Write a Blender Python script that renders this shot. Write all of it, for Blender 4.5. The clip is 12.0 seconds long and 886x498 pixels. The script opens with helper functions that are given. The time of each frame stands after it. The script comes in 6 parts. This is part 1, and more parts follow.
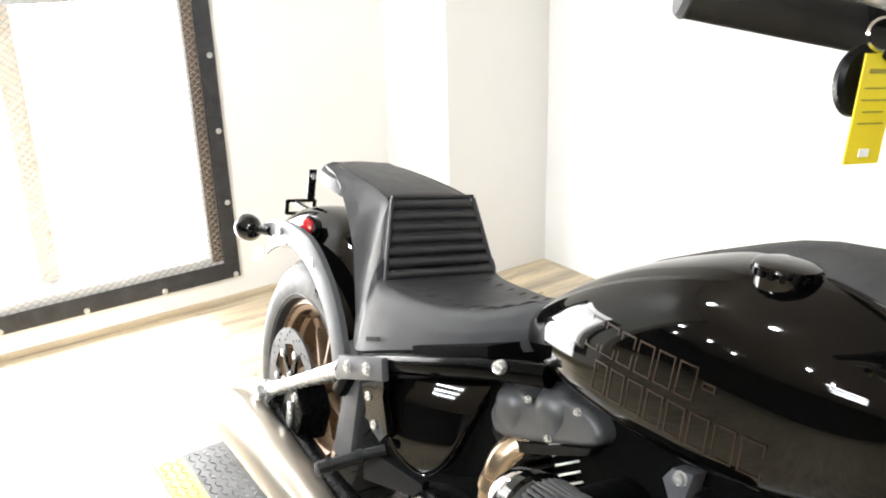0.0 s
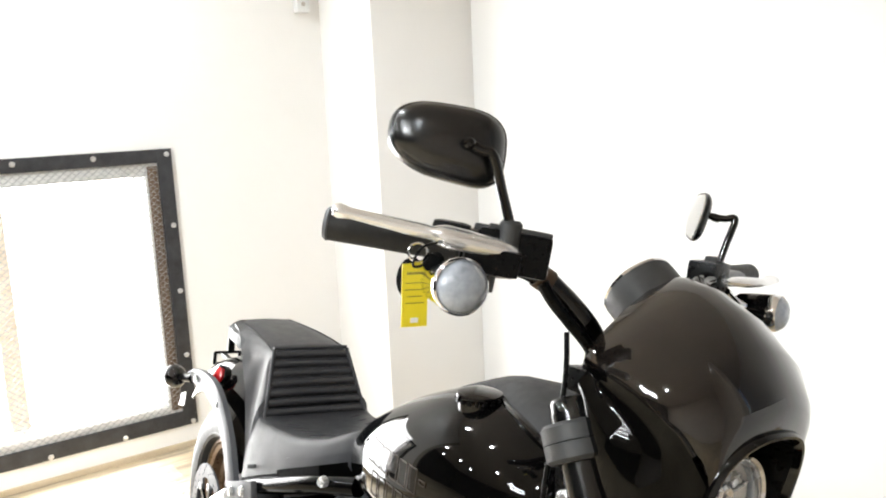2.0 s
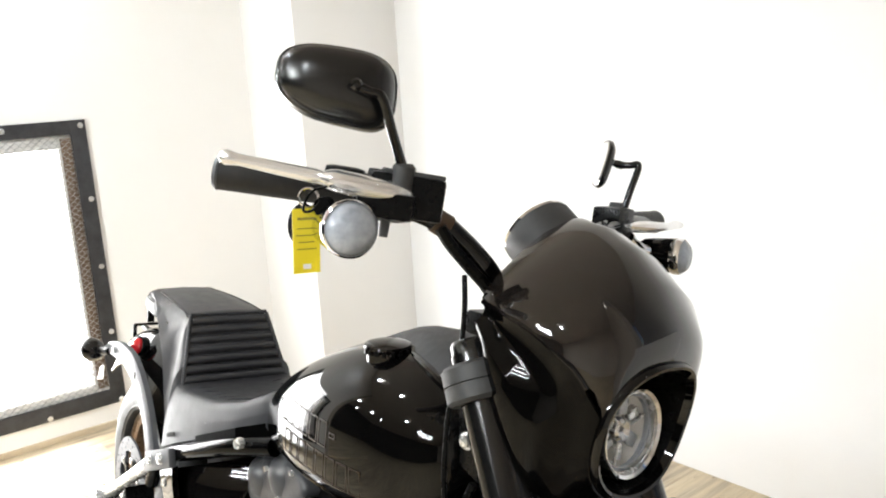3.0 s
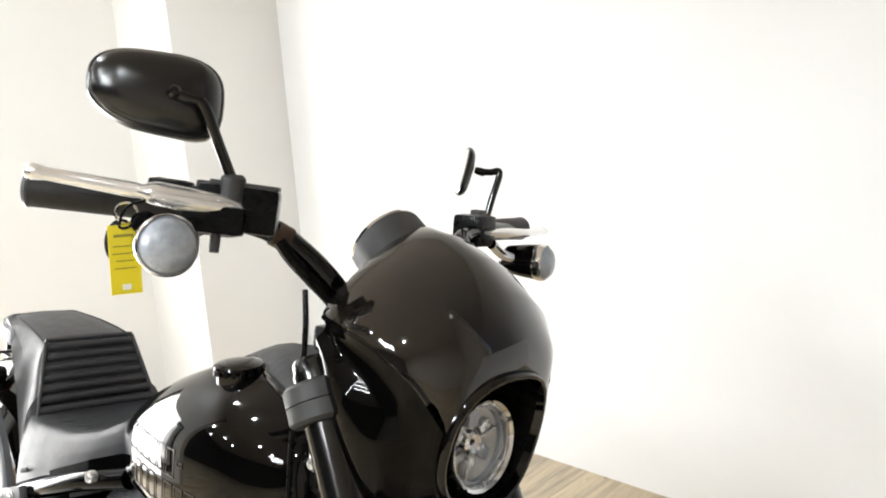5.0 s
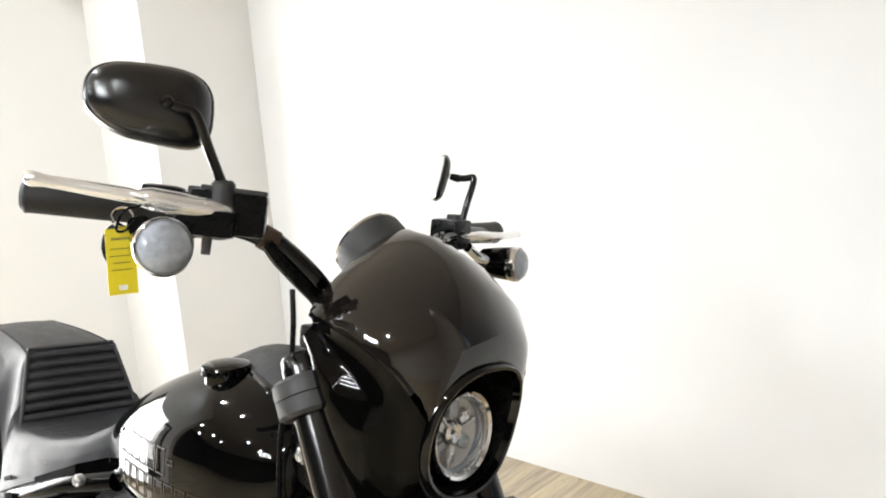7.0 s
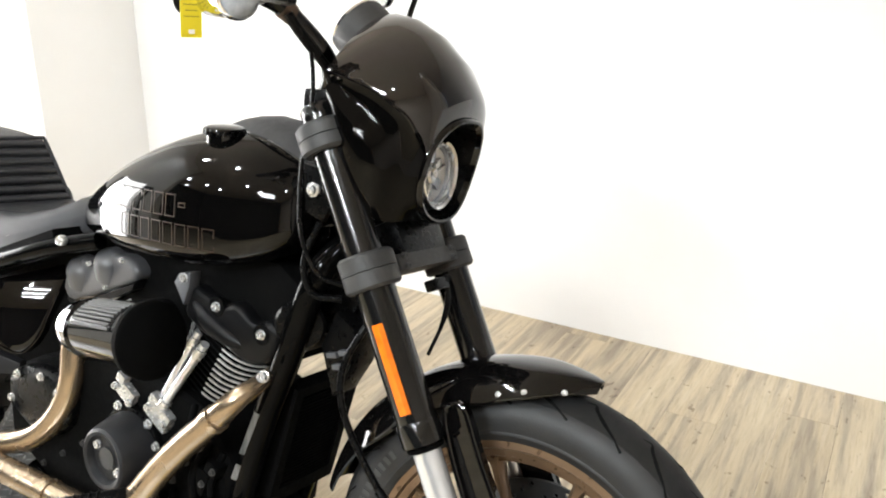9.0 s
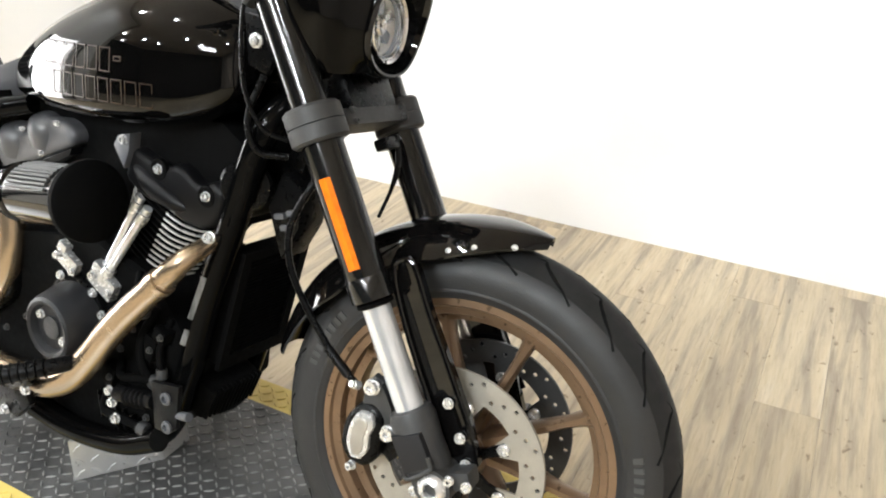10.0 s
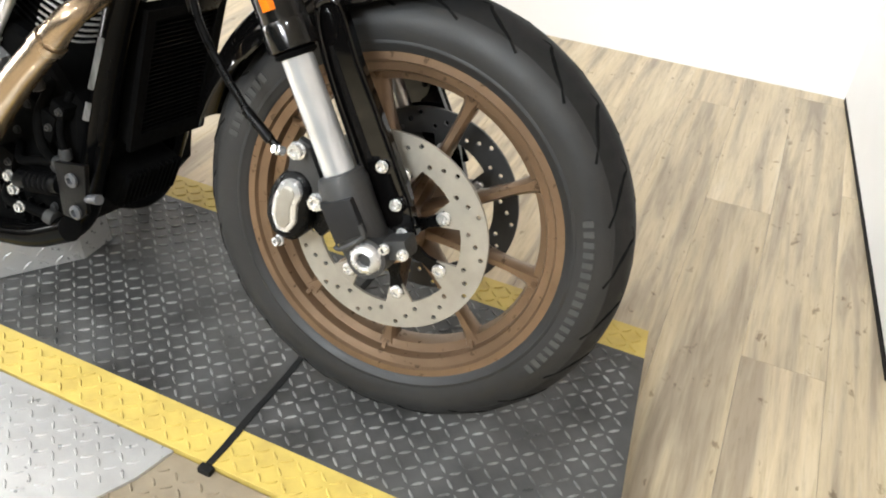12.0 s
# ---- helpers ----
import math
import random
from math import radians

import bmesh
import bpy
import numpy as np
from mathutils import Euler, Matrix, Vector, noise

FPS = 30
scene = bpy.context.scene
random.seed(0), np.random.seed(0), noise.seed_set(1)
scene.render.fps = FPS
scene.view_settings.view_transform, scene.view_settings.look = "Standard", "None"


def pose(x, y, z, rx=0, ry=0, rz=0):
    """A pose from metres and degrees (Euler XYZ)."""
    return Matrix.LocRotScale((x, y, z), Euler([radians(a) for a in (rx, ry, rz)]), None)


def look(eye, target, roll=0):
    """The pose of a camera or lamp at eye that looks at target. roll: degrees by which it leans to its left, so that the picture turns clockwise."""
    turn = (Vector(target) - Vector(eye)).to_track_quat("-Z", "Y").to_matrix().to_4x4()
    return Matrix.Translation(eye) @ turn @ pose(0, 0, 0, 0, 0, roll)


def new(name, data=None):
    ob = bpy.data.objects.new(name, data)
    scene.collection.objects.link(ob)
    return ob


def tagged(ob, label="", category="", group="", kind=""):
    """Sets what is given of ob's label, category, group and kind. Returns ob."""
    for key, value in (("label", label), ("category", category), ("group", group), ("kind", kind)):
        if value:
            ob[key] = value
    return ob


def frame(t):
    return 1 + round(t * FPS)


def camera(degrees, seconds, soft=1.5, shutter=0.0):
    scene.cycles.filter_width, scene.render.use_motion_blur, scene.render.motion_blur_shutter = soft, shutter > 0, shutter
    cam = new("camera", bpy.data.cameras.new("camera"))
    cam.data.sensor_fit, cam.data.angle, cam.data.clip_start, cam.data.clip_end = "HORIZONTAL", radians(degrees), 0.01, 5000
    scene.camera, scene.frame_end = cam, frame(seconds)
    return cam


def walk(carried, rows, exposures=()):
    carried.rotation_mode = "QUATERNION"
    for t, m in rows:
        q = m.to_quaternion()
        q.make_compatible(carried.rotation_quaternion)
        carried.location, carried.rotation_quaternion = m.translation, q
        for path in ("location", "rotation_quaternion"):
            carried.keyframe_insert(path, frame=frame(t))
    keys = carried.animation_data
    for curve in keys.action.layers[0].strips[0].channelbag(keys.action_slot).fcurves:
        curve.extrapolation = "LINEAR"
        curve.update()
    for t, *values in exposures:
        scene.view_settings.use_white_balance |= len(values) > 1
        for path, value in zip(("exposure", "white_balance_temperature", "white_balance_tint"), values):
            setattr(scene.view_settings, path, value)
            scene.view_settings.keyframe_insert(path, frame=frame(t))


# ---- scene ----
cam = camera(57.0, 12.0, soft=2.0)
PATH = [
    (0, (-0.074, -0.577, 1.26), (-1.685, 0.388, 0.572), -1.5),
    (0.5, (0.143, -0.543, 1.251), (-1.56, 0.328, 0.667), -0.3),
    (1, (0.318, -0.514, 1.322), (-1.431, 0.378, 0.939), -1.6),
    (1.5, (0.347, -0.512, 1.355), (-1.387, 0.428, 1.025), -1.9),
    (2, (0.359, -0.496, 1.351), (-1.334, 0.513, 1.011), -2.6),
    (2.5, (0.375, -0.474, 1.333), (-1.266, 0.606, 0.956), -2.9),
    (3, (0.385, -0.457, 1.318), (-1.219, 0.664, 0.904), -3.6),
    (3.2, (0.385, -0.452, 1.312), (-1.204, 0.689, 0.896), -3.6),
    (5, (0.405, -0.381, 1.308), (-1.062, 0.917, 0.904), -4.0),
    (5.5, (0.403, -0.371, 1.312), (-1.045, 0.953, 0.921), -4.0),
    (6, (0.407, -0.366, 1.311), (-1.029, 0.973, 0.932), -4.4),
    (6.5, (0.412, -0.373, 1.309), (-1.026, 0.963, 0.926), -4.3),
    (6.7, (0.423, -0.382, 1.309), (-1.022, 0.95, 0.938), -4.5),
    (8.3, (0.459, -0.73, 1.258), (-0.678, 0.821, 0.71), -0.1),
    (8.5, (0.465, -0.754, 1.25), (-0.649, 0.802, 0.667), 0.2),
    (9, (0.467, -0.785, 1.232), (-0.577, 0.777, 0.549), 0.7),
    (9.5, (0.472, -0.788, 1.204), (-0.498, 0.777, 0.425), 1.8),
    (10, (0.48, -0.784, 1.159), (-0.425, 0.762, 0.269), 2.1),
    (10.5, (0.483, -0.77, 1.112), (-0.349, 0.752, 0.117), 2.8),
    (11, (0.484, -0.762, 1.072), (-0.298, 0.747, 0.018), 4.0),
    (11.5, (0.486, -0.748, 1.036), (-0.241, 0.722, -0.109), 4.0),
    (12, (0.483, -0.736, 1.009), (-0.209, 0.699, -0.2), 3.8),
]
walk(cam, [(t, look(eye, target, roll)) for t, eye, target, roll in PATH], [(0, 0.24), (1, 0.18), (3, 0.08), (6.5, 0.02), (8.5, 0.2), (9.5, 0.37), (12, 0.41)])

# ---- light ----
world = bpy.data.worlds.new("world")
scene.world = world
world.use_nodes = True
wn = world.node_tree
sky = wn.nodes.new("ShaderNodeTexSky")
sky.sky_type, sky.sun_disc = "NISHITA", False
sky.sun_elevation, sky.sun_rotation = radians(40), radians(250)
wn.links.new(sky.outputs["Color"], wn.nodes["Background"].inputs["Color"])
wn.nodes["Background"].inputs["Strength"].default_value = 0.12

ROOM_TURN = 4.2
ROOM = pose(0, 0, 0, 0, 0, ROOM_TURN)
FLOOR_Z, CEIL_Z = -0.05, 2.75


def area_lamp(name, u, v, z, size_x, size_y, watts, rx=0, ry=0, rz=0, color=(0.90, 0.965, 1.0)):
    data = bpy.data.lights.new(name, "AREA")
    data.shape, data.size, data.size_y, data.energy, data.color = "RECTANGLE", size_x, size_y, watts, color
    ob = new(name, data)
    ob.matrix_world = ROOM @ pose(u, v, z, rx, ry, rz)
    return ob


# ---- materials ----
def shader(name):
    m = bpy.data.materials.new(name)
    m.use_nodes = True
    t = m.node_tree
    return m, t, t.nodes["Principled BSDF"]


def put(bsdf, **values):
    for key, value in values.items():
        bsdf.inputs[key.replace("_", " ")].default_value = value


def texture(t, kind, scale, detail=4.0, stretch=(1, 1, 1), rough=0.55):
    co = t.nodes.new("ShaderNodeTexCoord")
    mp = t.nodes.new("ShaderNodeMapping")
    mp.inputs["Scale"].default_value = stretch
    t.links.new(co.outputs["Object"], mp.inputs["Vector"])
    n = t.nodes.new(kind)
    n.inputs["Scale"].default_value = scale
    if kind == "ShaderNodeTexNoise":
        n.inputs["Detail"].default_value = detail
        n.inputs["Roughness"].default_value = rough
    t.links.new(mp.outputs["Vector"], n.inputs["Vector"])
    return n


def ramp(t, source, stops):
    r = t.nodes.new("ShaderNodeValToRGB")
    while len(r.color_ramp.elements) < len(stops):
        r.color_ramp.elements.new(0.5)
    for e, (p, c) in zip(r.color_ramp.elements, stops):
        e.position, e.color = p, (*c, 1) if len(c) == 3 else c
    t.links.new(source, r.inputs["Fac"])
    return r


def bump(t, bsdf, source, strength, distance=0.002, under=None):
    b = t.nodes.new("ShaderNodeBump")
    b.inputs["Strength"].default_value, b.inputs["Distance"].default_value = strength, distance
    t.links.new(source, b.inputs["Height"])
    if under:
        t.links.new(under.outputs["Normal"], b.inputs["Normal"])
    t.links.new(b.outputs["Normal"], bsdf.inputs["Normal"])
    return b


def surface(name, color, color2=None, rough=0.5, rough2=None, metal=0.0, scale=8.0, grain=0.0, grain_scale=200.0,
            coat=0.0, stretch=(1, 1, 1), spec=0.5, distance=0.001):
    """A surface whose colour and gloss wander between two values, with a fine grain."""
    m, t, b = shader(name)
    put(b, Metallic=metal, Coat_Weight=coat, Coat_Roughness=0.03, Specular_IOR_Level=spec)
    n = texture(t, "ShaderNodeTexNoise", scale, 6.0, stretch)
    c2 = color2 or tuple(c * 0.8 for c in color)
    r = ramp(t, n.outputs["Fac"], [(0.3, c2), (0.7, color)])
    t.links.new(r.outputs["Color"], b.inputs["Base Color"])
    r2 = rough2 if rough2 is not None else min(1, rough * 1.25)
    n2 = texture(t, "ShaderNodeTexNoise", scale * 4.3, 5.0, stretch)
    rr = ramp(t, n2.outputs["Fac"], [(0.3, (rough,) * 3), (0.7, (r2,) * 3)])
    t.links.new(rr.outputs["Color"], b.inputs["Roughness"])
    if grain:
        g = texture(t, "ShaderNodeTexNoise", grain_scale, 3.0, stretch)
        bump(t, b, g.outputs["Fac"], grain, distance)
    return m


def glowing(name, color, strength):
    m, t, b = shader(name)
    put(b, Base_Color=(*color, 1), Emission_Color=(*color, 1), Emission_Strength=strength)
    return m


def glass(name, color=(1, 1, 1), rough=0.0, alpha=None):
    m, t, b = shader(name)
    put(b, Base_Color=(*color, 1), Roughness=rough, Transmission_Weight=1.0, IOR=1.45)
    return m


def wood_floor(name):
    """Bleached planks: cream and grey-brown streaks, fine grain and small knots."""
    m, t, b = shader(name)
    info = t.nodes.new("ShaderNodeObjectInfo")
    co = t.nodes.new("ShaderNodeTexCoord")
    shift = t.nodes.new("ShaderNodeVectorMath")
    shift.operation = "MULTIPLY_ADD"
    shift.inputs[1].default_value = (40.0, 40.0, 40.0)
    t.links.new(info.outputs["Random"], shift.inputs[0])
    t.links.new(co.outputs["Object"], shift.inputs[2])

    def streaks(scale, stretch, detail, rough):
        mp = t.nodes.new("ShaderNodeMapping")
        mp.inputs["Scale"].default_value = stretch
        t.links.new(shift.outputs["Vector"], mp.inputs["Vector"])
        n = t.nodes.new("ShaderNodeTexNoise")
        n.inputs["Scale"].default_value, n.inputs["Detail"].default_value, n.inputs["Roughness"].default_value = scale, detail, rough
        n.inputs["Distortion"].default_value = 0.4
        t.links.new(mp.outputs["Vector"], n.inputs["Vector"])
        return n.outputs["Fac"]

    def multiply(color, other):
        mx = t.nodes.new("ShaderNodeMix")
        mx.data_type, mx.blend_type = "RGBA", "MULTIPLY"
        mx.inputs["Factor"].default_value = 1.0
        t.links.new(color, mx.inputs["A"])
        t.links.new(other, mx.inputs["B"])
        return mx.outputs["Result"]

    broad = ramp(t, streaks(1.5, (14, 1.0, 1), 4.0, 0.60), [(0.33, (0.33, 0.270, 0.200)), (0.43, (0.43, 0.358, 0.262)), (0.51, (0.54, 0.450, 0.318)), (0.58, (0.59, 0.492, 0.338)), (0.68, (0.64, 0.55, 0.412))])
    grain = ramp(t, streaks(14.0, (9, 0.7, 1), 8.0, 0.7), [(0.30, (0.78, 0.755, 0.715)), (0.5, (0.98, 0.98, 0.97)), (0.68, (1.05, 1.05, 1.05))])
    knots = ramp(t, streaks(24.0, (1.5, 0.8, 1), 4.0, 0.55), [(0.65, (1, 1, 1)), (0.70, (0.55, 0.50, 0.46))])
    tone = ramp(t, info.outputs["Random"], [(0.0, (0.84, 0.83, 0.82)), (0.5, (1.0, 1.0, 1.0)), (1.0, (1.07, 1.06, 1.04))])
    out = multiply(multiply(multiply(broad.outputs["Color"], grain.outputs["Color"]), knots.outputs["Color"]), tone.outputs["Color"])
    t.links.new(out, b.inputs["Base Color"])
    put(b, Roughness=0.42)
    bump(t, b, streaks(60.0, (6, 0.5, 1), 4.0, 0.6), 0.2, 0.001)
    return m


M = {
    "wall": surface("wall_paint", (0.86, 0.855, 0.85), (0.82, 0.815, 0.81), 0.62, 0.75, scale=2.0, grain=0.12, grain_scale=90),
    "wall_grey": surface("off_white_wall_paint", (0.76, 0.758, 0.756), (0.71, 0.708, 0.706), 0.62, 0.75, scale=2.0, grain=0.12, grain_scale=90),
    "ceiling": surface("ceiling_board", (0.58, 0.53, 0.485), (0.52, 0.475, 0.435), 0.8, scale=2.0, grain=0.1),
    # for added walls out of view, dark so that the gloss paint reflects black
    "dark_wall": surface("dark_reflection_wall", (0.011, 0.0105, 0.010), (0.008, 0.0075, 0.007), 0.7, scale=2.0),
    # for added walls out of view, tan so that the gloss paint reflects brown
    "tan_wall": surface("tan_reflection_wall", (0.48, 0.43, 0.385), (0.42, 0.375, 0.335), 0.65, 0.8, scale=2.0, grain=0.1),
    "cream_wall": surface("cream_wall_paint", (0.86, 0.85, 0.835), (0.825, 0.81, 0.79), 0.62, 0.75, scale=1.5, grain=0.12, grain_scale=90),
    "floor": wood_floor("plank_wood"),
    "base": surface("pale_skirting", (0.62, 0.52, 0.37), (0.52, 0.42, 0.29), 0.5, scale=6.0),
    "black_line": surface("black_rubber_edge", (0.008, 0.008, 0.008), (0.005, 0.005, 0.005), 0.6, scale=20, spec=0.2),
    "deck": surface("black_deck_paint", (0.085, 0.0845, 0.083), (0.019, 0.0185, 0.018), 0.30, 0.55, scale=9, grain=0.4, grain_scale=140, spec=0.5),
    # worn lugs; the pale end of the colour stands in for scattered glints
    "lug": surface("worn_glint_lug", (0.36, 0.36, 0.355), (0.030, 0.030, 0.030), 0.24, 0.46, metal=0.3, scale=18, grain=0.2),
    "yellow": surface("worn_yellow_paint", (0.585, 0.445, 0.110), (0.455, 0.335, 0.085), 0.4, 0.6, scale=22, grain=0.2),
    "alu_plate": surface("aluminium_tread_plate", (0.62, 0.62, 0.61), (0.50, 0.50, 0.50), 0.26, 0.42, metal=0.62, scale=14, grain=0.15),
    "brown_plate": surface("brown_tread_plate", (0.36, 0.30, 0.215), (0.23, 0.185, 0.13), 0.4, 0.6, metal=0.3, scale=12, grain=0.15),
    "frame_steel": surface("dark_steel_bar", (0.055, 0.055, 0.06), (0.03, 0.03, 0.032), 0.45, 0.65, metal=0.4, scale=20, grain=0.3),
    "bolt": surface("zinc_bolt", (0.7, 0.7, 0.7), (0.55, 0.55, 0.55), 0.25, 0.4, metal=1.0, scale=60),
    "jamb": surface("weathered_jamb_wood", (0.15, 0.10, 0.065), (0.05, 0.035, 0.025), 0.7, scale=7, stretch=(1, 1, 0.2), grain=0.5, grain_scale=60, distance=0.003),
    # orange wood paled by the window's bloom, put into the colour
    "mullion": surface("hazed_mullion_wood", (0.92, 0.83, 0.72), (0.85, 0.70, 0.54), 0.6, scale=30),
    # grey wire lightened likewise for the glare behind it
    "mesh_wire": surface("hazed_grey_mesh", (0.55, 0.55, 0.56), (0.42, 0.42, 0.43), 0.45, metal=0.6, scale=30),
    "daylight": glowing("daylight", (1.0, 0.99, 0.97), 6.0),
    "lamp_glow": glowing("lamp_glow", (1.0, 0.98, 0.95), 30.0),
    "white_plastic": surface("white_plastic", (0.8, 0.8, 0.79), (0.75, 0.75, 0.74), 0.4, scale=20),
}
M["glass"] = glass("window_glass")


# ---- mesh tools ----
def part(name, bm, material, parent=None, label="", smooth=True, m=None):
    """Links a bmesh as one mesh object, under a parent if one is given."""
    if m is not None:
        bm.transform(m)
    bmesh.ops.recalc_face_normals(bm, faces=bm.faces)
    me = bpy.data.meshes.new(name)
    bm.to_mesh(me)
    bm.free()
    if smooth:
        me.shade_smooth()
        me.set_sharp_from_angle(angle=radians(35))
    me.materials.append(material)
    ob = new(name, me)
    if parent:
        ob.parent = parent
    if label:
        ob["label"] = label
    return ob


def box(bm, center, size, bevel=0.0, rot=(0, 0, 0), segs=2):
    m = pose(*center, *rot) @ Matrix.Diagonal((*size, 1))
    made = bmesh.ops.create_cube(bm, size=1.0, matrix=m)
    if bevel:
        edges = list({e for v in made["verts"] for e in v.link_edges})
        bmesh.ops.bevel(bm, geom=edges, offset=bevel, segments=segs, profile=0.7, affect="EDGES")
    return bm


def aim(direction):
    return Vector(direction).to_track_quat("Z", "Y").to_matrix().to_4x4()


def rod(bm, a, b, r, r2=None, n=16, caps=True):
    a, b = Vector(a), Vector(b)
    m = Matrix.Translation((a + b) / 2) @ aim(b - a)
    bmesh.ops.create_cone(bm, cap_ends=caps, segments=n, radius1=r, radius2=r if r2 is None else r2, depth=(b - a).length, matrix=m)
    return bm


def lathe(bm, center, axis, profile, n=32, closed=False, start=0.0):
    """Turns (radius, height) pairs round an axis through the centre."""
    m = Matrix.Translation(center) @ aim(axis)
    rings = []
    for r, h in profile:
        rings.append([bm.verts.new(m @ Vector((max(r, 1e-5) * math.cos(start + 2 * math.pi * i / n), max(r, 1e-5) * math.sin(start + 2 * math.pi * i / n), h))) for i in range(n)])
    pairs = list(zip(rings, rings[1:]))
    if closed:
        pairs.append((rings[-1], rings[0]))
    for p, q in pairs:
        for i in range(n):
            j = (i + 1) % n
            bm.faces.new((p[i], p[j], q[j], q[i]))
    if not closed:
        for ring in (rings[0], rings[-1]):
            if (ring[0].co - ring[n // 2].co).length > 1e-3:
                bm.faces.new(ring)
    return bm


def curve_points(points, steps=8):
    """A smooth line through the points."""
    pts = [Vector(p) for p in points]
    ext = [pts[0] * 2 - pts[1]] + pts + [pts[-1] * 2 - pts[-2]]
    out = []
    for i in range(1, len(ext) - 2):
        p0, p1, p2, p3 = ext[i - 1:i + 3]
        for s in range(steps):
            u = s / steps
            out.append(0.5 * ((2 * p1) + (p2 - p0) * u + (2 * p0 - 5 * p1 + 4 * p2 - p3) * u * u + (3 * p1 - p0 - 3 * p2 + p3) * u ** 3))
    out.append(pts[-1])
    return out


def tube(bm, points, r, n=12, steps=8, caps=True, radii=None, smooth_line=True):
    """Sweeps a circle along a line."""
    pts = curve_points(points, steps) if smooth_line else [Vector(p) for p in points]
    up = Vector((0.13, 0.31, 0.94)).normalized()
    rings = []
    side = None
    for i, p in enumerate(pts):
        d = (pts[min(i + 1, len(pts) - 1)] - pts[max(i - 1, 0)]).normalized()
        side = (d.cross(up) if side is None else side - d * side.dot(d)).normalized()
        other = d.cross(side)
        k = i / (len(pts) - 1)
        rr = r if radii is None else np.interp(k, np.linspace(0, 1, len(radii)), radii)
        rings.append([bm.verts.new(p + (side * math.cos(2 * math.pi * j / n) + other * math.sin(2 * math.pi * j / n)) * rr) for j in range(n)])
    for p, q in zip(rings, rings[1:]):
        for i in range(n):
            bm.faces.new((p[i], p[(i + 1) % n], q[(i + 1) % n], q[i]))
    if caps:
        bm.faces.new(rings[0])
        bm.faces.new(rings[-1])
    return bm


def loft(bm, rings, close=True, caps=True):
    """Skins rings of equally many points."""
    vs = [[bm.verts.new(p) for p in ring] for ring in rings]
    n = len(vs[0])
    for p, q in zip(vs, vs[1:]):
        for i in range(n if close else n - 1):
            bm.faces.new((p[i], p[(i + 1) % n], q[(i + 1) % n], q[i]))
    if caps and close:
        bm.faces.new(vs[0])
        bm.faces.new(vs[-1])
    return bm


def slab(bm, outline, axis, a, b, bevel=0.0, segs=2):
    """A plate cut to a 2D outline: axis 'y' takes (x, z) pairs from y=a to y=b; 'z' takes (x, y); 'x' takes (y, z)."""
    place = {"y": lambda p, h: (p[0], h, p[1]), "z": lambda p, h: (p[0], p[1], h), "x": lambda p, h: (h, p[0], p[1])}[axis]
    lo = [bm.verts.new(place(p, a)) for p in outline]
    hi = [bm.verts.new(place(p, b)) for p in outline]
    n = len(lo)
    faces = [bm.faces.new(lo), bm.faces.new(hi)]
    for i in range(n):
        faces.append(bm.faces.new((lo[i], lo[(i + 1) % n], hi[(i + 1) % n], hi[i])))
    if bevel:
        edges = list({e for f in faces[:2] for e in f.edges})
        bmesh.ops.bevel(bm, geom=edges, offset=bevel, segments=segs, profile=0.6, affect="EDGES")
    return bm


def empty(name, m=None):
    ob = new(name)
    ob.empty_display_size = 0.1
    if m is not None:
        ob.matrix_world = m
    return ob


B = bmesh.new

# ---- the room ----
WALL_A, WALL_W = 1.77, -3.1
floor = tagged(part("floor", box(B(), (-0.3, -1.0, FLOOR_Z - 0.06), (5.9, 5.9, 0.1)), M["black_line"], m=ROOM), "pale wood plank floor of the show room", "floor", kind="structure")
wall_far = tagged(part("wall_far", box(B(), (-0.3, WALL_A + 0.06, 1.35), (6.2, 0.12, 2.95)), M["wall"], m=ROOM), "plain white painted wall behind the motorcycle", "wall", kind="structure")
ceiling = tagged(part("ceiling", box(B(), (-1.9, -2.15, CEIL_Z + 0.06), (9.4, 8.1, 0.1)), M["ceiling"], m=ROOM), "plain brown ceiling board", "ceiling", kind="structure")
# unseen dark wall, added for the reflections
tagged(part("wall_back", box(B(), (-1.9, -6.26, 1.35), (9.4, 0.12, 2.95)), M["dark_wall"], m=ROOM), "unseen dark wall that keeps reflections black", "wall", kind="structure")
# unseen tan wall, added for the reflections
tagged(part("wall_front", box(B(), (2.72, -2.75, 1.35), (0.12, 6.9, 2.95)), M["tan_wall"], m=ROOM), "unseen tan wall that browns the reflections", "wall", kind="structure")
# the short partition in front of the bike stands askew
bm = slab(B(), [(0.548, 1.84), (0.738, 0.74), (0.762, 0.60), (0.88, 0.62), (0.66, 1.92)], "z", FLOOR_Z, 1.0)
tagged(part("wall_partition", bm, M["wall_grey"], smooth=False), "low white partition wall meeting the plank floor", "wall", kind="structure")
bm = slab(B(), [(0.553, 1.80), (0.734, 0.74), (0.758, 0.60), (0.762, 0.60), (0.738, 0.74), (0.557, 1.80)], "z", FLOOR_Z, FLOOR_Z + 0.012)
tagged(part("trim_partition", bm, M["black_line"], smooth=False), "thin black sealing strip along the wall foot", "trim", kind="structure")
# unseen tan wall beside the partition, there for the fairing to reflect
bm = slab(B(), [(0.80, 0.625), (3.0, 0.625), (3.0, 0.72), (0.80, 0.72)], "z", FLOOR_Z, 2.8)
tagged(part("wall_return", bm, M["tan_wall"], smooth=False), "unseen tan wall that browns the reflections", "wall", kind="structure")

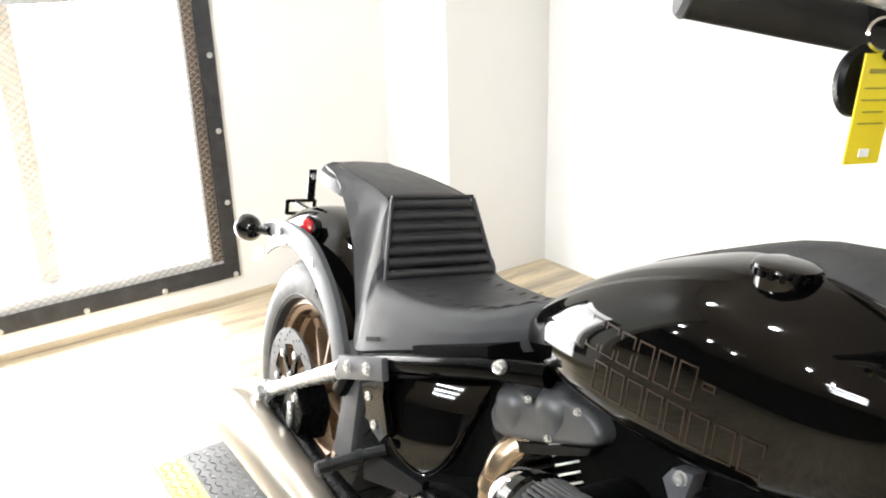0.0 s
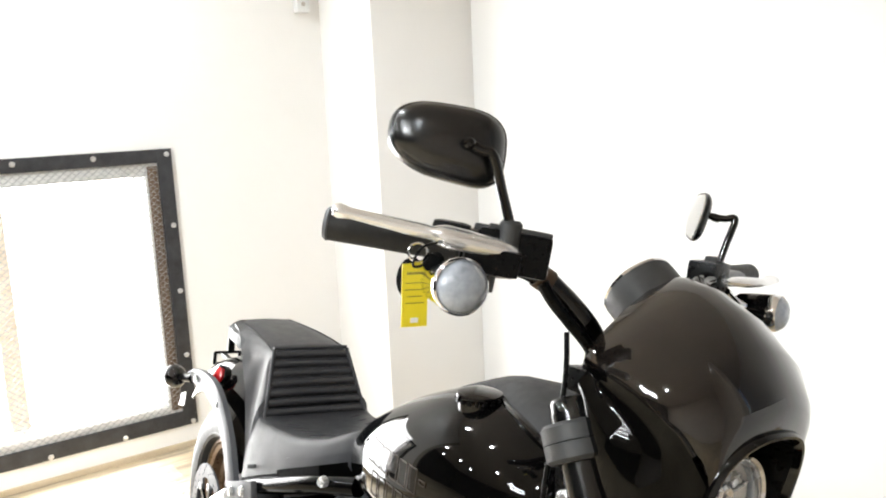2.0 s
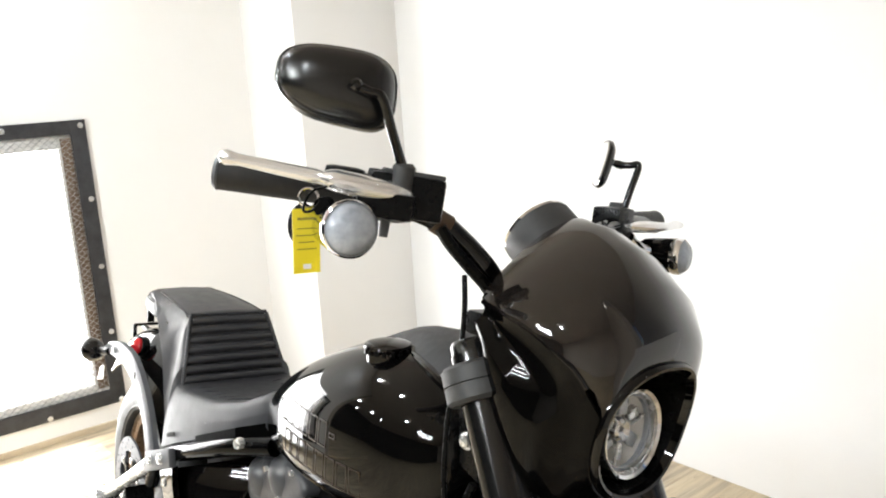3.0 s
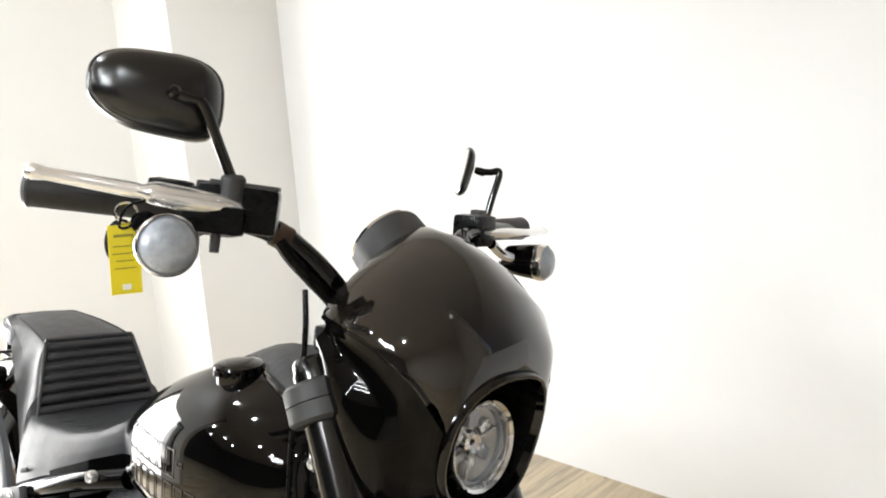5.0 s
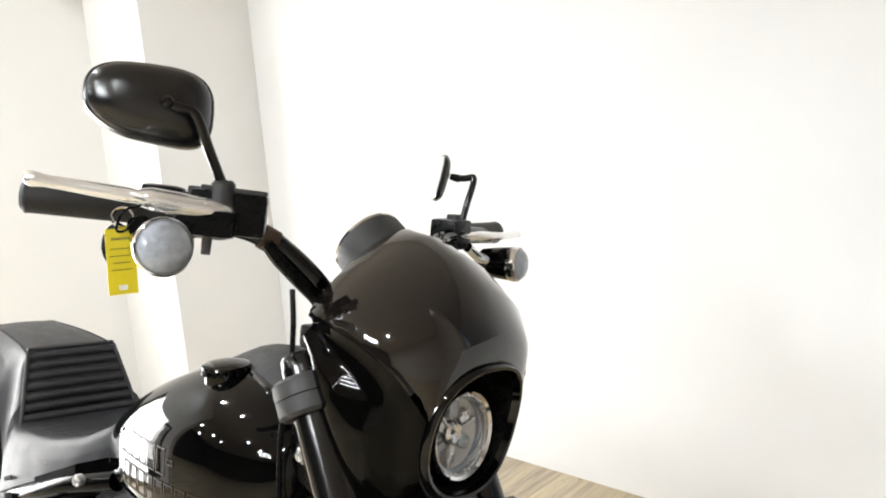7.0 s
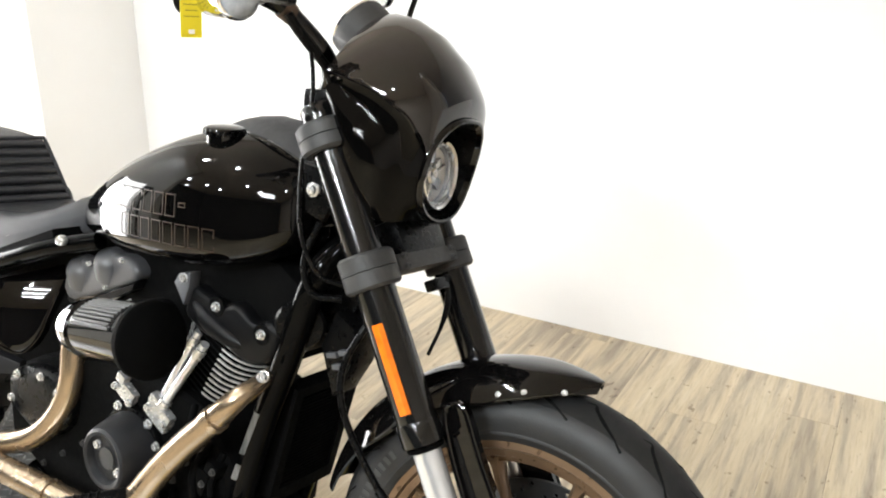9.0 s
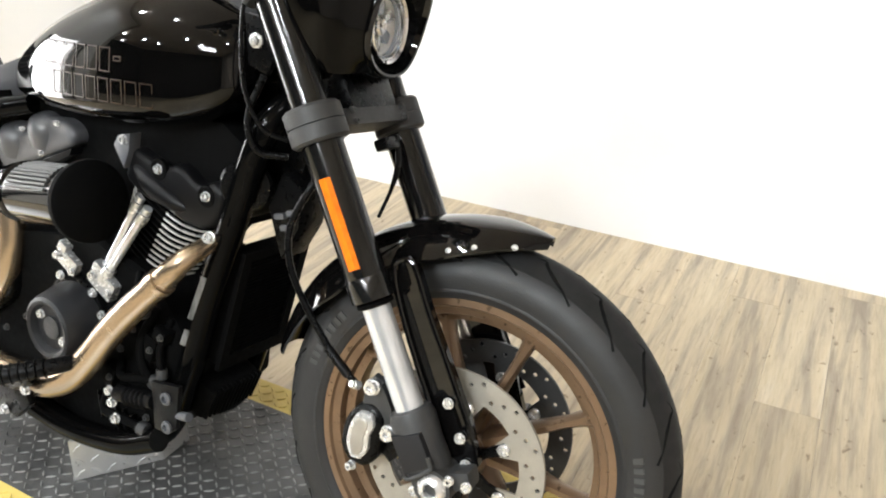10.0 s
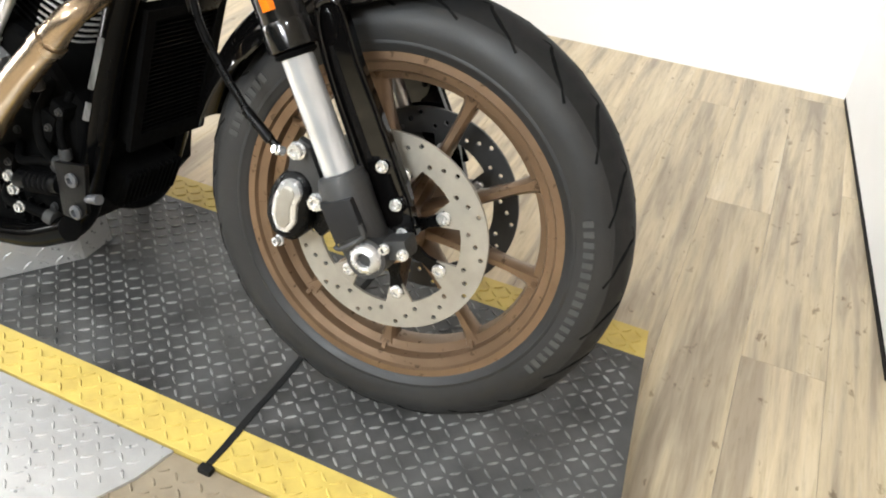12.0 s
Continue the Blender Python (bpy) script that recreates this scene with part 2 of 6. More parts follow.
# window wall, left open for the window
V0, V1, Z0, Z1 = -0.93, 0.46, 0.115, 1.18
bm = B()
for v0, v1, z0, z1 in ((-1.25, V0, FLOOR_Z, 2.8), (V1, WALL_A, FLOOR_Z, 2.8), (V0, V1, FLOOR_Z, Z0), (V0, V1, Z1, 2.8)):
    box(bm, (WALL_W - 0.13, (v0 + v1) / 2, (z0 + z1) / 2), (0.26, v1 - v0, z1 - z0))
wall_window = tagged(part("wall_window", bm, M["cream_wall"], m=ROOM, smooth=False), "white painted wall with a barred window low down", "wall", kind="structure")
# another unseen dark wall for the tank to reflect
tagged(part("wall_side", box(B(), (-6.56, -3.75, 1.375), (0.12, 5.1, 2.85)), M["dark_wall"], m=ROOM), "unseen dark wall that keeps reflections black", "wall", kind="structure")
# unseen tan wall closing the side bay in reflections
tagged(part("wall_corner", box(B(), (-4.80, -1.31, 1.375), (3.40, 0.12, 2.85)), M["tan_wall"], m=ROOM), "unseen tan wall that browns the reflections", "wall", kind="structure")
tagged(part("floor_side", box(B(), (-4.82, -3.8, FLOOR_Z - 0.056), (3.44, 4.9, 0.1)), M["floor"], m=ROOM), "pale wood floor of the side bay", "floor", kind="structure")
tagged(part("floor_back", box(B(), (-0.2, -5.12, FLOOR_Z - 0.056), (5.8, 2.24, 0.1)), M["floor"], m=ROOM), "pale wood floor at the back of the room", "floor", kind="structure")
tagged(part("wall_pillar", box(B(), (-2.875, 1.51, 1.35), (0.45, 0.52, 2.8), 0.004), M["cream_wall"], m=ROOM), "white boxed-in corner pillar", "pillar", kind="structure")
bm = box(B(), (WALL_W + 0.006, -0.93, FLOOR_Z + 0.012), (0.012, 4.3, 0.022), 0.002)
tagged(part("baseboard", bm, M["base"], m=ROOM), "low pale wood strip at the wall foot", "baseboard", kind="structure")

window = tagged(empty("window_1"), "bright window behind bolted expanded metal mesh", "window", kind="structure")
bm = B()
for v0, v1, z0, z1 in ((V0, V0 + 0.05, Z0, Z1), (V1 - 0.05, V1, Z0, Z1), (V0 + 0.05, V1 - 0.05, Z1 - 0.05, Z1), (V0 + 0.05, V1 - 0.05, Z0, Z0 + 0.03)):
    box(bm, (WALL_W - 0.1, (v0 + v1) / 2, (z0 + z1) / 2), (0.2, v1 - v0, z1 - z0), 0.003)
bm2 = B()
box(bm2, (WALL_W - 0.020, V1 - 0.020, (Z0 + Z1) / 2), (0.05, 0.042, Z1 - Z0 - 0.02), 0.002)
part("jamb", bm2, M["jamb"], window, "weathered brown wooden jamb", m=ROOM)
part("window_frame", bm, M["white_plastic"], window, "white window frame", m=ROOM)
part("mullion", box(B(), (WALL_W - 0.17, -0.14, (Z0 + Z1) / 2), (0.05, 0.07, Z1 - Z0 - 0.06), 0.004), M["mullion"], window, "orange wooden upright", m=ROOM)
pane = part("pane", box(B(), (WALL_W - 0.2, (V0 + V1) / 2, (Z0 + Z1) / 2), (0.006, V1 - V0 - 0.06, Z1 - Z0 - 0.06)), M["glass"], window, m=ROOM)
pane.visible_shadow = False
tagged(part("backdrop", box(B(), (WALL_W - 1.2, 0.2, 0.9), (0.02, 2.8, 3.2)), M["daylight"], m=ROOM), "bright white daylight outside the window", "daylight", kind="structure")

# flat bar frame with its bolts and the mesh that it holds
guard = tagged(empty("window_guard"), "black steel window guard with bolted flat bars and expanded metal", "window guard")
F0, F1, G0, G1 = -0.99, 0.52, 0.05, 1.238
for v0, v1, z0, z1 in ((F0, F0 + 0.06, G0, G1), (F1 - 0.06, F1, G0, G1), (F0 + 0.06, F1 - 0.06, G1 - 0.055, G1), (F0 + 0.06, F1 - 0.06, G0, G0 + 0.065)):
    part("flat_bar", box(B(), (WALL_W + 0.012, (v0 + v1) / 2, (z0 + z1) / 2), (0.008, v1 - v0, z1 - z0), 0.001), M["frame_steel"], guard, m=ROOM)
spots = [(0.50 - 0.285 * i, z) for i in range(6) for z in (1.216, 0.062)] + [(v, 0.921 - 0.28 * i) for i in range(3) for v in (0.50, -0.965)]
for v, z in spots:
    part("bolt", lathe(B(), ROOM @ Vector((WALL_W + 0.016, v, z)), ROOM.to_3x3() @ Vector((1, 0, 0)), [(0.011, 0), (0.011, 0.003), (0.008, 0.006), (0.0, 0.007)], 10), M["bolt"], guard)
bm = B()
CELL_V, CELL_Z = 0.030, 0.0125
rows_n = int((Z1 - Z0 + 0.03) / CELL_Z)
cols_n = int((V1 - V0 + 0.03) / (CELL_V / 2))
for r in range(rows_n):
    z = Z0 - 0.015 + r * CELL_Z
    prev = None
    for c in range(cols_n + 1):
        v = V0 - 0.015 + c * CELL_V / 2
        up = 1 if (c + r) % 2 else -1
        p = (WALL_W + 0.004 + 0.002 * up, v, z + up * CELL_Z * 0.46)
        cross = [(p[0] + 0.0022 * a, p[1], p[2] + 0.0011 * b) for a, b in ((-1, -1), (1, -1), (1, 1), (-1, 1))]
        cur = [bm.verts.new(q) for q in cross]
        if prev:
            for i in range(4):
                bm.faces.new((prev[i], prev[(i + 1) % 4], cur[(i + 1) % 4], cur[i]))
        prev = cur
part("expanded_metal", bm, M["mesh_wire"], guard, "grey diamond mesh", smooth=False, m=ROOM)["kind"] = "stuff"

sensor = tagged(part("wall_sensor", box(B(), (WALL_W + 0.02, 1.155, 1.87), (0.04, 0.062, 0.15), 0.008), M["white_plastic"], m=ROOM), "small white sensor box high on the wall", "sensor")
part("sensor_lens", lathe(B(), ROOM @ Vector((WALL_W + 0.041, 1.155, 1.83)), (1, 0.07, 0), [(0.010, 0), (0.008, 0.004), (0, 0.005)], 12), M["ceiling"], sensor)

# ---- lamps on the ceiling ----
def tube_lamp(u, v):
    lamp = tagged(empty("tube_lamp"), "white ceiling tube lamp, switched on", "lamp", "ceiling tube lamps")
    part("housing", box(B(), (u, v, CEIL_Z - 0.03), (1.25, 0.11, 0.05), 0.008), M["white_plastic"], lamp, m=ROOM)
    part("tube", rod(B(), (u - 0.6, v, CEIL_Z - 0.07), (u + 0.6, v, CEIL_Z - 0.07), 0.014), M["lamp_glow"], lamp, "glowing tube", m=ROOM)


def spot_lamp(u, v):
    lamp = tagged(empty("bulb_lamp"), "round white ceiling bulb, switched on", "lamp", "ceiling bulbs")
    part("socket", rod(B(), (u, v, CEIL_Z), (u, v, CEIL_Z - 0.06), 0.03), M["white_plastic"], lamp, m=ROOM)
    part("bulb", lathe(B(), (u, v, CEIL_Z - 0.06), (0, 0, -1), [(0.0, 0), (0.040, 0.004), (0.058, 0.022), (0.058, 0.044), (0.040, 0.066), (0, 0.074)], 20), M["lamp_glow"], lamp, "glowing bulb", m=ROOM)


for i in range(3):
    tube_lamp(-0.2 + 0.1 * i, -3.0 - 0.4 * i)
    area_lamp("tube_light", -0.2 + 0.1 * i, -3.0 - 0.4 * i, CEIL_Z - 0.09, 1.2, 0.03, 62)
BULBS = ((1.0, 0.6), (-2.5, -0.2), (-1.55, -0.6), (-4.8, -2.0), (-4.1, -2.0), (-5.4, -3.2), (-3.7, -2.8), (-3.3, -3.4), (-1.2, -2.1), (-0.6, -2.6), (0.7, -1.5))
for u, v in BULBS:
    spot_lamp(u, v)
    data = bpy.data.lights.new("bulb_light", "SPOT")
    data.energy, data.shadow_soft_size, data.color = 48, 0.05, (0.87, 0.95, 1.0)
    data.spot_size, data.spot_blend = radians(168), 0.4
    new("bulb_light", data).matrix_world = ROOM @ pose(u, v, CEIL_Z - 0.16)
area_lamp("window_light", WALL_W + 0.05, -0.2, 0.65, 1.3, 1.0, 48, 0, -90, 0, (1, 1, 1))

# ---- lift platform ----
DECK = 0.044
LIFT = pose(0, 0, DECK, 0, 0, 3.0)
P0, P1, PV0, PV1 = -2.0, 0.42, -0.207, 0.376
JOINT, BAND = -0.128, 0.072
lift = tagged(empty("lift_platform"), "low black tread-plate motorcycle lift with yellow edges", "platform")


def front_at(v):
    return 0.449 - 0.133 * (v - PV0)


for back_part in (True, False):
    for v0, v1, m_, label in ((PV0, PV0 + BAND, "yellow", "yellow painted edge"), (PV0 + BAND, PV1 - BAND, "deck", "black worn deck"), (PV1 - BAND, PV1, "yellow", "yellow painted edge")):
        if back_part:
            pts = [(P0, v0), (JOINT - 0.005, v0), (JOINT - 0.005, v1), (P0, v1)]
        else:
            pts = [(JOINT + 0.005, v0), (front_at(v0), v0), (front_at(v1), v1), (JOINT + 0.005, v1)]
        part("edge_plate" if m_ == "yellow" else "deck_plate", slab(B(), pts, "z", FLOOR_Z - DECK, -0.003), M[m_], lift, label, m=LIFT, smooth=False)


def lugs(u0, u1, v0, v1, z, pitch, ln, wd, ht, keep=None):
    """Raised tread lugs, turned crosswise in turn."""
    bm = B()
    nu, nv = int((u1 - u0) / pitch), int((v1 - v0) / pitch)
    for i in range(nu):
        for j in range(nv):
            u, v = u0 + (i + 0.5) * pitch, v0 + (j + 0.5) * pitch
            if keep and not keep(u, v):
                continue
            a = radians(40 if (i + j) % 2 else -40) + random.uniform(-0.05, 0.05)
            d, s = Vector((math.cos(a), math.sin(a), 0)), Vector((-math.sin(a), math.cos(a), 0))
            c = Vector((u, v, z))
            lo = [bm.verts.new(c + d * x + s * y) for x, y in ((-ln, 0), (-ln * 0.4, -wd), (ln * 0.4, -wd), (ln, 0), (ln * 0.4, wd), (-ln * 0.4, wd))]
            hi = [bm.verts.new(c + d * x * 0.75 + s * y * 0.55 + Vector((0, 0, ht))) for x, y in ((-ln, 0), (-ln * 0.4, -wd), (ln * 0.4, -wd), (ln, 0), (ln * 0.4, wd), (-ln * 0.4, wd))]
            bm.faces.new(hi)
            for k in range(6):
                bm.faces.new((lo[k], lo[(k + 1) % 6], hi[(k + 1) % 6], hi[k]))
    return bm


for name, v0, v1, m_ in (("edge_tread", PV0, PV0 + BAND, "yellow"), ("deck_tread", PV0 + BAND, PV1 - BAND, "lug"), ("edge_tread", PV1 - BAND, PV1, "yellow")):
    ob = part(name, lugs(P0 + 0.01, P1 + 0.03, v0 + 0.003, v1 - 0.003, -0.0035, 0.0205, 0.0104, 0.0022, 0.0028, lambda u, v: u < front_at(v) - 0.012 and abs(u - JOINT) > 0.012), M[m_], lift, m=LIFT, smooth=False)
    ob["kind"] = "stuff"
bm = B()
edge = [(JOINT + sgn_ * (0.0052 + 0.0022 * math.sin(9.1 * k + 2 * sgn_) * math.sin(3.7 * k)), PV0 + (PV1 - PV0) * k / 28) for sgn_, ks in ((-1, range(29)), (1, range(28, -1, -1))) for k in ks]
part("joint_bar", slab(bm, edge, "z", -0.035, -0.0012), M["black_line"], lift, "greasy black hinge gap", m=LIFT)
part("hinge_lug", box(B(), (JOINT, PV0 - 0.008, -0.014), (0.022, 0.014, 0.026), 0.004), M["black_line"], lift, "greasy black hinge end", m=LIFT)

# tread plates beside the lift: a bright one, and a brown one that reaches under the hinge
bm = slab(B(), [(-2.0, PV0 - 0.003), (-0.19, PV0 - 0.003), (-0.205, -0.27), (-0.235, -0.33), (-0.29, -0.385), (-0.37, -0.44), (-0.5, -0.5), (-2.0, -0.52)], "z", FLOOR_Z - DECK, -0.006)
silver = tagged(part("tread_plate", bm, M["alu_plate"], m=LIFT, smooth=False), "bright aluminium tread plate beside the lift", "plate")
ob = part("tread", lugs(-2.0, -0.19, -0.50, PV0 - 0.003, -0.0065, 0.0215, 0.0096, 0.0021, 0.0026, lambda u, v: u < -0.215 - 1.1 * max(0, -0.27 - v)), M["alu_plate"], silver, m=LIFT, smooth=False)
ob["kind"] = "stuff"
bm = slab(B(), [(-0.6, PV0 - 0.003), (0.44, PV0 - 0.003), (0.44, -0.52), (-0.6, -0.52)], "z", FLOOR_Z - DECK, -0.011)
brown = tagged(part("stained_plate", bm, M["brown_plate"], m=LIFT, smooth=False), "brown tread plate lying beside the lift", "plate")
ob = part("tread", lugs(-0.3, 0.43, -0.51, PV0 - 0.003, -0.0115, 0.0215, 0.0096, 0.0021, 0.0026, lambda u, v: u > -0.19 - 1.1 * max(0, -0.27 - v)), M["brown_plate"], brown, m=LIFT, smooth=False)
ob["kind"] = "stuff"

def hexbolt_at(p, axis):
    return lathe(B(), p, axis, [(0.007, -0.002), (0.007, 0.004), (0.004, 0.006), (0, 0.006)], 6)


# folded tread-plate block under the engine
bm = B()
loft(bm, [[(-0.625, 0.10, 0.0), (-0.622, 0.03, 0.0), (-0.624, 0.032, 0.060), (-0.628, 0.10, 0.085)], [(-0.75, 0.10, 0.0), (-0.715, -0.105, 0.0), (-0.715, -0.102, 0.092), (-0.75, 0.10, 0.10)]])
block = tagged(part("tread_plate_block", bm, M["alu_plate"], m=Matrix.Translation((0, 0, DECK)), smooth=False), "folded aluminium tread-plate block on the lift", "block")
c00, c10, c11, c01 = (Vector(p) for p in ((-0.622, 0.03, 0.0), (-0.715, -0.105, 0.0), (-0.715, -0.102, 0.092), (-0.624, 0.032, 0.060)))
out_ = (c10 - c00).cross(c01 - c00).normalized()
out_ = out_ if out_.y < 0 else -out_
for i in range(6):
    for j in range(3):
        u_, v_ = (i + 0.5) / 6, (j + 0.5) / 3
        p = (c00 * (1 - u_) + c10 * u_) * (1 - v_) + (c01 * (1 - u_) + c11 * u_) * v_
        al = (c10 - c00).normalized()
        up_ = out_.cross(al).normalized()
        sg = 1 if (i + j) % 2 else -1
        d_, w_ = (al + up_ * 0.8 * sg).normalized() * 0.0115, (al * -0.8 * sg + up_).normalized() * 0.0032
        bm = B()
        loft(bm, [[p - d_ + out_ * 0.0, p - w_, p + d_, p + w_], [p - d_ * 0.7 + out_ * 0.0026, p - w_ * 0.5 + out_ * 0.0026, p + d_ * 0.7 + out_ * 0.0026, p + w_ * 0.5 + out_ * 0.0026]])
        part("block_lug", bm, M["alu_plate"], block, m=Matrix.Translation((0, 0, DECK)), smooth=False)

part("block_bolt", hexbolt_at((-0.632, 0.022, 0.012 + DECK), out_), M["bolt"], block)

# ---- motorcycle materials ----
M.update({
    "gloss": surface("gloss_black_paint", (0.0024, 0.0022, 0.0021), (0.0018, 0.0016, 0.0016), 0.03, 0.05, scale=3, spec=0.38),
    # same gloss black, its base lifted to brown for the ceiling's reflection
    "fairing_paint": surface("ceiling_sheen_fairing_paint", (0.0085, 0.0068, 0.0058), (0.0070, 0.0056, 0.0048), 0.05, 0.075, scale=3, spec=0.55, coat=0.4),
    "satin": surface("satin_black_metal", (0.003, 0.003, 0.0031), (0.002, 0.002, 0.0021), 0.24, 0.34, scale=25, grain=0.1, grain_scale=500, spec=0.11),
    "drum": surface("matte_dark_grey_cover", (0.015, 0.015, 0.0165), (0.011, 0.011, 0.012), 0.40, 0.50, scale=30, grain=0.3, grain_scale=700, spec=0.25),
    # lighter copy of the cover finish: light from above is in its colour
    "lit_cover": surface("lit_satin_cover", (0.066, 0.066, 0.070), (0.054, 0.054, 0.057), 0.32, 0.42, scale=30, grain=0.25, grain_scale=700, spec=0.5),
    "grip_rubber": surface("grip_rubber", (0.018, 0.017, 0.016), (0.012, 0.0115, 0.011), 0.45, 0.6, scale=40, grain=0.2, grain_scale=600, spec=0.3),
    "tube_black": surface("black_fork_tube", (0.005, 0.005, 0.005), (0.004, 0.004, 0.004), 0.12, 0.17, scale=20, spec=0.5),
    "clamp": surface("grey_black_casting", (0.027, 0.027, 0.027), (0.020, 0.020, 0.020), 0.5, 0.62, scale=30, grain=0.3, grain_scale=600),
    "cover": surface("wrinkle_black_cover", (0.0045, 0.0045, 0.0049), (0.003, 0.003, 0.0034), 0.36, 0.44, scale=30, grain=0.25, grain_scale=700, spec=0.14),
    "strut": surface("grey_satin_strut", (0.085, 0.087, 0.095), (0.062, 0.064, 0.070), 0.42, 0.52, metal=0.15, scale=20, grain=0.1),
    "tyre": surface("tyre_rubber", (0.022, 0.022, 0.0225), (0.013, 0.013, 0.0135), 0.42, 0.60, scale=7, grain=0.35, grain_scale=300, spec=0.4),
    "shell": surface("satin_black_plastic", (0.005, 0.005, 0.005), (0.0045, 0.0045, 0.0045), 0.24, 0.26, scale=4, spec=0.55),
    "groove": surface("groove_rubber", (0.005, 0.005, 0.005), (0.004, 0.004, 0.004), 0.8, scale=20, spec=0.1),
    "tyre_text": surface("raised_rubber", (0.046, 0.046, 0.046), (0.034, 0.034, 0.034), 0.5, scale=20),
    "bronze": surface("bronze_wheel_paint", (0.205, 0.132, 0.080), (0.165, 0.105, 0.063), 0.26, 0.38, metal=0.55, scale=20, grain=0.15, grain_scale=500),
    "disc": surface("brushed_disc_steel", (0.37, 0.345, 0.30), (0.29, 0.27, 0.235), 0.40, 0.52, metal=0.5, scale=30, grain=0.15, grain_scale=260),
    # the same disc steel with the far side's shade in its colour
    "dark_steel": surface("shaded_disc_steel", (0.045, 0.044, 0.043), (0.03, 0.03, 0.03), 0.35, 0.5, metal=0.5, scale=30, grain=0.15, grain_scale=260),
    "sticker": surface("worn_foil_sticker", (0.42, 0.42, 0.42), (0.10, 0.10, 0.10), 0.35, 0.5, metal=0.3, scale=90, stretch=(1, 1, 0.25)),
    "chrome": surface("chrome", (0.80, 0.80, 0.81), (0.74, 0.74, 0.75), 0.05, 0.10, metal=1.0, scale=15),
    "frame_paint": surface("black_frame_paint", (0.002, 0.002, 0.002), (0.0015, 0.0015, 0.0015), 0.07, 0.11, scale=10, spec=0.06),
    "tread": surface("tread_rubber", (0.013, 0.013, 0.0135), (0.008, 0.008, 0.008), 0.55, 0.7, scale=12, grain=0.3, grain_scale=300, spec=0.3),
    "muffler": surface("satin_muffler_steel", (0.54, 0.49, 0.425), (0.48, 0.435, 0.37), 0.28, 0.34, metal=0.8, scale=3),
    "silver": surface("satin_silver_metal", (0.66, 0.66, 0.655), (0.60, 0.60, 0.595), 0.22, 0.30, metal=0.7, scale=25),
    "stanchion": surface("polished_stanchion", (0.70, 0.71, 0.73), (0.60, 0.61, 0.63), 0.10, 0.16, metal=0.6, scale=20),
    "exhaust": surface("bronzed_exhaust_steel", (0.39, 0.305, 0.215), (0.34, 0.255, 0.17), 0.24, 0.28, metal=0.9, scale=3),
    "fin": surface("machined_fin_edge", (0.72, 0.72, 0.71), (0.55, 0.55, 0.54), 0.25, 0.4, metal=0.5, scale=40),
    "vinyl": surface("black_seat_vinyl", (0.030, 0.030, 0.033), (0.022, 0.022, 0.024), 0.43, 0.52, scale=10, grain=0.35, grain_scale=420, distance=0.0006, spec=0.42),
    "stitch": surface("dark_stitching", (0.015, 0.015, 0.016), (0.010, 0.010, 0.010), 0.7, scale=40),
    "orange": surface("orange_reflector", (0.86, 0.20, 0.006), (0.70, 0.13, 0.004), 0.15, 0.25, scale=60, coat=0.6, grain=0.5, grain_scale=420),
    # same gloss black, dimmed to stand in for dark surroundings in the reflection
    "tank_paint": surface("dimmed_gloss_tank_paint", (0.0016, 0.0015, 0.0014), (0.0012, 0.0011, 0.0011), 0.025, 0.04, scale=3, spec=0.26),
    # same paint as the shell, dimmed further so the panel reflects less ceiling
    "panel_paint": surface("dimmed_gloss_panel_paint", (0.0016, 0.0015, 0.0014), (0.0012, 0.0011, 0.0011), 0.03, 0.05, scale=3, spec=0.14),
    "red": surface("red_lens", (0.55, 0.015, 0.02), (0.40, 0.008, 0.012), 0.08, 0.15, scale=40, coat=0.8),
    "frost": surface("frosted_clear_lens", (0.36, 0.39, 0.44), (0.24, 0.265, 0.30), 0.10, 0.22, scale=90, coat=1.0, grain=0.5, grain_scale=330),
    "tag": surface("yellow_card", (0.88, 0.74, 0.02), (0.80, 0.66, 0.015), 0.5, scale=15),
    "ink": surface("faded_print", (0.30, 0.26, 0.03), (0.24, 0.20, 0.03), 0.6, scale=15),
    "logo": surface("bronze_line_graphic", (0.030, 0.019, 0.012), (0.016, 0.010, 0.007), 0.35, 0.45, scale=30, spec=0.12),
    "console": surface("matte_grey_console", (0.040, 0.040, 0.041), (0.030, 0.030, 0.031), 0.55, 0.68, scale=20, grain=0.25, grain_scale=500, spec=0.35),
    # near-black for black parts and bores, with the engine's deep shade put in
    "gap": surface("shade_black", (0.002, 0.002, 0.002), (0.0015, 0.0015, 0.0015), 0.7, scale=20, spec=0.05),
    "reflector": surface("lamp_bowl", (0.94, 0.94, 0.94), (0.90, 0.90, 0.90), 0.2, 0.3, metal=0.0, scale=20),
    "lever": surface("polished_alloy_lever", (0.86, 0.86, 0.86), (0.78, 0.78, 0.78), 0.14, 0.20, metal=0.8, scale=20),
    "mirror": surface("mirror_glass", (0.92, 0.92, 0.92), (0.91, 0.91, 0.91), 0.01, 0.015, metal=1.0, scale=4),
})
put(M["tag"].node_tree.nodes["Principled BSDF"], Transmission_Weight=0.25)
M["lens"] = glass("clear_lamp_lens", (1, 1, 1), 0.0)
put(M["lens"].node_tree.nodes["Principled BSDF"], IOR=1.15)

LEAN, STEER, RAKE = 9.5, 6.5, 28.0
bike = tagged(empty("motorcycle", pose(0, 0, 0, -LEAN, 0, 0)), "black cruiser motorcycle with bronze wheels on its stand", "motorcycle")
pivot = Matrix.Translation((0.145, 0, 0))
FRONT = pivot @ Matrix.Rotation(radians(STEER), 4, Vector((-math.sin(radians(RAKE)), 0, math.cos(radians(RAKE))))) @ pivot.inverted()


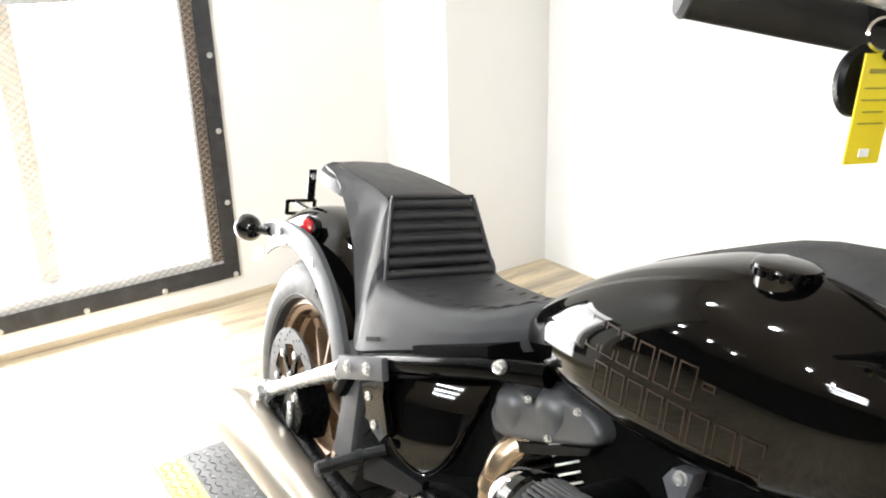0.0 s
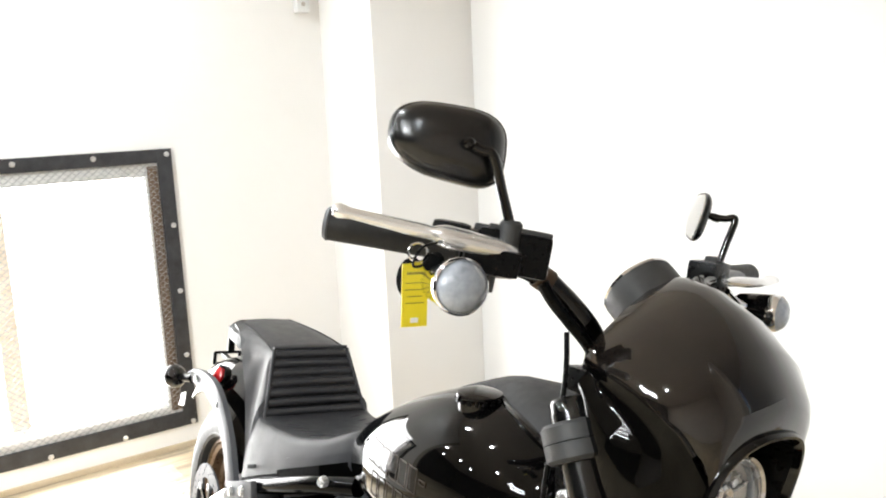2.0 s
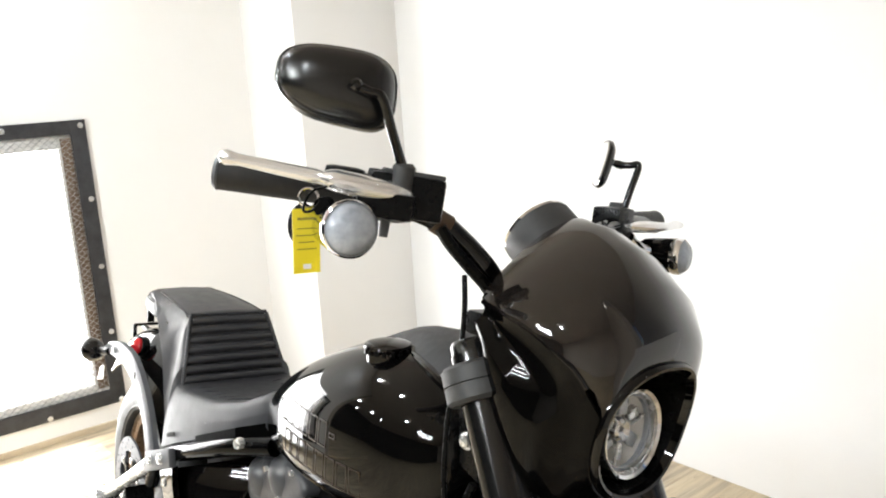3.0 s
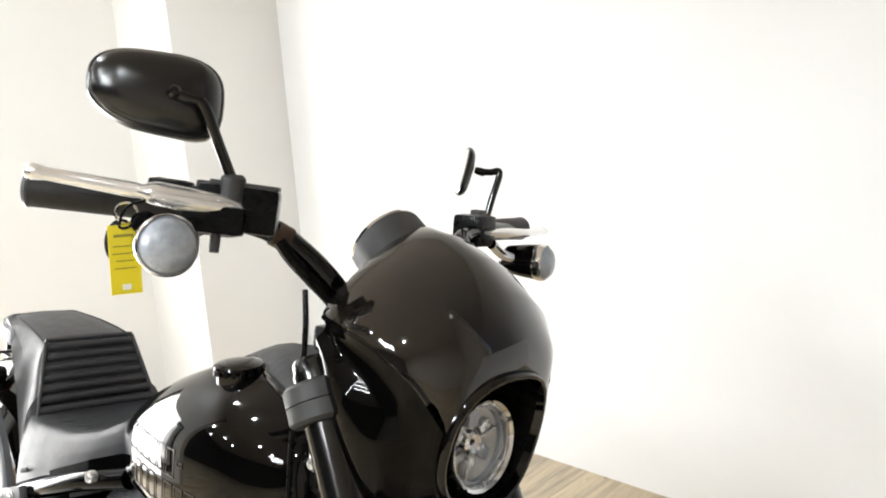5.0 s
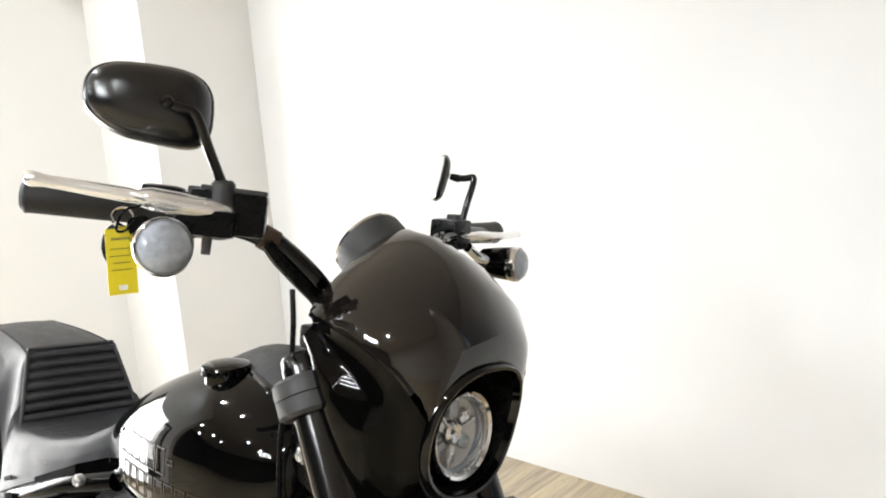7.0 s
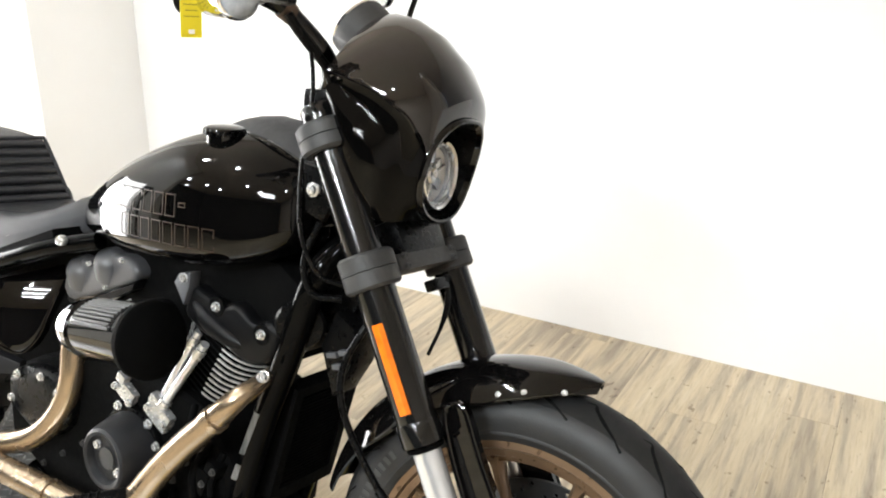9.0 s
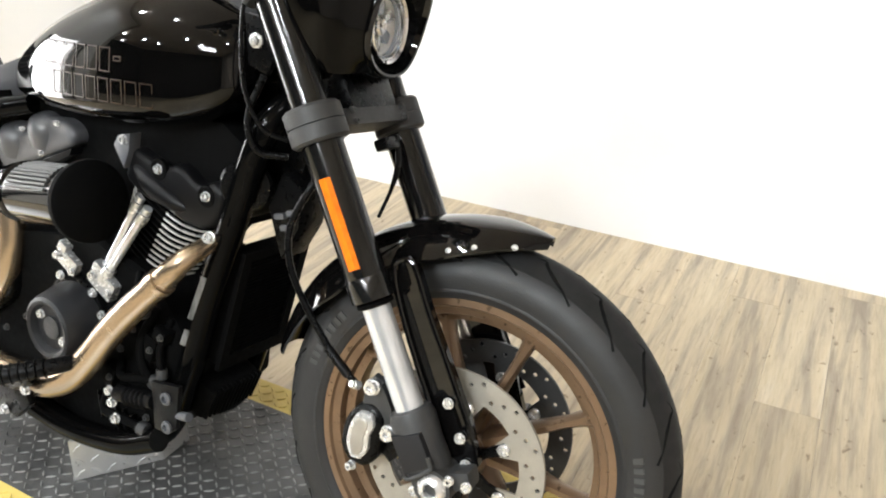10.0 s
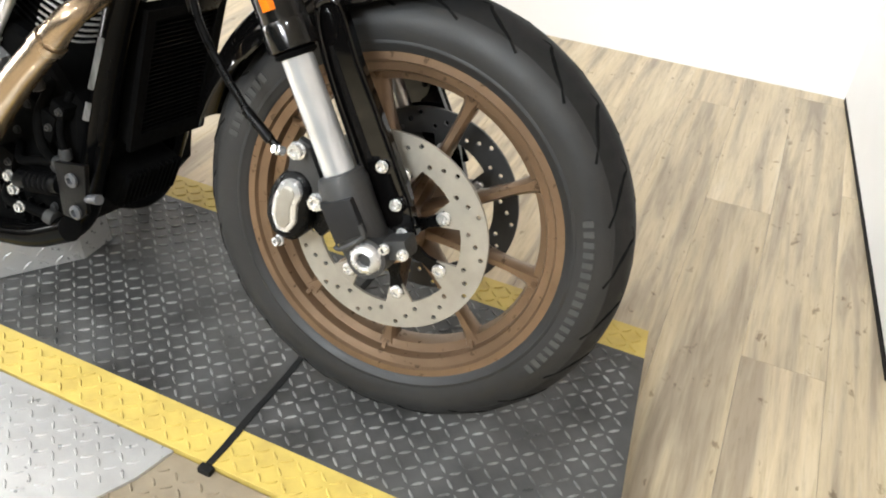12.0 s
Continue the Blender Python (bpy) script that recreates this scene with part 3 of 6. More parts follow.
def fp(name, bm, material, parent=None, label="", smooth=True):
    """A part that turns with the bars."""
    return part(name, bm, M[material], parent or bike, label, smooth, m=FRONT)


def bp(name, bm, material, parent=None, label="", smooth=True):
    return part(name, bm, M[material], parent or bike, label, smooth)


def cut(bm, cutter):
    """Takes one solid out of another."""
    obs = []
    for b in (bm, cutter):
        bmesh.ops.recalc_face_normals(b, faces=b.faces)
        me = bpy.data.meshes.new("tmp")
        b.to_mesh(me)
        b.free()
        obs.append(new("tmp", me))
    mod = obs[0].modifiers.new("cut", "BOOLEAN")
    mod.object, mod.operation, mod.solver = obs[1], "DIFFERENCE", "EXACT"
    deps = bpy.context.evaluated_depsgraph_get()
    done = obs[0].evaluated_get(deps).to_mesh()
    out = B()
    out.from_mesh(done)
    for ob in obs:
        bpy.data.objects.remove(ob)
    return out


def hexbolt(p, axis, r=0.008, h=0.006, n=6):
    return lathe(B(), p, axis, [(r * 1.25, 0), (r * 1.25, h * 0.25), (r, h * 0.3), (r, h), (r * 0.55, h), (r * 0.5, h * 0.5), (0, h * 0.5)], 12)


def dome(outline, y0, y1, swell, axis=-1, rounds=6):
    """A plate with a softly swollen outer face: outline of (x, z), from y0 to the outer y1."""
    n = len(outline)
    fine = []
    for i in range(n):
        p0, p1, p2, p3 = (Vector(outline[(i + k) % n]) for k in (-1, 0, 1, 2))
        for u in (0, 0.25, 0.5, 0.75):
            fine.append(0.5 * (2 * p1 + (p2 - p0) * u + (2 * p0 - 5 * p1 + 4 * p2 - p3) * u * u + (3 * p1 - p0 - 3 * p2 + p3) * u ** 3) * 0.75 + (p1 + (p2 - p1) * u) * 0.25)
    c = sum(fine, Vector((0, 0))) / len(fine)
    out = 1 if y1 > y0 else -1
    rings = [[Vector((p.x, y0, p.y)) for p in fine], [Vector((p.x, y1 - out * swell * 0.45, p.y)) for p in fine]]
    for k in range(1, rounds + 1):
        a = k / rounds * math.pi / 2
        s = math.cos(a) ** 0.55
        s = 0.02 + 0.98 * s
        rings.append([Vector((c.x + (p.x - c.x) * s, y1 - out * swell * 0.45 + out * swell * math.sin(a) ** 0.8, c.y + (p.y - c.y) * s)) for p in fine])
    return loft(B(), rings)


def cover_plate(outline, y0, y1, r, fill=()):
    """A cast cover: a smooth outline of (x, z) from y0 to the outer y1, its shoulder rounded by r, its face flat or, with fill, ringed down to the middle."""
    n = len(outline)
    fine = []
    for i in range(n):
        p0, p1, p2, p3 = (Vector(outline[(i + k) % n]) for k in (-1, 0, 1, 2))
        for u in (0, 0.33, 0.67):
            fine.append(0.5 * (2 * p1 + (p2 - p0) * u + (2 * p0 - 5 * p1 + 4 * p2 - p3) * u * u + (3 * p1 - p0 - 3 * p2 + p3) * u ** 3))
    m = len(fine)
    turn = sum(fine[i].x * fine[(i + 1) % m].y - fine[(i + 1) % m].x * fine[i].y for i in range(m))
    inward = []
    for i in range(m):
        d = (fine[(i + 2) % m] - fine[i - 2]).normalized()
        inward.append(Vector((-d.y, d.x)) * (1 if turn > 0 else -1))
    out = 1 if y1 > y0 else -1
    rings = [[Vector((p.x, y0, p.y)) for p in fine]]
    for k in range(5):
        a = math.pi / 2 * k / 4
        rings.append([Vector((p.x + q.x * r * (1 - math.cos(a)), y1 - out * r * (1 - math.sin(a)), p.y + q.y * r * (1 - math.cos(a)))) for p, q in zip(fine, inward)])
    c = sum(rings[-1], Vector()) / m
    for k in fill:
        rings.append([c + (p - c) * k for p in rings[5]])
    return loft(B(), rings)


# ---- wheels ----
def wheel(name, c, tyre_r, tyre_w, rim_r, rim_w, put_part, spoke_at, spoke_n, discs, disc_r, label, words):
    c = Vector(c)
    y = Vector((0, 1, 0))
    hw, rw = tyre_w / 2, rim_w / 2
    rim = put_part(name, lathe(B(), c, y, [(rim_r + 0.008, -rw), (rim_r + 0.010, -rw + 0.005), (rim_r - 0.002, -rw + 0.012), (rim_r - 0.015, -rw * 0.45), (rim_r - 0.017, 0),
                                           (rim_r - 0.015, rw * 0.45), (rim_r - 0.002, rw - 0.012), (rim_r + 0.010, rw - 0.005), (rim_r + 0.008, rw), (rim_r - 0.005, rw + 0.001), (rim_r - 0.008, rw - 0.004), (rim_r - 0.019, rw - 0.008), (rim_r - 0.021, rw - 0.013),
                                           (rim_r - 0.021, rw * 0.46), (rim_r - 0.033, rw * 0.36), (rim_r - 0.036, 0), (rim_r - 0.033, -rw * 0.36), (rim_r - 0.021, -rw * 0.46), (rim_r - 0.021, -rw + 0.013), (rim_r - 0.019, -rw + 0.008), (rim_r - 0.008, -rw + 0.004), (rim_r - 0.005, -rw - 0.001)], 96, True), "bronze", None, label)
    b0 = rim_r + 0.002
    side = [(b0, -rw * 0.93), (b0 + 0.007, -hw * 0.90), (b0 + 0.012, -hw * 0.925), (b0 + 0.0135, -hw * 0.955), (b0 + 0.0165, -hw * 0.96), (b0 + 0.018, -hw * 0.945), (b0 + 0.35 * (tyre_r - b0), -hw), (b0 + 0.58 * (tyre_r - b0), -hw * 0.95), (b0 + 0.77 * (tyre_r - b0), -hw * 0.77), (b0 + 0.92 * (tyre_r - b0), -hw * 0.47), (tyre_r - 0.0015, -hw * 0.25)]
    prof = side + [(tyre_r, 0)] + [(r, -h) for r, h in reversed(side)] + [(b0 - 0.004, rw * 0.6), (b0 - 0.004, -rw * 0.6)]
    tyre = put_part("tyre", lathe(B(), c, y, prof, 112, True), "tyre", rim, "black road tyre with curved tread grooves")
    k_ = [(r + 0.0006, h) for r, h in side[-3:]]
    put_part("tread_band", lathe(B(), c, y, k_ + [(tyre_r + 0.0006, 0)] + [(r, -h) for r, h in reversed(k_)] + [(r - 0.004, -h) for r, h in k_] + [(tyre_r - 0.004, 0)] + [(r - 0.004, h) for r, h in reversed(k_)], 112, True), "tread", tyre)
    # tread grooves: swept cuts that run from the shoulder towards the crown
    def crown(h):
        pts = [(h_, r_) for r_, h_ in side] + [(0, tyre_r)]
        k = -abs(h)
        return float(np.interp(k, [p[0] for p in pts[6:]], [p[1] for p in pts[6:]]))
    for i in range(22):
        for sgn in (-1, 1):
            a0 = 2 * math.pi * (i + (0.5 if sgn > 0 else 0)) / 22
            line = []
            for k in np.linspace(0, 1, 7):
                h = sgn * hw * (0.82 - 0.66 * k)
                a = a0 + 0.20 * k + 0.05 * math.sin(k * 3)
                r = crown(h) - 0.0020
                line.append(c + Vector((r * math.cos(a), h, r * math.sin(a))))
            for k, da in ((0.90, 0.035), (0.80, 0.06)):
                h = sgn * hw * (0.82 - 0.66 * k)
                a = a0 + 0.207 + da
                line.append(c + Vector(((crown(h) - 0.0020) * math.cos(a), h, (crown(h) - 0.0020) * math.sin(a))))
            put_part("tread_groove", tube(B(), line, 0.003, 8, 2, radii=[0.0022, 0.0036, 0.0036, 0.0024]), "groove", tyre)
    # raised lettering stands as plain bars
    for a0, n_ in words:
        for i in range(n_):
            a = radians(a0 + i * 3.0)
            r0, r1 = b0 + 0.34 * (tyre_r - b0), b0 + 0.50 * (tyre_r - b0)
            bm = B()
            loft(bm, [[c + Vector((r * math.cos(a + d), -hw - o, r * math.sin(a + d))) for r, d in ((r0, -0.015), (r1, -0.015), (r1, 0.015), (r0, 0.015))] for o in (-0.004, 0.0004)])
            put_part("raised_bar", bm, "tyre_text", tyre, smooth=False)
    # hub and spokes
    put_part("hub", lathe(B(), c, y, [(0.02, -0.075), (0.042, -0.075), (0.045, -0.05), (0.034, -0.03), (0.034, 0.03), (0.045, 0.05), (0.042, 0.075), (0.02, 0.075)], 28), "bronze", rim)
    for i in range(spoke_n):
        a = radians(spoke_at + i * 360 / spoke_n)
        d, s = Vector((math.cos(a), 0, math.sin(a))), Vector((-math.sin(a), 0, math.cos(a)))
        bm = B()
        rings = []
        for r, w, t_ in ((0.034, 0.012, 0.030), (0.075, 0.009, 0.024), (0.13, 0.0075, 0.017), (rim_r - 0.065, 0.0075, 0.014), (rim_r - 0.040, 0.010, 0.015), (rim_r - 0.026, 0.017, 0.020)):
            rings.append([c + d * r + s * (w * x) + y * (t_ * z) for x, z in ((-1, -0.55), (-0.5, -1), (0.5, -1), (1, -0.55), (1, 0.55), (0.5, 1), (-0.5, 1), (-1, 0.55))])
        loft(bm, rings)
        put_part("spoke", bm, "bronze", rim)
        for sg in (-1, 1):
            bm = B()
            loft(bm, [[c + d * r + s * w + y * (h * sg) for r, h in ((rim_r - 0.018, rw - 0.012), (rim_r - 0.024, rw - 0.016), (rim_r - 0.037, 0.010), (rim_r - 0.018, 0.010))] for w in (-0.0028, 0.0028)])
            put_part("spoke_web", bm, "bronze", rim)
    for off in discs:
        o = c + y * off
        holes = B()
        ringb = lathe(B(), o, y, [(disc_r, -0.0025), (disc_r, 0.0025), (disc_r * 0.735, 0.0025), (disc_r * 0.735, -0.0025)], 84, True)
        for i in range(14):
            for k, (rr, da) in enumerate(((0.94, 0.0), (0.875, 0.13), (0.81, 0.27))):
                a = 2 * math.pi * i / 14 + da
                p = o + Vector((math.cos(a), 0, math.sin(a))) * disc_r * rr
                rod(holes, p - y * 0.01, p + y * 0.01, 0.0034, n=8)
        steel = "strut" if len(discs) == 1 else "disc" if off < 0 else "dark_steel"
        disc = put_part("brake_disc", cut(ringb, holes), steel, rim, "drilled steel brake disc")
        for i in range(7):
            a = radians(-73 + i * 360 / 7)
            d, s = Vector((math.cos(a), 0, math.sin(a))), Vector((-math.sin(a), 0, math.cos(a)))
            rb = disc_r * 0.61
            bm = B()
            loft(bm, [[o + d * (rb + dr) + s * ds + y * h for dr, ds in ((-0.010, -0.009), (-0.012, 0), (-0.010, 0.009), (0.022, 0.022), (0.022, -0.022))] for h in (-0.0022, 0.0022)])
            put_part("disc_tab", bm, steel, disc, smooth=False)
            bm = B()
            loft(bm, [[o + d * r + s * (w * sg) + y * h for r, w, sg in ((0.03, 0.013, -1), (0.06, 0.006, -1), (rb + 0.004, 0.010, -1), (rb + 0.004, 0.010, 1), (0.06, 0.006, 1), (0.03, 0.013, 1))] for h in (-0.004, 0.003)])
            put_part("carrier_arm", bm, "satin", disc, smooth=False)
            put_part("disc_button", lathe(B(), o + d * rb - y * 0.002, -y, [(0.0095, 0), (0.0095, 0.004), (0.007, 0.006), (0.0045, 0.006), (0.004, 0.003), (0, 0.003)], 14), "silver", disc)
        put_part("disc_carrier", lathe(B(), o, y, [(0.022, -0.006), (0.040, -0.006), (0.042, 0.003), (0.022, 0.004)], 24), "satin", disc)
        for i in range(5):
            a = radians(20 + 72 * i)
            put_part("hub_bolt", hexbolt(o + Vector((math.cos(a), 0, math.sin(a))) * 0.032 - y * 0.006, -y, 0.006, 0.006), "silver", disc)
    return rim


CW = Vector((0.037, 0.006, 0.370))
wheel("front_wheel", CW, 0.3085, 0.104, 0.224, 0.086, fp, 30.0, 9, (-0.068, 0.068), 0.138, "bronze cast front wheel with nine slim spokes", ((-33, 18), (144, 8)))
CR = Vector((-1.632, 0.0, 0.338))
wheel("rear_wheel", CR, 0.300, 0.170, 0.190, 0.120, bp, 12.0, 9, (-0.104,), 0.134, "bronze cast rear wheel", ((48, 12), (228, 12)))

# ---- fork ----
UP = Vector((-math.sin(radians(28.8)), 0, math.cos(radians(28.8))))
AHEAD = Vector((UP.z, 0, -UP.x))


def on_fork(z, y, ahead=0.0):
    k = (z - 0.466) / UP.z
    return Vector((-0.019, y, 0.466)) + UP * k + AHEAD * ahead


for sgn in (-1, 1):
    y = -0.12 if sgn < 0 else 0.110
    leg = fp("fork_leg", rod(B(), on_fork(0.600, y), on_fork(0.79, y), 0.0285, 0.0285, 40), "tube_black", None, "black upside-down fork leg")
    fp("upper_tube", rod(B(), on_fork(0.80, y), on_fork(1.005, y), 0.0265, 0.0265, 40), "tube_black", leg)
    fp("fork_collar", lathe(B(), on_fork(0.590, y), UP, [(0.024, 0), (0.0305, 0.004), (0.0305, 0.03), (0.0285, 0.036)], 40), "tube_black", leg)
    fp("dust_lip", lathe(B(), on_fork(0.584, y), UP, [(0.0205, 0), (0.0255, 0.002), (0.0265, 0.006), (0.0215, 0.008)], 36, True), "gap", leg)
    fp("fork_cap", lathe(B(), on_fork(1.0, y), UP, [(0.0255, 0), (0.0255, 0.016), (0.022, 0.021), (0.014, 0.022), (0.013, 0.018), (0, 0.018)], 32), "tube_black", leg, "gloss black fork cap")
    fp("stanchion", rod(B(), on_fork(0.43, y), on_fork(0.605, y), 0.0202, 0.0202, 40), "stanchion", leg, "polished silver stanchion")
    # lower casting with the axle clamp
    bm = lathe(B(), on_fork(0.375, y), UP, [(0.020, -0.02), (0.030, -0.008), (0.0325, 0.015), (0.0310, 0.045), (0.0325, 0.080), (0.0285, 0.092), (0.0235, 0.094)], 36)
    low = fp("lower_casting", bm, "clamp", leg, "grey-black cast fork foot")
    face = [(-0.022, 0.424), (0.018, 0.442), (0.042, 0.402), (0.006, 0.376)]
    fp("casting_panel", slab(B(), face, "y", (abs(y) + 0.020) * sgn, (abs(y) + 0.034) * sgn, 0.004), "drum", low, "flat dark panel")
    fp("panel_rim", tube(B(), [(x_, (abs(y) + 0.034) * sgn, z_) for x_, z_ in (face[3], (0.013, 0.374), (0.030, 0.386), (0.042, 0.399), face[2], (0.036, 0.414))], 0.0034, 10, 3), "clamp", low)
    ax = Vector((CW.x + 0.009, y, CW.z - 0.001))
    bm = rod(B(), ax + Vector((0, -0.029, 0)), ax + Vector((0, 0.029, 0)), 0.0265, None, 28)
    box(bm, ax + Vector((0.026, 0, 0.014)), (0.044, 0.036, 0.026), 0.008, (0, -20, 0))
    fp("axle_clamp", bm, "clamp", low)
    fp("axle_end", lathe(B(), ax + Vector((0, 0.029 * sgn, 0)), (0, sgn, 0), [(0.0215, -0.004), (0.0212, 0.001), (0.0165, 0.007), (0.0112, 0.009), (0.0095, 0.007), (0.0092, -0.006)], 28), "silver", low, "bright hollow axle end")
    fp("axle_bore", lathe(B(), ax + Vector((0, 0.029 * sgn, 0)), (0, sgn, 0), [(0.0093, -0.008), (0.0093, -0.002), (0, -0.002)], 20), "gap", low, "dark bore")
    for k in (0.02, 0.045):
        fp("pinch_bolt", hexbolt(ax + Vector((k, 0.024 * sgn, 0.014 + 0.004)), (0.2, sgn, 0), 0.006), "silver", low)
    # fender stay ahead of the leg
    bm = B()
    yy = 0.094 * sgn
    loft(bm, [[on_fork(z, yy + dy, a) for a, dy in ((a0, -0.006), (a1, -0.009), (a1, 0.009), (a0, 0.006))] for z, a0, a1 in ((0.365, 0.020, 0.062), (0.42, 0.020, 0.070), (0.50, 0.020, 0.068), (0.56, 0.022, 0.066), (0.605, 0.028, 0.068), (0.625, 0.038, 0.066))])
    bmesh.ops.bevel(bm, geom=list(bm.edges), offset=0.0025, segments=2, affect="EDGES")
    stay = fp("fender_stay", bm, "gloss", None, "gloss black fender stay")
    for a_ in (0, 1):
        fp("stay_flange", tube(B(), [on_fork(z, yy + 0.009 * sgn, (a0, a1)[a_]) for z, a0, a1 in ((0.40, 0.022, 0.068), (0.50, 0.022, 0.066), (0.56, 0.024, 0.064), (0.605, 0.030, 0.066), (0.624, 0.040, 0.064))], 0.0042, 10, 4), "gloss", stay)
    fp("stay_flange", tube(B(), [on_fork(z, yy + 0.009 * sgn, a) for z, a in ((0.612, 0.034), (0.625, 0.040), (0.626, 0.058), (0.618, 0.066))], 0.0046, 10, 4), "gloss", stay)
    for z, a in ((0.372, 0.045), (0.405, 0.050), (0.449, 0.050)):
        fp("stay_bolt", hexbolt(on_fork(z, yy + 0.010 * sgn, a), (0, sgn, 0), 0.0065), "silver", stay)

# reflectors on the outside of the legs
for sgn in (-1, 1):
    bm = B()
    prof = ((-0.011, 0.026), (-0.006, 0.0315), (0.006, 0.0315), (0.011, 0.026))
    loft(bm, [[on_fork(z, sgn * (0.12 + dy), a * 0.85 + 0.002) for a, dy in prof] for z in (0.633, 0.640, 0.736, 0.743)])
    fp("side_reflector", bm, "orange", None, "long orange reflector")


def ring_clamp(z, r, h, y):
    return lathe(B(), on_fork(z, y) - UP * h / 2, UP, [(0.0275, 0), (r - 0.004, 0), (r, 0.004), (r, h * 0.48), (r - 0.0015, h * 0.5), (r, h * 0.52), (r, h - 0.004), (r - 0.004, h), (0.0275, h)], 44)


low_tree = fp("lower_triple_clamp", box(B(), on_fork(0.806, 0, 0.002), (0.062, 0.18, 0.026), 0.009, (0, -28.8, 0)), "clamp", None, "grey-black cast lower fork bridge")
top_tree = fp("upper_triple_clamp", box(B(), on_fork(0.972, 0, -0.01), (0.075, 0.17, 0.035), 0.008, (0, -28.8, 0)), "clamp", None, "grey-black cast upper fork bridge")
for y in (-0.12, 0.110):
    fp("clamp_ring", ring_clamp(0.806, 0.0400, 0.050, y), "clamp", low_tree)
    fp("clamp_ring", ring_clamp(0.977, 0.0405, 0.042, y), "clamp", top_tree)
    for k in (-0.25, 0.25):
        fp("clamp_bolt", hexbolt(on_fork(0.806, y * 0.62, 0.032) + UP * 0.03 * k, AHEAD, 0.005), "clamp", low_tree)
fp("fairing_mount", box(B(), (-0.218, 0.0, 0.842), (0.050, 0.13, 0.056), 0.010, (0, -28.8, 0)), "satin", low_tree, "black fairing mount block")
fp("bracket", box(B(), on_fork(0.770, 0.03, 0.012), (0.022, 0.04, 0.018), 0.004, (0, -28.8, 0)), "satin", low_tree)
bp("steering_head", rod(B(), (-0.245, 0.004, 0.79), (-0.345, 0.0, 0.97), 0.034, None, 28), "satin")

# front fender: a curved shell with a skirt
bm = B()
rings = []
for i in range(33):
    k = i / 32
    a = radians(170 - 92 * k)
    wide = 0.074 * min(1, 0.55 + 1.6 * k, 0.25 + 5.2 * (1 - k)) if k < 1 else 0.012
    drop = 0.050 * min(1, 0.35 + 2 * k) * (1 - 0.75 * max(0, (k - 0.72) / 0.28))
    ring = []
    for j in range(13):
        b = -1 + 2 * j / 12
        y = wide * math.copysign(abs(b) ** 0.8, b)
        r = 0.340 - drop * abs(b) ** 2.6
        ring.append(Vector((CW.x, CW.y, CW.z)) + Vector((r * math.cos(a), y, r * math.sin(a))))
    rings.append(ring)
inner = [[CW + (p - CW) * 0.989 for p in ring] for ring in rings]
loft(bm, [r + list(reversed(q)) for r, q in zip(rings, inner)])
fender = fp("front_fender", bm, "gloss", None, "gloss black front fender with pointed tip")
for a_, y, r in ((100, -0.069, 0.302), (93, -0.069, 0.311), (84, -0.053, 0.322)):
    p = CW + Vector((r * math.cos(radians(a_)), y, r * math.sin(radians(a_))))
    fp("fender_rivet", lathe(B(), p, (0.0, -1, 0.35), [(0.0045, -0.004), (0.0045, 0.0012), (0, 0.003)], 10), "silver", fender)

# caliper
bm = dome([(-0.121, 0.366), (-0.117, 0.402), (-0.100, 0.430), (-0.076, 0.436), (-0.058, 0.420), (-0.058, 0.390), (-0.062, 0.358), (-0.080, 0.338), (-0.108, 0.342)], -0.06, -0.119, 0.012)
cal = fp("brake_caliper", bm, "satin", None, "black brake caliper with a silver badge")
bm = dome([(-0.107, 0.375), (-0.104, 0.403), (-0.093, 0.424), (-0.074, 0.425), (-0.067, 0.410), (-0.072, 0.392), (-0.072, 0.370), (-0.082, 0.354), (-0.098, 0.354)], -0.118, -0.130, 0.005, rounds=4)
fp("badge", bm, "silver", cal, "silver badge plate")
bm = dome([(-0.101, 0.377), (-0.098, 0.401), (-0.090, 0.417), (-0.079, 0.417), (-0.075, 0.407), (-0.079, 0.391), (-0.078, 0.373), (-0.085, 0.361), (-0.095, 0.361)], -0.128, -0.1332, 0.002, rounds=4)
fp("badge_inlay", bm, "disc", cal)
fp("badge_line", cover_plate([(-0.1035, 0.376), (-0.1005, 0.402), (-0.0915, 0.420), (-0.0775, 0.420), (-0.0725, 0.408), (-0.0765, 0.391), (-0.0760, 0.372), (-0.0838, 0.3585), (-0.0962, 0.3585)], -0.126, -0.1312, 0.001), "gap", cal)
for x, z in ((-0.078, 0.466), (-0.045, 0.407)):
    fp("caliper_bolt", hexbolt((x, -0.126, z), (0, -1, 0), 0.0095, 0.010), "silver", cal)
fp("caliper_arm", slab(B(), [(-0.096, 0.428), (-0.093, 0.464), (-0.082, 0.479), (-0.066, 0.472), (-0.062, 0.450), (-0.050, 0.428), (-0.032, 0.414), (-0.034, 0.398), (-0.050, 0.394), (-0.066, 0.416)], "y", -0.118, -0.104, 0.004), "clamp", cal, "grey-black caliper arm")
fp("caliper_body", slab(B(), [(-0.072, 0.36), (-0.070, 0.44), (-0.050, 0.46), (-0.028, 0.44), (-0.030, 0.37), (-0.05, 0.345)], "y", -0.100, -0.062, 0.006), "satin", cal)
fp("caliper_bolt", hexbolt((-0.098, -0.118, 0.334), (-0.3, -1, 0), 0.006, 0.010), "silver", cal)
for ob in [cal, *cal.children]:
    ob.data.transform(FRONT @ Matrix.Translation((0.008, 0, 0.006)) @ FRONT.inverted())
fp("banjo", lathe(B(), (-0.100, -0.118, 0.462), (-0.4, -0.8, 0.3), [(0.005, -0.007), (0.0065, -0.005), (0.0065, 0.005), (0.005, 0.006), (0.005, 0.010), (0, 0.010)], 14), "silver", cal)
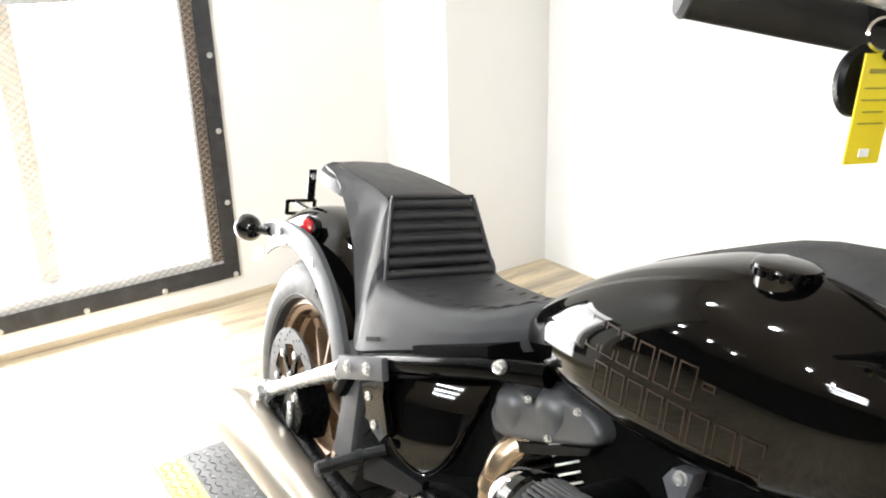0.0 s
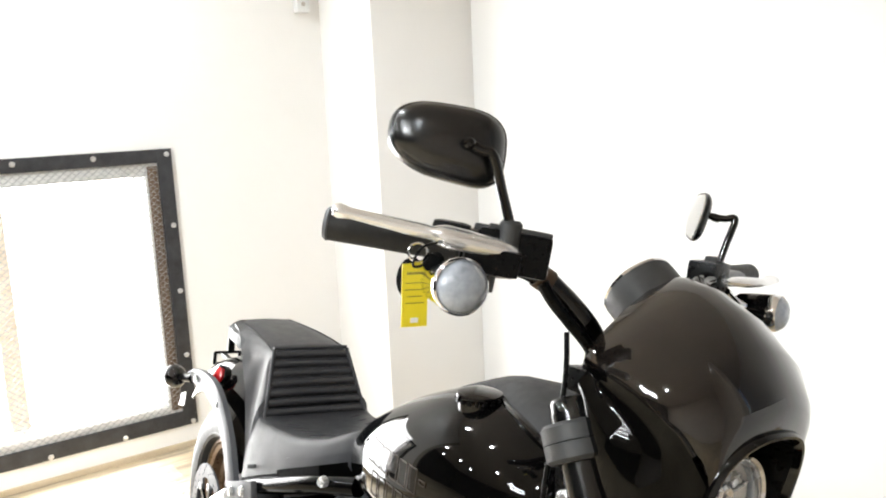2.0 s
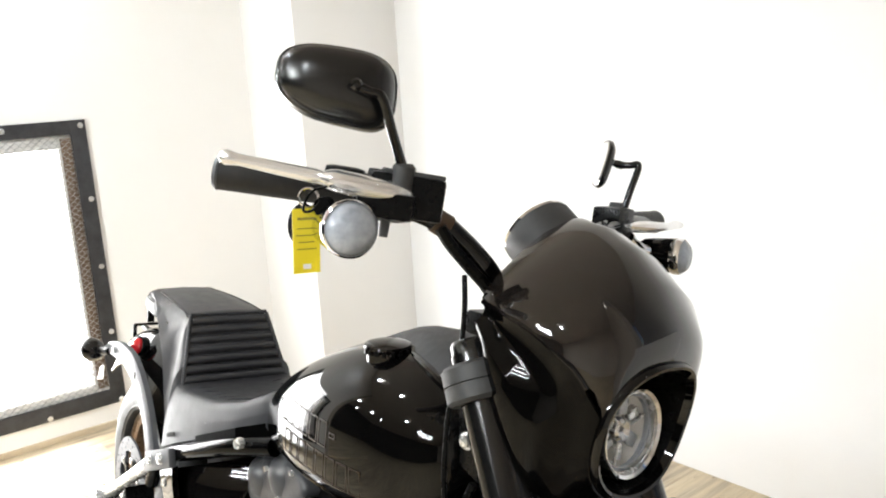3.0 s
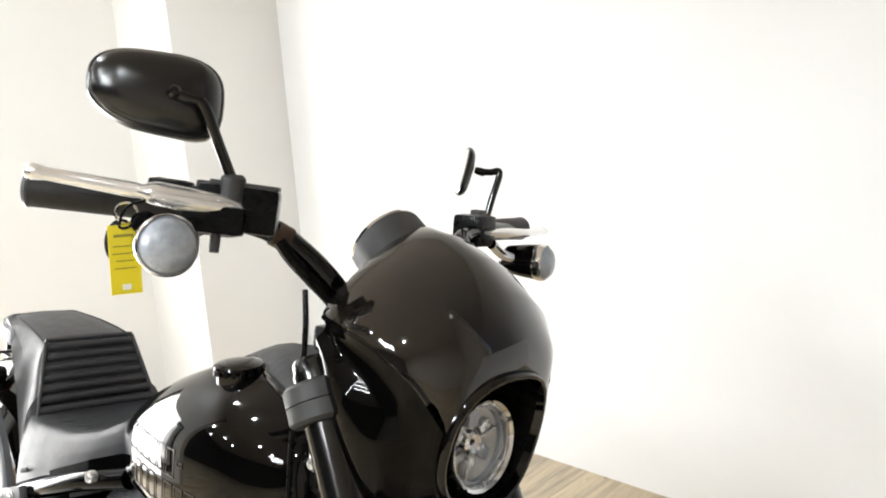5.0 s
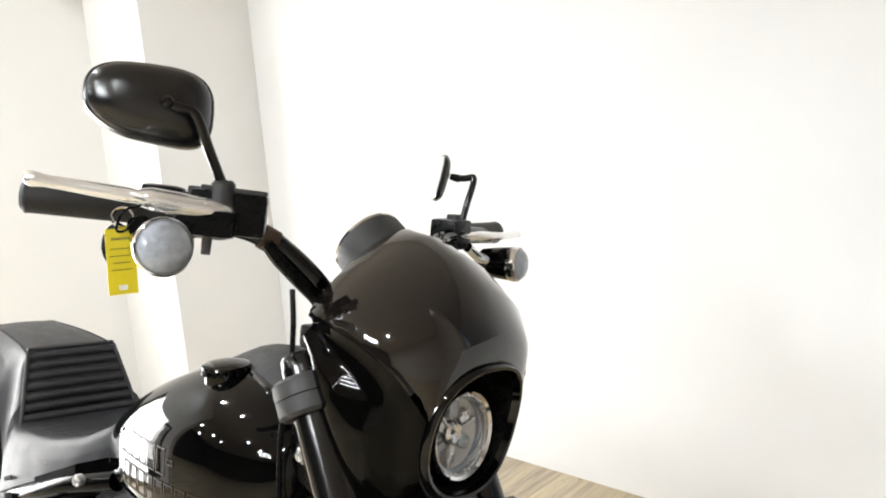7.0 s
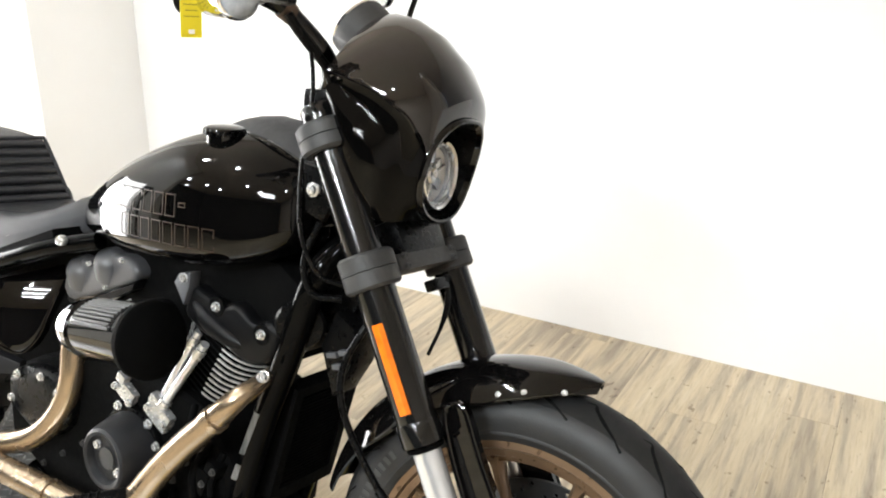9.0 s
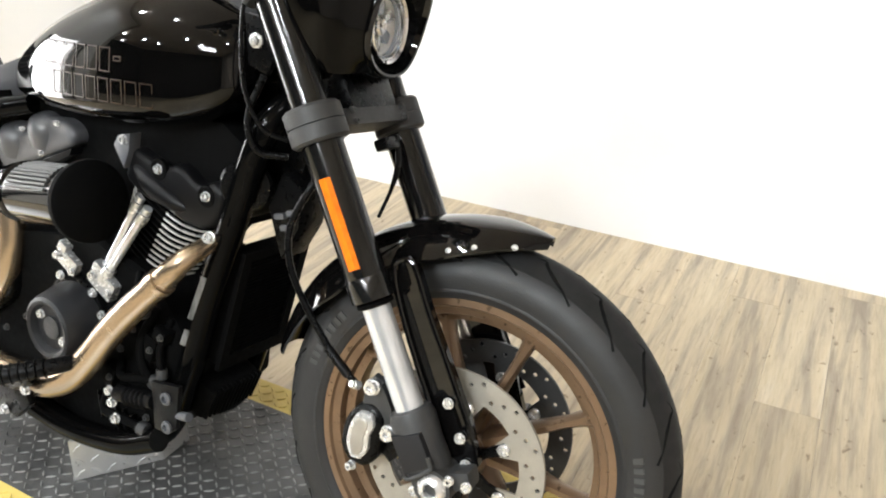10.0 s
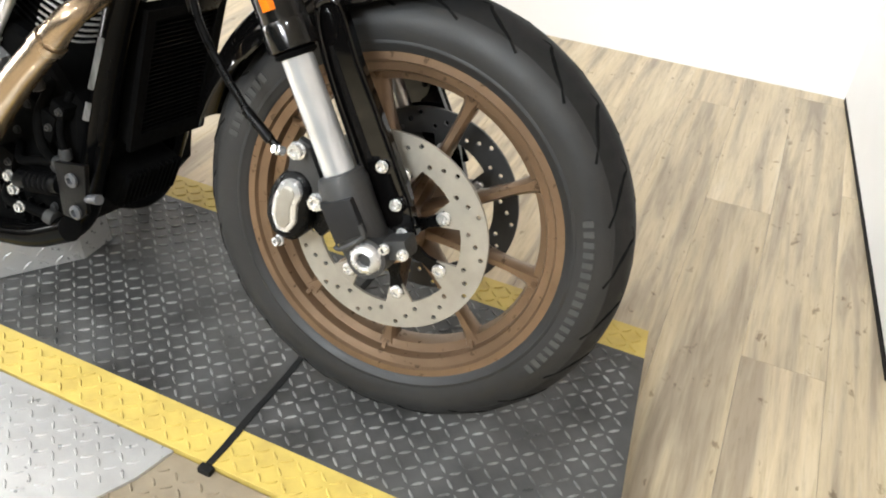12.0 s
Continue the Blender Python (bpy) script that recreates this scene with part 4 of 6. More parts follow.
bm = slab(B(), [(0.02, 0.385), (0.06, 0.40), (0.075, 0.36), (0.05, 0.33), (0.02, 0.34)], "y", 0.085, 0.13, 0.006)
fp("far_caliper", slab(bm, [(-0.10, 0.39), (-0.06, 0.47), (-0.03, 0.45), (-0.05, 0.37)], "y", 0.06, 0.13, 0.008), "satin")
fp("brake_hose", tube(B(), [(-0.101, -0.118, 0.464), (-0.138, -0.12, 0.492), (-0.192, -0.12, 0.552), (-0.226, -0.12, 0.608), (-0.234, -0.115, 0.66), (-0.215, -0.105, 0.715), (-0.20, -0.08, 0.76)], 0.0052, 10), "satin", None, "black brake hose")
fp("hose_sleeve", rod(B(), (-0.113, -0.119, 0.472), (-0.150, -0.12, 0.502), 0.0070), "satin")
fp("control_cable", tube(B(), [(-0.334, -0.13, 1.09), (-0.322, -0.135, 1.05), (-0.318, -0.138, 1.0), (-0.323, -0.14, 0.925), (-0.312, -0.14, 0.84), (-0.284, -0.13, 0.788), (-0.255, -0.11, 0.775)], 0.0032, 10), "satin", None, "black control cable")
fp("wire", tube(B(), [(-0.17, 0.045, 0.79), (-0.163, 0.05, 0.75), (-0.168, 0.05, 0.71), (-0.18, 0.04, 0.66)], 0.004, 8, radii=[0.003, 0.005, 0.005, 0.003, 0.003]), "satin")

# ---- fairing ----
def mirror_y(points):
    return [Vector((p[0], -p[1], p[2])) for p in points]


def arch(apex, side, n=10, full=2.3):
    """Half a rounded arch from the apex on the middle line to the side point."""
    out = []
    for i in range(n + 1):
        u = i / n * math.pi / 2
        s, c = math.sin(u) ** (2 / full), math.cos(u) ** (2 / full)
        out.append(Vector((side[0] + (apex[0] - side[0]) * c, side[1] * s, side[2] + (apex[2] - side[2]) * c)))
    return out


SHELL = [((-0.305, 0, 1.164), (-0.305, -0.128, 1.070)), ((-0.285, 0, 1.167), (-0.290, -0.134, 1.066)), ((-0.245, 0, 1.160), (-0.262, -0.136, 1.060)), ((-0.205, 0, 1.140), (-0.230, -0.133, 1.051)),
         ((-0.168, 0, 1.106), (-0.200, -0.128, 1.038)), ((-0.145, 0, 1.070), (-0.178, -0.109, 1.014))]


def mouth(theta, k=1.0, dx=0.0):
    """A point on the rounded lamp mouth: theta from the top towards the right-hand side, grown k times."""
    s, c = math.sin(theta), math.cos(theta)
    s, c = math.copysign(abs(s) ** 0.85, s), math.copysign(abs(c) ** 0.85, c)
    return Vector((-0.151 + 0.0143 * c - 0.0099 * s * s + dx, -0.0741 * k * s, 0.951 + 0.072 * k * c))


half = [arch(a, s, 12, f) for (a, s), f in zip(SHELL, (1.22, 1.3, 1.5, 1.65, 1.75, 1.8))]
end = [mouth(radians(78 * i / 12), 1.11, -0.006) for i in range(13)]
for k in (0.45, 0.8):
    half.append([a.lerp(b, k) + Vector((0.004, 0.004 * (i / 12) ** 2, 0.003)) * math.sin(math.pi * k) for i, (a, b) in enumerate(zip(half[5], end))])
half.append(end)
outer = [list(reversed(mirror_y(h)))[:-1] + h for h in half]
mid = Vector((-0.30, 0, 0.98))
inside = [[p + (mid - p).normalized() * 0.005 for p in ring] for ring in outer]
bm = B()
loft(bm, [o + list(reversed(i)) for o, i in zip(outer, inside)])
fairing = fp("fairing", bm, "fairing_paint", None, "gloss black headlight fairing")
# headlight mouth: a rolled lip that runs round the lamp
for name, material, steps, label in (("headlight_surround", "gloss", ((0.955, -0.008), (1.0, 0.0), (1.045, 0.001), (1.08, -0.002), (1.11, -0.006), (1.10, -0.020)), "rolled gloss black lip of the lamp mouth"),
                                     ("lamp_recess", "satin", ((0.78, -0.078), (0.88, -0.030), (0.955, -0.008)), "deep black recess round the lamp")):
    bm = B()
    loft(bm, [[mouth(2 * math.pi * i / 64, k, dx) for i in range(64)] for k, dx in steps], caps=False)
    fp(name, bm, material, fairing, label)
# lower side panels
for sgn in (-1, 1):
    top = curve_points([(-0.300, -0.130, 1.067), (-0.262, -0.134, 1.059), (-0.225, -0.130, 1.048), (-0.195, -0.121, 1.030), (-0.178, -0.109, 1.014), mouth(radians(78), 1.11, -0.006)], 6)
    low = curve_points([(-0.292, -0.126, 1.020), (-0.272, -0.129, 0.970), (-0.250, -0.126, 0.930), (-0.230, -0.116, 0.898), (-0.212, -0.092, 0.874), mouth(radians(150), 1.11, -0.006)], 6)
    bm = B()
    rows_ = []
    for k in (0, 0.08, 0.18, 0.3, 0.45, 0.6, 0.8, 1.0):
        row_ = []
        for i, (a, b) in enumerate(zip(top, low)):
            f = i / (len(top) - 1)
            bulge = (-0.011 * math.sin(min(1, k * 2.2) * math.pi) + 0.010 * math.sin(k * math.pi)) * (1 - f ** 4) - 0.007 * math.exp(-((f - 0.86) / 0.07) ** 2) * math.sin(k * math.pi)
            p = a.lerp(b, k) + (mouth(radians(78 + 72 * k), 1.11, -0.006) - top[-1].lerp(low[-1], k)) * f ** 3
            row_.append(Vector((p.x, (p.y - bulge) * -sgn, p.z)))
        rows_.append(row_)
    back_ = [[p + Vector((0, 0.004 * -sgn * -1, 0)) for p in r_] for r_ in rows_]
    loft(bm, [a + list(reversed(b)) for a, b in zip(rows_, back_)])
    fp("lower_panel", bm, "panel_paint", fairing, "gloss black lower side panel")
    fp("panel_edge", tube(B(), [(p.x, p.y * -sgn, p.z) for p in top[:-4]], 0.0035, 10, 2), "gloss", fairing)
fp("fairing_back", slab(B(), [(-0.11, 1.06), (0.11, 1.06), (0.115, 0.98), (0.06, 0.88), (-0.06, 0.88), (-0.115, 0.98)], "x", -0.285, -0.275, 0.003), "satin", fairing)

# headlight
LC = Vector((-0.190, 0, 0.942))
LN = Vector((1, 0, 0.02)).normalized()
lamp = fp("headlight", lathe(B(), LC, LN, [(0.057, -0.05), (0.0605, -0.01), (0.0605, 0.012), (0.057, 0.017), (0.053, 0.014), (0.052, 0.0), (0.053, -0.048)], 44, True), "chrome", None, "round headlight with a clear lens")
fp("bowl", lathe(B(), LC, LN, [(0.0, -0.035), (0.02, -0.033), (0.038, -0.022), (0.0515, 0.002), (0.0515, -0.002), (0.039, -0.026), (0.02, -0.037), (0.0, -0.039)], 40, True), "reflector", lamp)
for i in range(6):
    a = radians(60 * i + 30)
    d = Vector((0, math.cos(a), math.sin(a)))
    bm = box(B(), LC + d * 0.030 - LN * 0.010, (0.012, 0.022, 0.018), 0.003, (math.degrees(a), 0, 0))
    fp("led_cell", bm, "frost" if i % 2 else "silver", lamp)
for a_ in (20, 140, 260):
    d_ = Vector((0, math.cos(radians(a_)), math.sin(radians(a_))))
    fp("lamp_rib", rod(B(), LC + d_ * 0.012 - LN * 0.004, LC + d_ * 0.046 - LN * 0.002, 0.0026, 0.0020, 10), "silver", lamp)
fp("lamp_hub", lathe(B(), LC - LN * 0.012, LN, [(0.016, 0.0), (0.016, 0.010), (0.012, 0.013), (0.006, 0.010), (0, 0.006)], 24), "chrome", lamp)
fp("shade_ring", lathe(B(), LC, LN, [(0.0505, -0.002), (0.0525, -0.002), (0.0525, 0.012), (0.0505, 0.012)], 40, True), "silver", lamp)
fp("centre_bar", box(B(), LC - LN * 0.008, (0.010, 0.088, 0.005), 0.002, (20, 0, 0)), "strut", lamp)
fp("inner_ring", lathe(B(), LC + LN * 0.002, LN, [(0.046, -0.004), (0.050, -0.004), (0.050, 0.003), (0.046, 0.003)], 36, True), "frost", lamp)
lens = fp("lens", lathe(B(), LC, LN, [(0.053, 0.010), (0.046, 0.0165), (0.03, 0.022), (0.0, 0.024), (0.0, 0.0225), (0.03, 0.0205), (0.046, 0.015), (0.053, 0.0085)], 40, True), "lens", lamp)
lens.visible_shadow = False
for ob in [lamp, *lamp.children]:
    ob.data.transform(FRONT @ Matrix.Translation(LC) @ Matrix.Scale(0.87, 4) @ Matrix.Translation(-LC) @ FRONT.inverted())

# gauge behind the fairing
GN = Vector((-0.82, 0, 0.57)).normalized()
gauge = fp("gauge_pod", lathe(B(), (-0.328, 0.0, 1.125), GN, [(0.040, -0.05), (0.047, -0.03), (0.048, 0.0), (0.048, 0.030), (0.0465, 0.034), (0.044, 0.032), (0.042, 0.022)], 40), "clamp", None, "round grey-black gauge pod")
fp("gauge_rim", lathe(B(), (-0.328, 0.0, 1.125), GN, [(0.044, 0.030), (0.047, 0.031), (0.0478, 0.035), (0.0455, 0.037), (0.044, 0.035)], 40, True), "chrome", gauge, "thin chrome rim")
fp("dial", lathe(B(), (-0.328, 0.0, 1.125), GN, [(0.042, 0.018), (0.042, 0.022), (0.0, 0.022)], 32), "gap", gauge)
fp("gauge_glass", lathe(B(), (-0.328, 0.0, 1.125), GN, [(0.0438, 0.029), (0.03, 0.031), (0, 0.032)], 32), "frost", gauge)

for ob in [gauge, *gauge.children]:
    c_ = Vector((-0.328, 0.0, 1.125))
    ob.data.transform(FRONT @ Matrix.Translation(c_ + Vector((0.004, 0, 0.001))) @ Matrix.Scale(0.975, 4) @ Matrix.Translation(-c_) @ FRONT.inverted())

# ---- bars, grips, levers ----
bars = fp("handlebar", tube(B(), [(-0.36, 0.05, 1.02), (-0.335, 0.085, 1.075), (-0.335, 0.12, 1.10), (-0.372, 0.17, 1.128), (-0.410, 0.21, 1.150), (-0.435, 0.30, 1.160), (-0.47, 0.42, 1.164)], 0.0125, 16), "gloss", None, "black raised handlebar")
fp("bar_half", tube(B(), [(-0.36, -0.05, 1.03), (-0.346, -0.062, 1.065), (-0.349, -0.078, 1.092), (-0.372, -0.108, 1.126), (-0.392, -0.15, 1.152), (-0.43, -0.235, 1.165), (-0.504, -0.340, 1.172)], 0.0135, 16), "gloss", bars)
for y in (-0.05, 0.05):
    fp("riser", rod(B(), (-0.335, y, 0.97), (-0.36, y, 1.03), 0.018, 0.020, 20), "satin", bars)
fp("riser_clamp", box(B(), (-0.362, 0, 1.028), (0.04, 0.15, 0.03), 0.008), "satin", bars)
fp("cable_tie", rod(B(), (-0.386, -0.137, 1.146), (-0.379, -0.122, 1.138), 0.0146), "jamb", bars)
fp("switch_wire", tube(B(), [(-0.372, -0.140, 1.138), (-0.364, -0.128, 1.120), (-0.352, -0.108, 1.098), (-0.336, -0.086, 1.072), (-0.33, -0.07, 1.04)], 0.0075, 8), "satin", bars)


def controls(sgn, hub, tip, label):
    """Grip, switch housing, lever and master cylinder along one bar end."""
    hub, tip = Vector(hub), Vector(tip)
    d = (tip - hub).normalized()
    fwd = Vector((0, 0, 1)).cross(d).normalized() * (-1 if sgn < 0 else 1)
    fwd = fwd if fwd.x > 0 else -fwd
    up = d.cross(fwd)
    up = up if up.z > 0 else -up
    L = (tip - hub).length
    grip = fp("grip", tube(B(), [hub + d * (L * 0.30), tip], 0.018, 20, 1, radii=[0.0165, 0.0172, 0.0175, 0.0185, 0.019, 0.0185]), "grip_rubber", None, label)
    fp("grip_end", lathe(B(), tip, d, [(0.0185, -0.002), (0.0195, 0.0), (0.017, 0.004), (0, 0.005)], 20), "strut", grip)
    m3 = Matrix((d, fwd, up)).transposed().to_4x4()
    def blk(c, size, bev):
        bm = B()
        box(bm, (0, 0, 0), size, bev)
        bm.transform(Matrix.Translation(c) @ m3)
        return bm
    house = fp("switch_housing", blk(hub + d * (L * 0.16), (0.060, 0.046, 0.048), 0.010), "satin", grip, "black switch housing")
    if sgn < 0:
        fp("master_cylinder", blk(hub + d * (L * 0.03) + fwd * 0.010 + up * 0.006, (0.080, 0.044, 0.046), 0.006), "satin", grip, "black brake fluid box")
    if sgn < 0:
        fp("reservoir_cover", blk(hub + d * (L * 0.01) + fwd * 0.010 + up * 0.031, (0.068, 0.042, 0.005), 0.002), "clamp", grip)
    fp("switch_button", blk(hub + d * (L * 0.20) + up * 0.025, (0.020, 0.018, 0.012), 0.004), "clamp", house)
    pv = hub + d * (L * 0.10) + fwd * 0.046
    lever = []
    span = [(-0.12, 0.006, 0.005, -0.006), (0.0, 0.016, 0.013, 0.0), (0.12, 0.019, 0.016, 0.004), (0.30, 0.016, 0.014, 0.010), (0.42, 0.013, 0.012, 0.010), (0.55, 0.012, 0.0125, 0.009), (0.80, 0.0105, 0.0115, 0.002), (0.92, 0.0095, 0.010, -0.004), (0.97, 0.013, 0.0135, -0.006), (1.0, 0.007, 0.007, -0.006)]
    if sgn < 0:
        foot, knee, ball = Vector((-0.352, -0.206, 1.166)), Vector((-0.388, -0.287, 1.175)), Vector((-0.452, -0.368, 1.185))
        line = [(foot.lerp(knee, k), w, h) for k, w, h in ((-0.06, 0.004, 0.003), (0.0, 0.010, 0.0085), (0.2, 0.013, 0.0115), (0.6, 0.0125, 0.012), (0.9, 0.011, 0.012), (0.98, 0.009, 0.010))]
        line += [(knee.lerp(ball, k), w, h) for k, w, h in ((0.04, 0.0055, 0.0070), (0.12, 0.0060, 0.0080), (0.5, 0.0052, 0.0072), (0.88, 0.0048, 0.0062), (0.94, 0.0068, 0.0076), (1.0, 0.0074, 0.0082), (1.05, 0.005, 0.006), (1.07, 0.002, 0.002))]
        line = [(c + up * 0.004, w, h) for c, w, h in line]
    else:
        line = [(pv + d * (L * 0.92 * k) + fwd * f, w, h * 0.5) for k, w, h, f in span]
    for c, w, h in line:
        lever.append([c + fwd * (w * math.cos(q)) + up * (h * math.sin(q)) for q in np.linspace(0, 2 * math.pi, 17)[:-1]])
    bm = B()
    loft(bm, lever)
    fp("lever", bm, "lever", grip, "polished alloy lever")
    if sgn < 0:
        fp("lever_bracket", blk(hub + d * (L * 0.13) + fwd * 0.030 + up * -0.006, (0.062, 0.034, 0.030), 0.010), "satin", grip)
        fp("switch_cap", blk(hub + d * (L * 0.36) + fwd * 0.006 + up * 0.014, (0.044, 0.036, 0.028), 0.010), "cover", house)
        fp("clamp_bolt", rod(B(), hub + d * (L * 0.12) + fwd * 0.02 - up * 0.016, hub + d * (L * 0.12) + fwd * 0.02 - up * 0.040, 0.006, 0.005, 12), "strut", grip)
    return grip, d, fwd, up


controls(-1, (-0.372, -0.185, 1.163), (-0.507, -0.346, 1.172), "black rubber throttle grip")
controls(1, (-0.430, 0.235, 1.158), (-0.475, 0.43, 1.165), "black rubber clutch grip")


def signal(sgn, c, aimed, r=0.0285, shell="gloss"):
    c, aimed = Vector(c), Vector(aimed).normalized()
    s = fp("turn_signal", lathe(B(), c, aimed, [(0.0, -0.062), (0.012, -0.060), (0.022, -0.048), (r * 0.93, -0.022), (r, 0.0), (r, 0.006)], 32), shell, None, "bullet turn signal with a clear lens")
    fp("trim_ring", lathe(B(), c, aimed, [(r, 0.0), (r * 1.05, 0.003), (r * 1.05, 0.012), (r * 0.99, 0.015), (r * 0.93, 0.013), (r * 0.93, 0.004)], 32), "chrome", s, "chrome ring")
    fp("signal_lens", lathe(B(), c, aimed, [(r * 0.94, 0.006), (r * 0.95, 0.013), (r * 0.86, 0.019), (r * 0.66, 0.024), (r * 0.35, 0.027), (0, 0.028)], 32), "frost", s, "frosted clear lens")
    return s


signal(-1, (-0.330, -0.297, 1.134), (0.90, -0.30, 0.05), 0.027, "chrome")
fp("signal_stem", tube(B(), [(-0.385, -0.222, 1.150), (-0.390, -0.250, 1.138), (-0.384, -0.280, 1.132)], 0.008, 12, 4), "chrome", None, "chrome signal stem")
signal(1, (-0.385, 0.362, 1.118), (0.95, 0.25, 0.02), 0.0275)
fp("signal_stem", tube(B(), [(-0.420, 0.29, 1.140), (-0.42, 0.32, 1.125), (-0.405, 0.35, 1.118)], 0.008, 12, 4), "chrome", None, "chrome signal stem")


def mirror(sgn, c, n, joint, base, bend, wide, high, deep=1.0):
    """A tapered oval mirror on a bent stem; n is the way its back looks."""
    c, n = Vector(c), Vector(n).normalized()
    side = Vector((0, 0, 1)).cross(n).normalized()
    side = side if side.y * sgn > 0 else -side
    up = n.cross(side)
    up = up if up.z > 0 else -up
    def ring(scale, depth, shift=0.0):
        pts = []
        for i in range(36):
            a = 2 * math.pi * i / 36
            ca, sa = math.cos(a), math.sin(a)
            x = wide * math.copysign(abs(ca) ** 0.66, ca)
            z = high * math.copysign(abs(sa) ** 0.70, sa) * (1.0 - 0.28 * ca * (1 if sa < 0 else 0.35)) + high * 0.10 * ca
            pts.append(c + side * (x * scale + shift) + up * (z * scale) + n * depth)
        return pts
    bm = B()
    loft(bm, [ring(0.93, -0.010 * deep), ring(1.0, -0.008 * deep), ring(1.0, 0.006 * deep), ring(0.985, 0.009 * deep), ring(0.955, 0.010 * deep), ring(0.94, 0.0125 * deep), ring(0.90, 0.019 * deep), ring(0.78, 0.027 * deep), ring(0.55, 0.033 * deep, -0.002), ring(0.2, 0.036 * deep, -0.004)])
    body = fp("rear_view_mirror", bm, "shell", None, "black oval rear-view mirror on a bent stem")
    bm = B()
    loft(bm, [ring(0.92, -0.0102 * deep), ring(0.90, -0.0102 * deep - 0.0008)])
    fp("mirror_glass", bm, "mirror", body, "silver mirror glass", smooth=False)
    fp("mirror_stem", tube(B(), [base, Vector(base) + (Vector(bend) - Vector(base)) * 0.5, bend, Vector(bend) + (Vector(joint) - Vector(bend)) * 0.5, joint], 0.0055, 14, 6), "gloss", body, "slim black stem")
    fp("stem_joint", lathe(B(), joint, n, [(0.005, -0.012), (0.0065, -0.004), (0.0065, 0.004), (0.004, 0.007), (0, 0.008)], 16), "gloss", body)
    fp("stem_foot", lathe(B(), Vector(base) - Vector((0, 0, 0.012)), (0, 0, 1), [(0.0115, -0.022), (0.0125, -0.018), (0.0125, 0.016), (0.009, 0.020), (0, 0.020)], 20), "clamp", body)


mirror(-1, (-0.412, -0.271, 1.276), (0.88, -0.46, 0.10), (-0.367, -0.278, 1.275), (-0.360, -0.211, 1.196), (-0.354, -0.254, 1.266), 0.064, 0.040)
mirror(1, (-0.487, 0.286, 1.248), (0.675, 0.735, -0.18), (-0.466, 0.306, 1.249), (-0.452, 0.308, 1.170), (-0.442, 0.320, 1.250), 0.050, 0.037, 0.35)

# key tag hanging from the bar
tag = tagged(part("key_tag", slab(B(), [(-0.014, 0.0), (0.014, 0.0), (0.014, -0.066), (-0.014, -0.066)], "y", -0.0006, 0.0006, 0), M["tag"], None, m=pose(0, 0, 0, -LEAN, 0, 0) @ FRONT @ pose(-0.387, -0.309, 1.147, 3, -8, 74)), "yellow card key tag with faded print hanging from the bar", "tag")
for i, (w, z, h) in enumerate(((0.018, -0.010, 0.0025), (0.020, -0.020, 0.0009), (0.022, -0.027, 0.0009), (0.016, -0.034, 0.0009), (0.020, -0.041, 0.0009), (0.008, -0.059, 0.005))):
    part("print_bar" if i < 5 else "hole_patch", box(B(), (0, -0.0009, z), (w, 0.0006, h)), M["ink"] if i < 5 else M["white_plastic"], tag, m=pose(0, 0, 0, -LEAN, 0, 0) @ FRONT @ pose(-0.387, -0.309, 1.147, 3, -8, 74))
part("tag_loop", tube(B(), [(-0.372, -0.296, 1.172), (-0.376, -0.312, 1.164), (-0.384, -0.314, 1.146), (-0.380, -0.306, 1.146), (-0.372, -0.300, 1.160)], 0.0014, 6), M["satin"], tag, m=pose(0, 0, 0, -LEAN, 0, 0) @ FRONT)
bm = lathe(B(), (-0.400, -0.303, 1.130), (0.75, -0.6, 0.1), [(0.0, -0.006), (0.0115, -0.006), (0.0145, -0.003), (0.0145, 0.003), (0.0115, 0.006), (0.0, 0.006)], 28)
for v in bm.verts:
    v.co.z = 1.130 + (v.co.z - 1.130) * 1.5
fob = tagged(part("key_fob", bm, M["satin"], None, m=pose(0, 0, 0, -LEAN, 0, 0) @ FRONT), "small dark oval key fob hanging behind the yellow tag", "key fob")
part("fob_ring", lathe(B(), (-0.392, -0.304, 1.158), (0.75, -0.6, 0.1), [(0.0095, -0.001), (0.0110, 0.0), (0.0095, 0.001), (0.0085, 0.0)], 20, True), M["chrome"], fob, "bright split ring", m=pose(0, 0, 0, -LEAN, 0, 0) @ FRONT)
part("lock_barrel", rod(B(), (-0.378, -0.290, 1.152), (-0.372, -0.300, 1.150), 0.010, None, 18), M["gap"], fob, "black round knob", m=pose(0, 0, 0, -LEAN, 0, 0) @ FRONT)

# ---- tank ----
TANK = [(-0.925, 0.042, 0.745, 0.768), (-0.90, 0.072, 0.741, 0.792), (-0.865, 0.096, 0.738, 0.822), (-0.82, 0.114, 0.736, 0.857), (-0.75, 0.135, 0.736, 0.898), (-0.68, 0.148, 0.738, 0.930), (-0.60, 0.156, 0.742, 0.958), (-0.52, 0.158, 0.750, 0.970),
        (-0.44, 0.150, 0.766, 0.968), (-0.385, 0.132, 0.788, 0.954), (-0.35, 0.108, 0.815, 0.934), (-0.335, 0.080, 0.842, 0.912)]
TX = [t[0] for t in TANK]


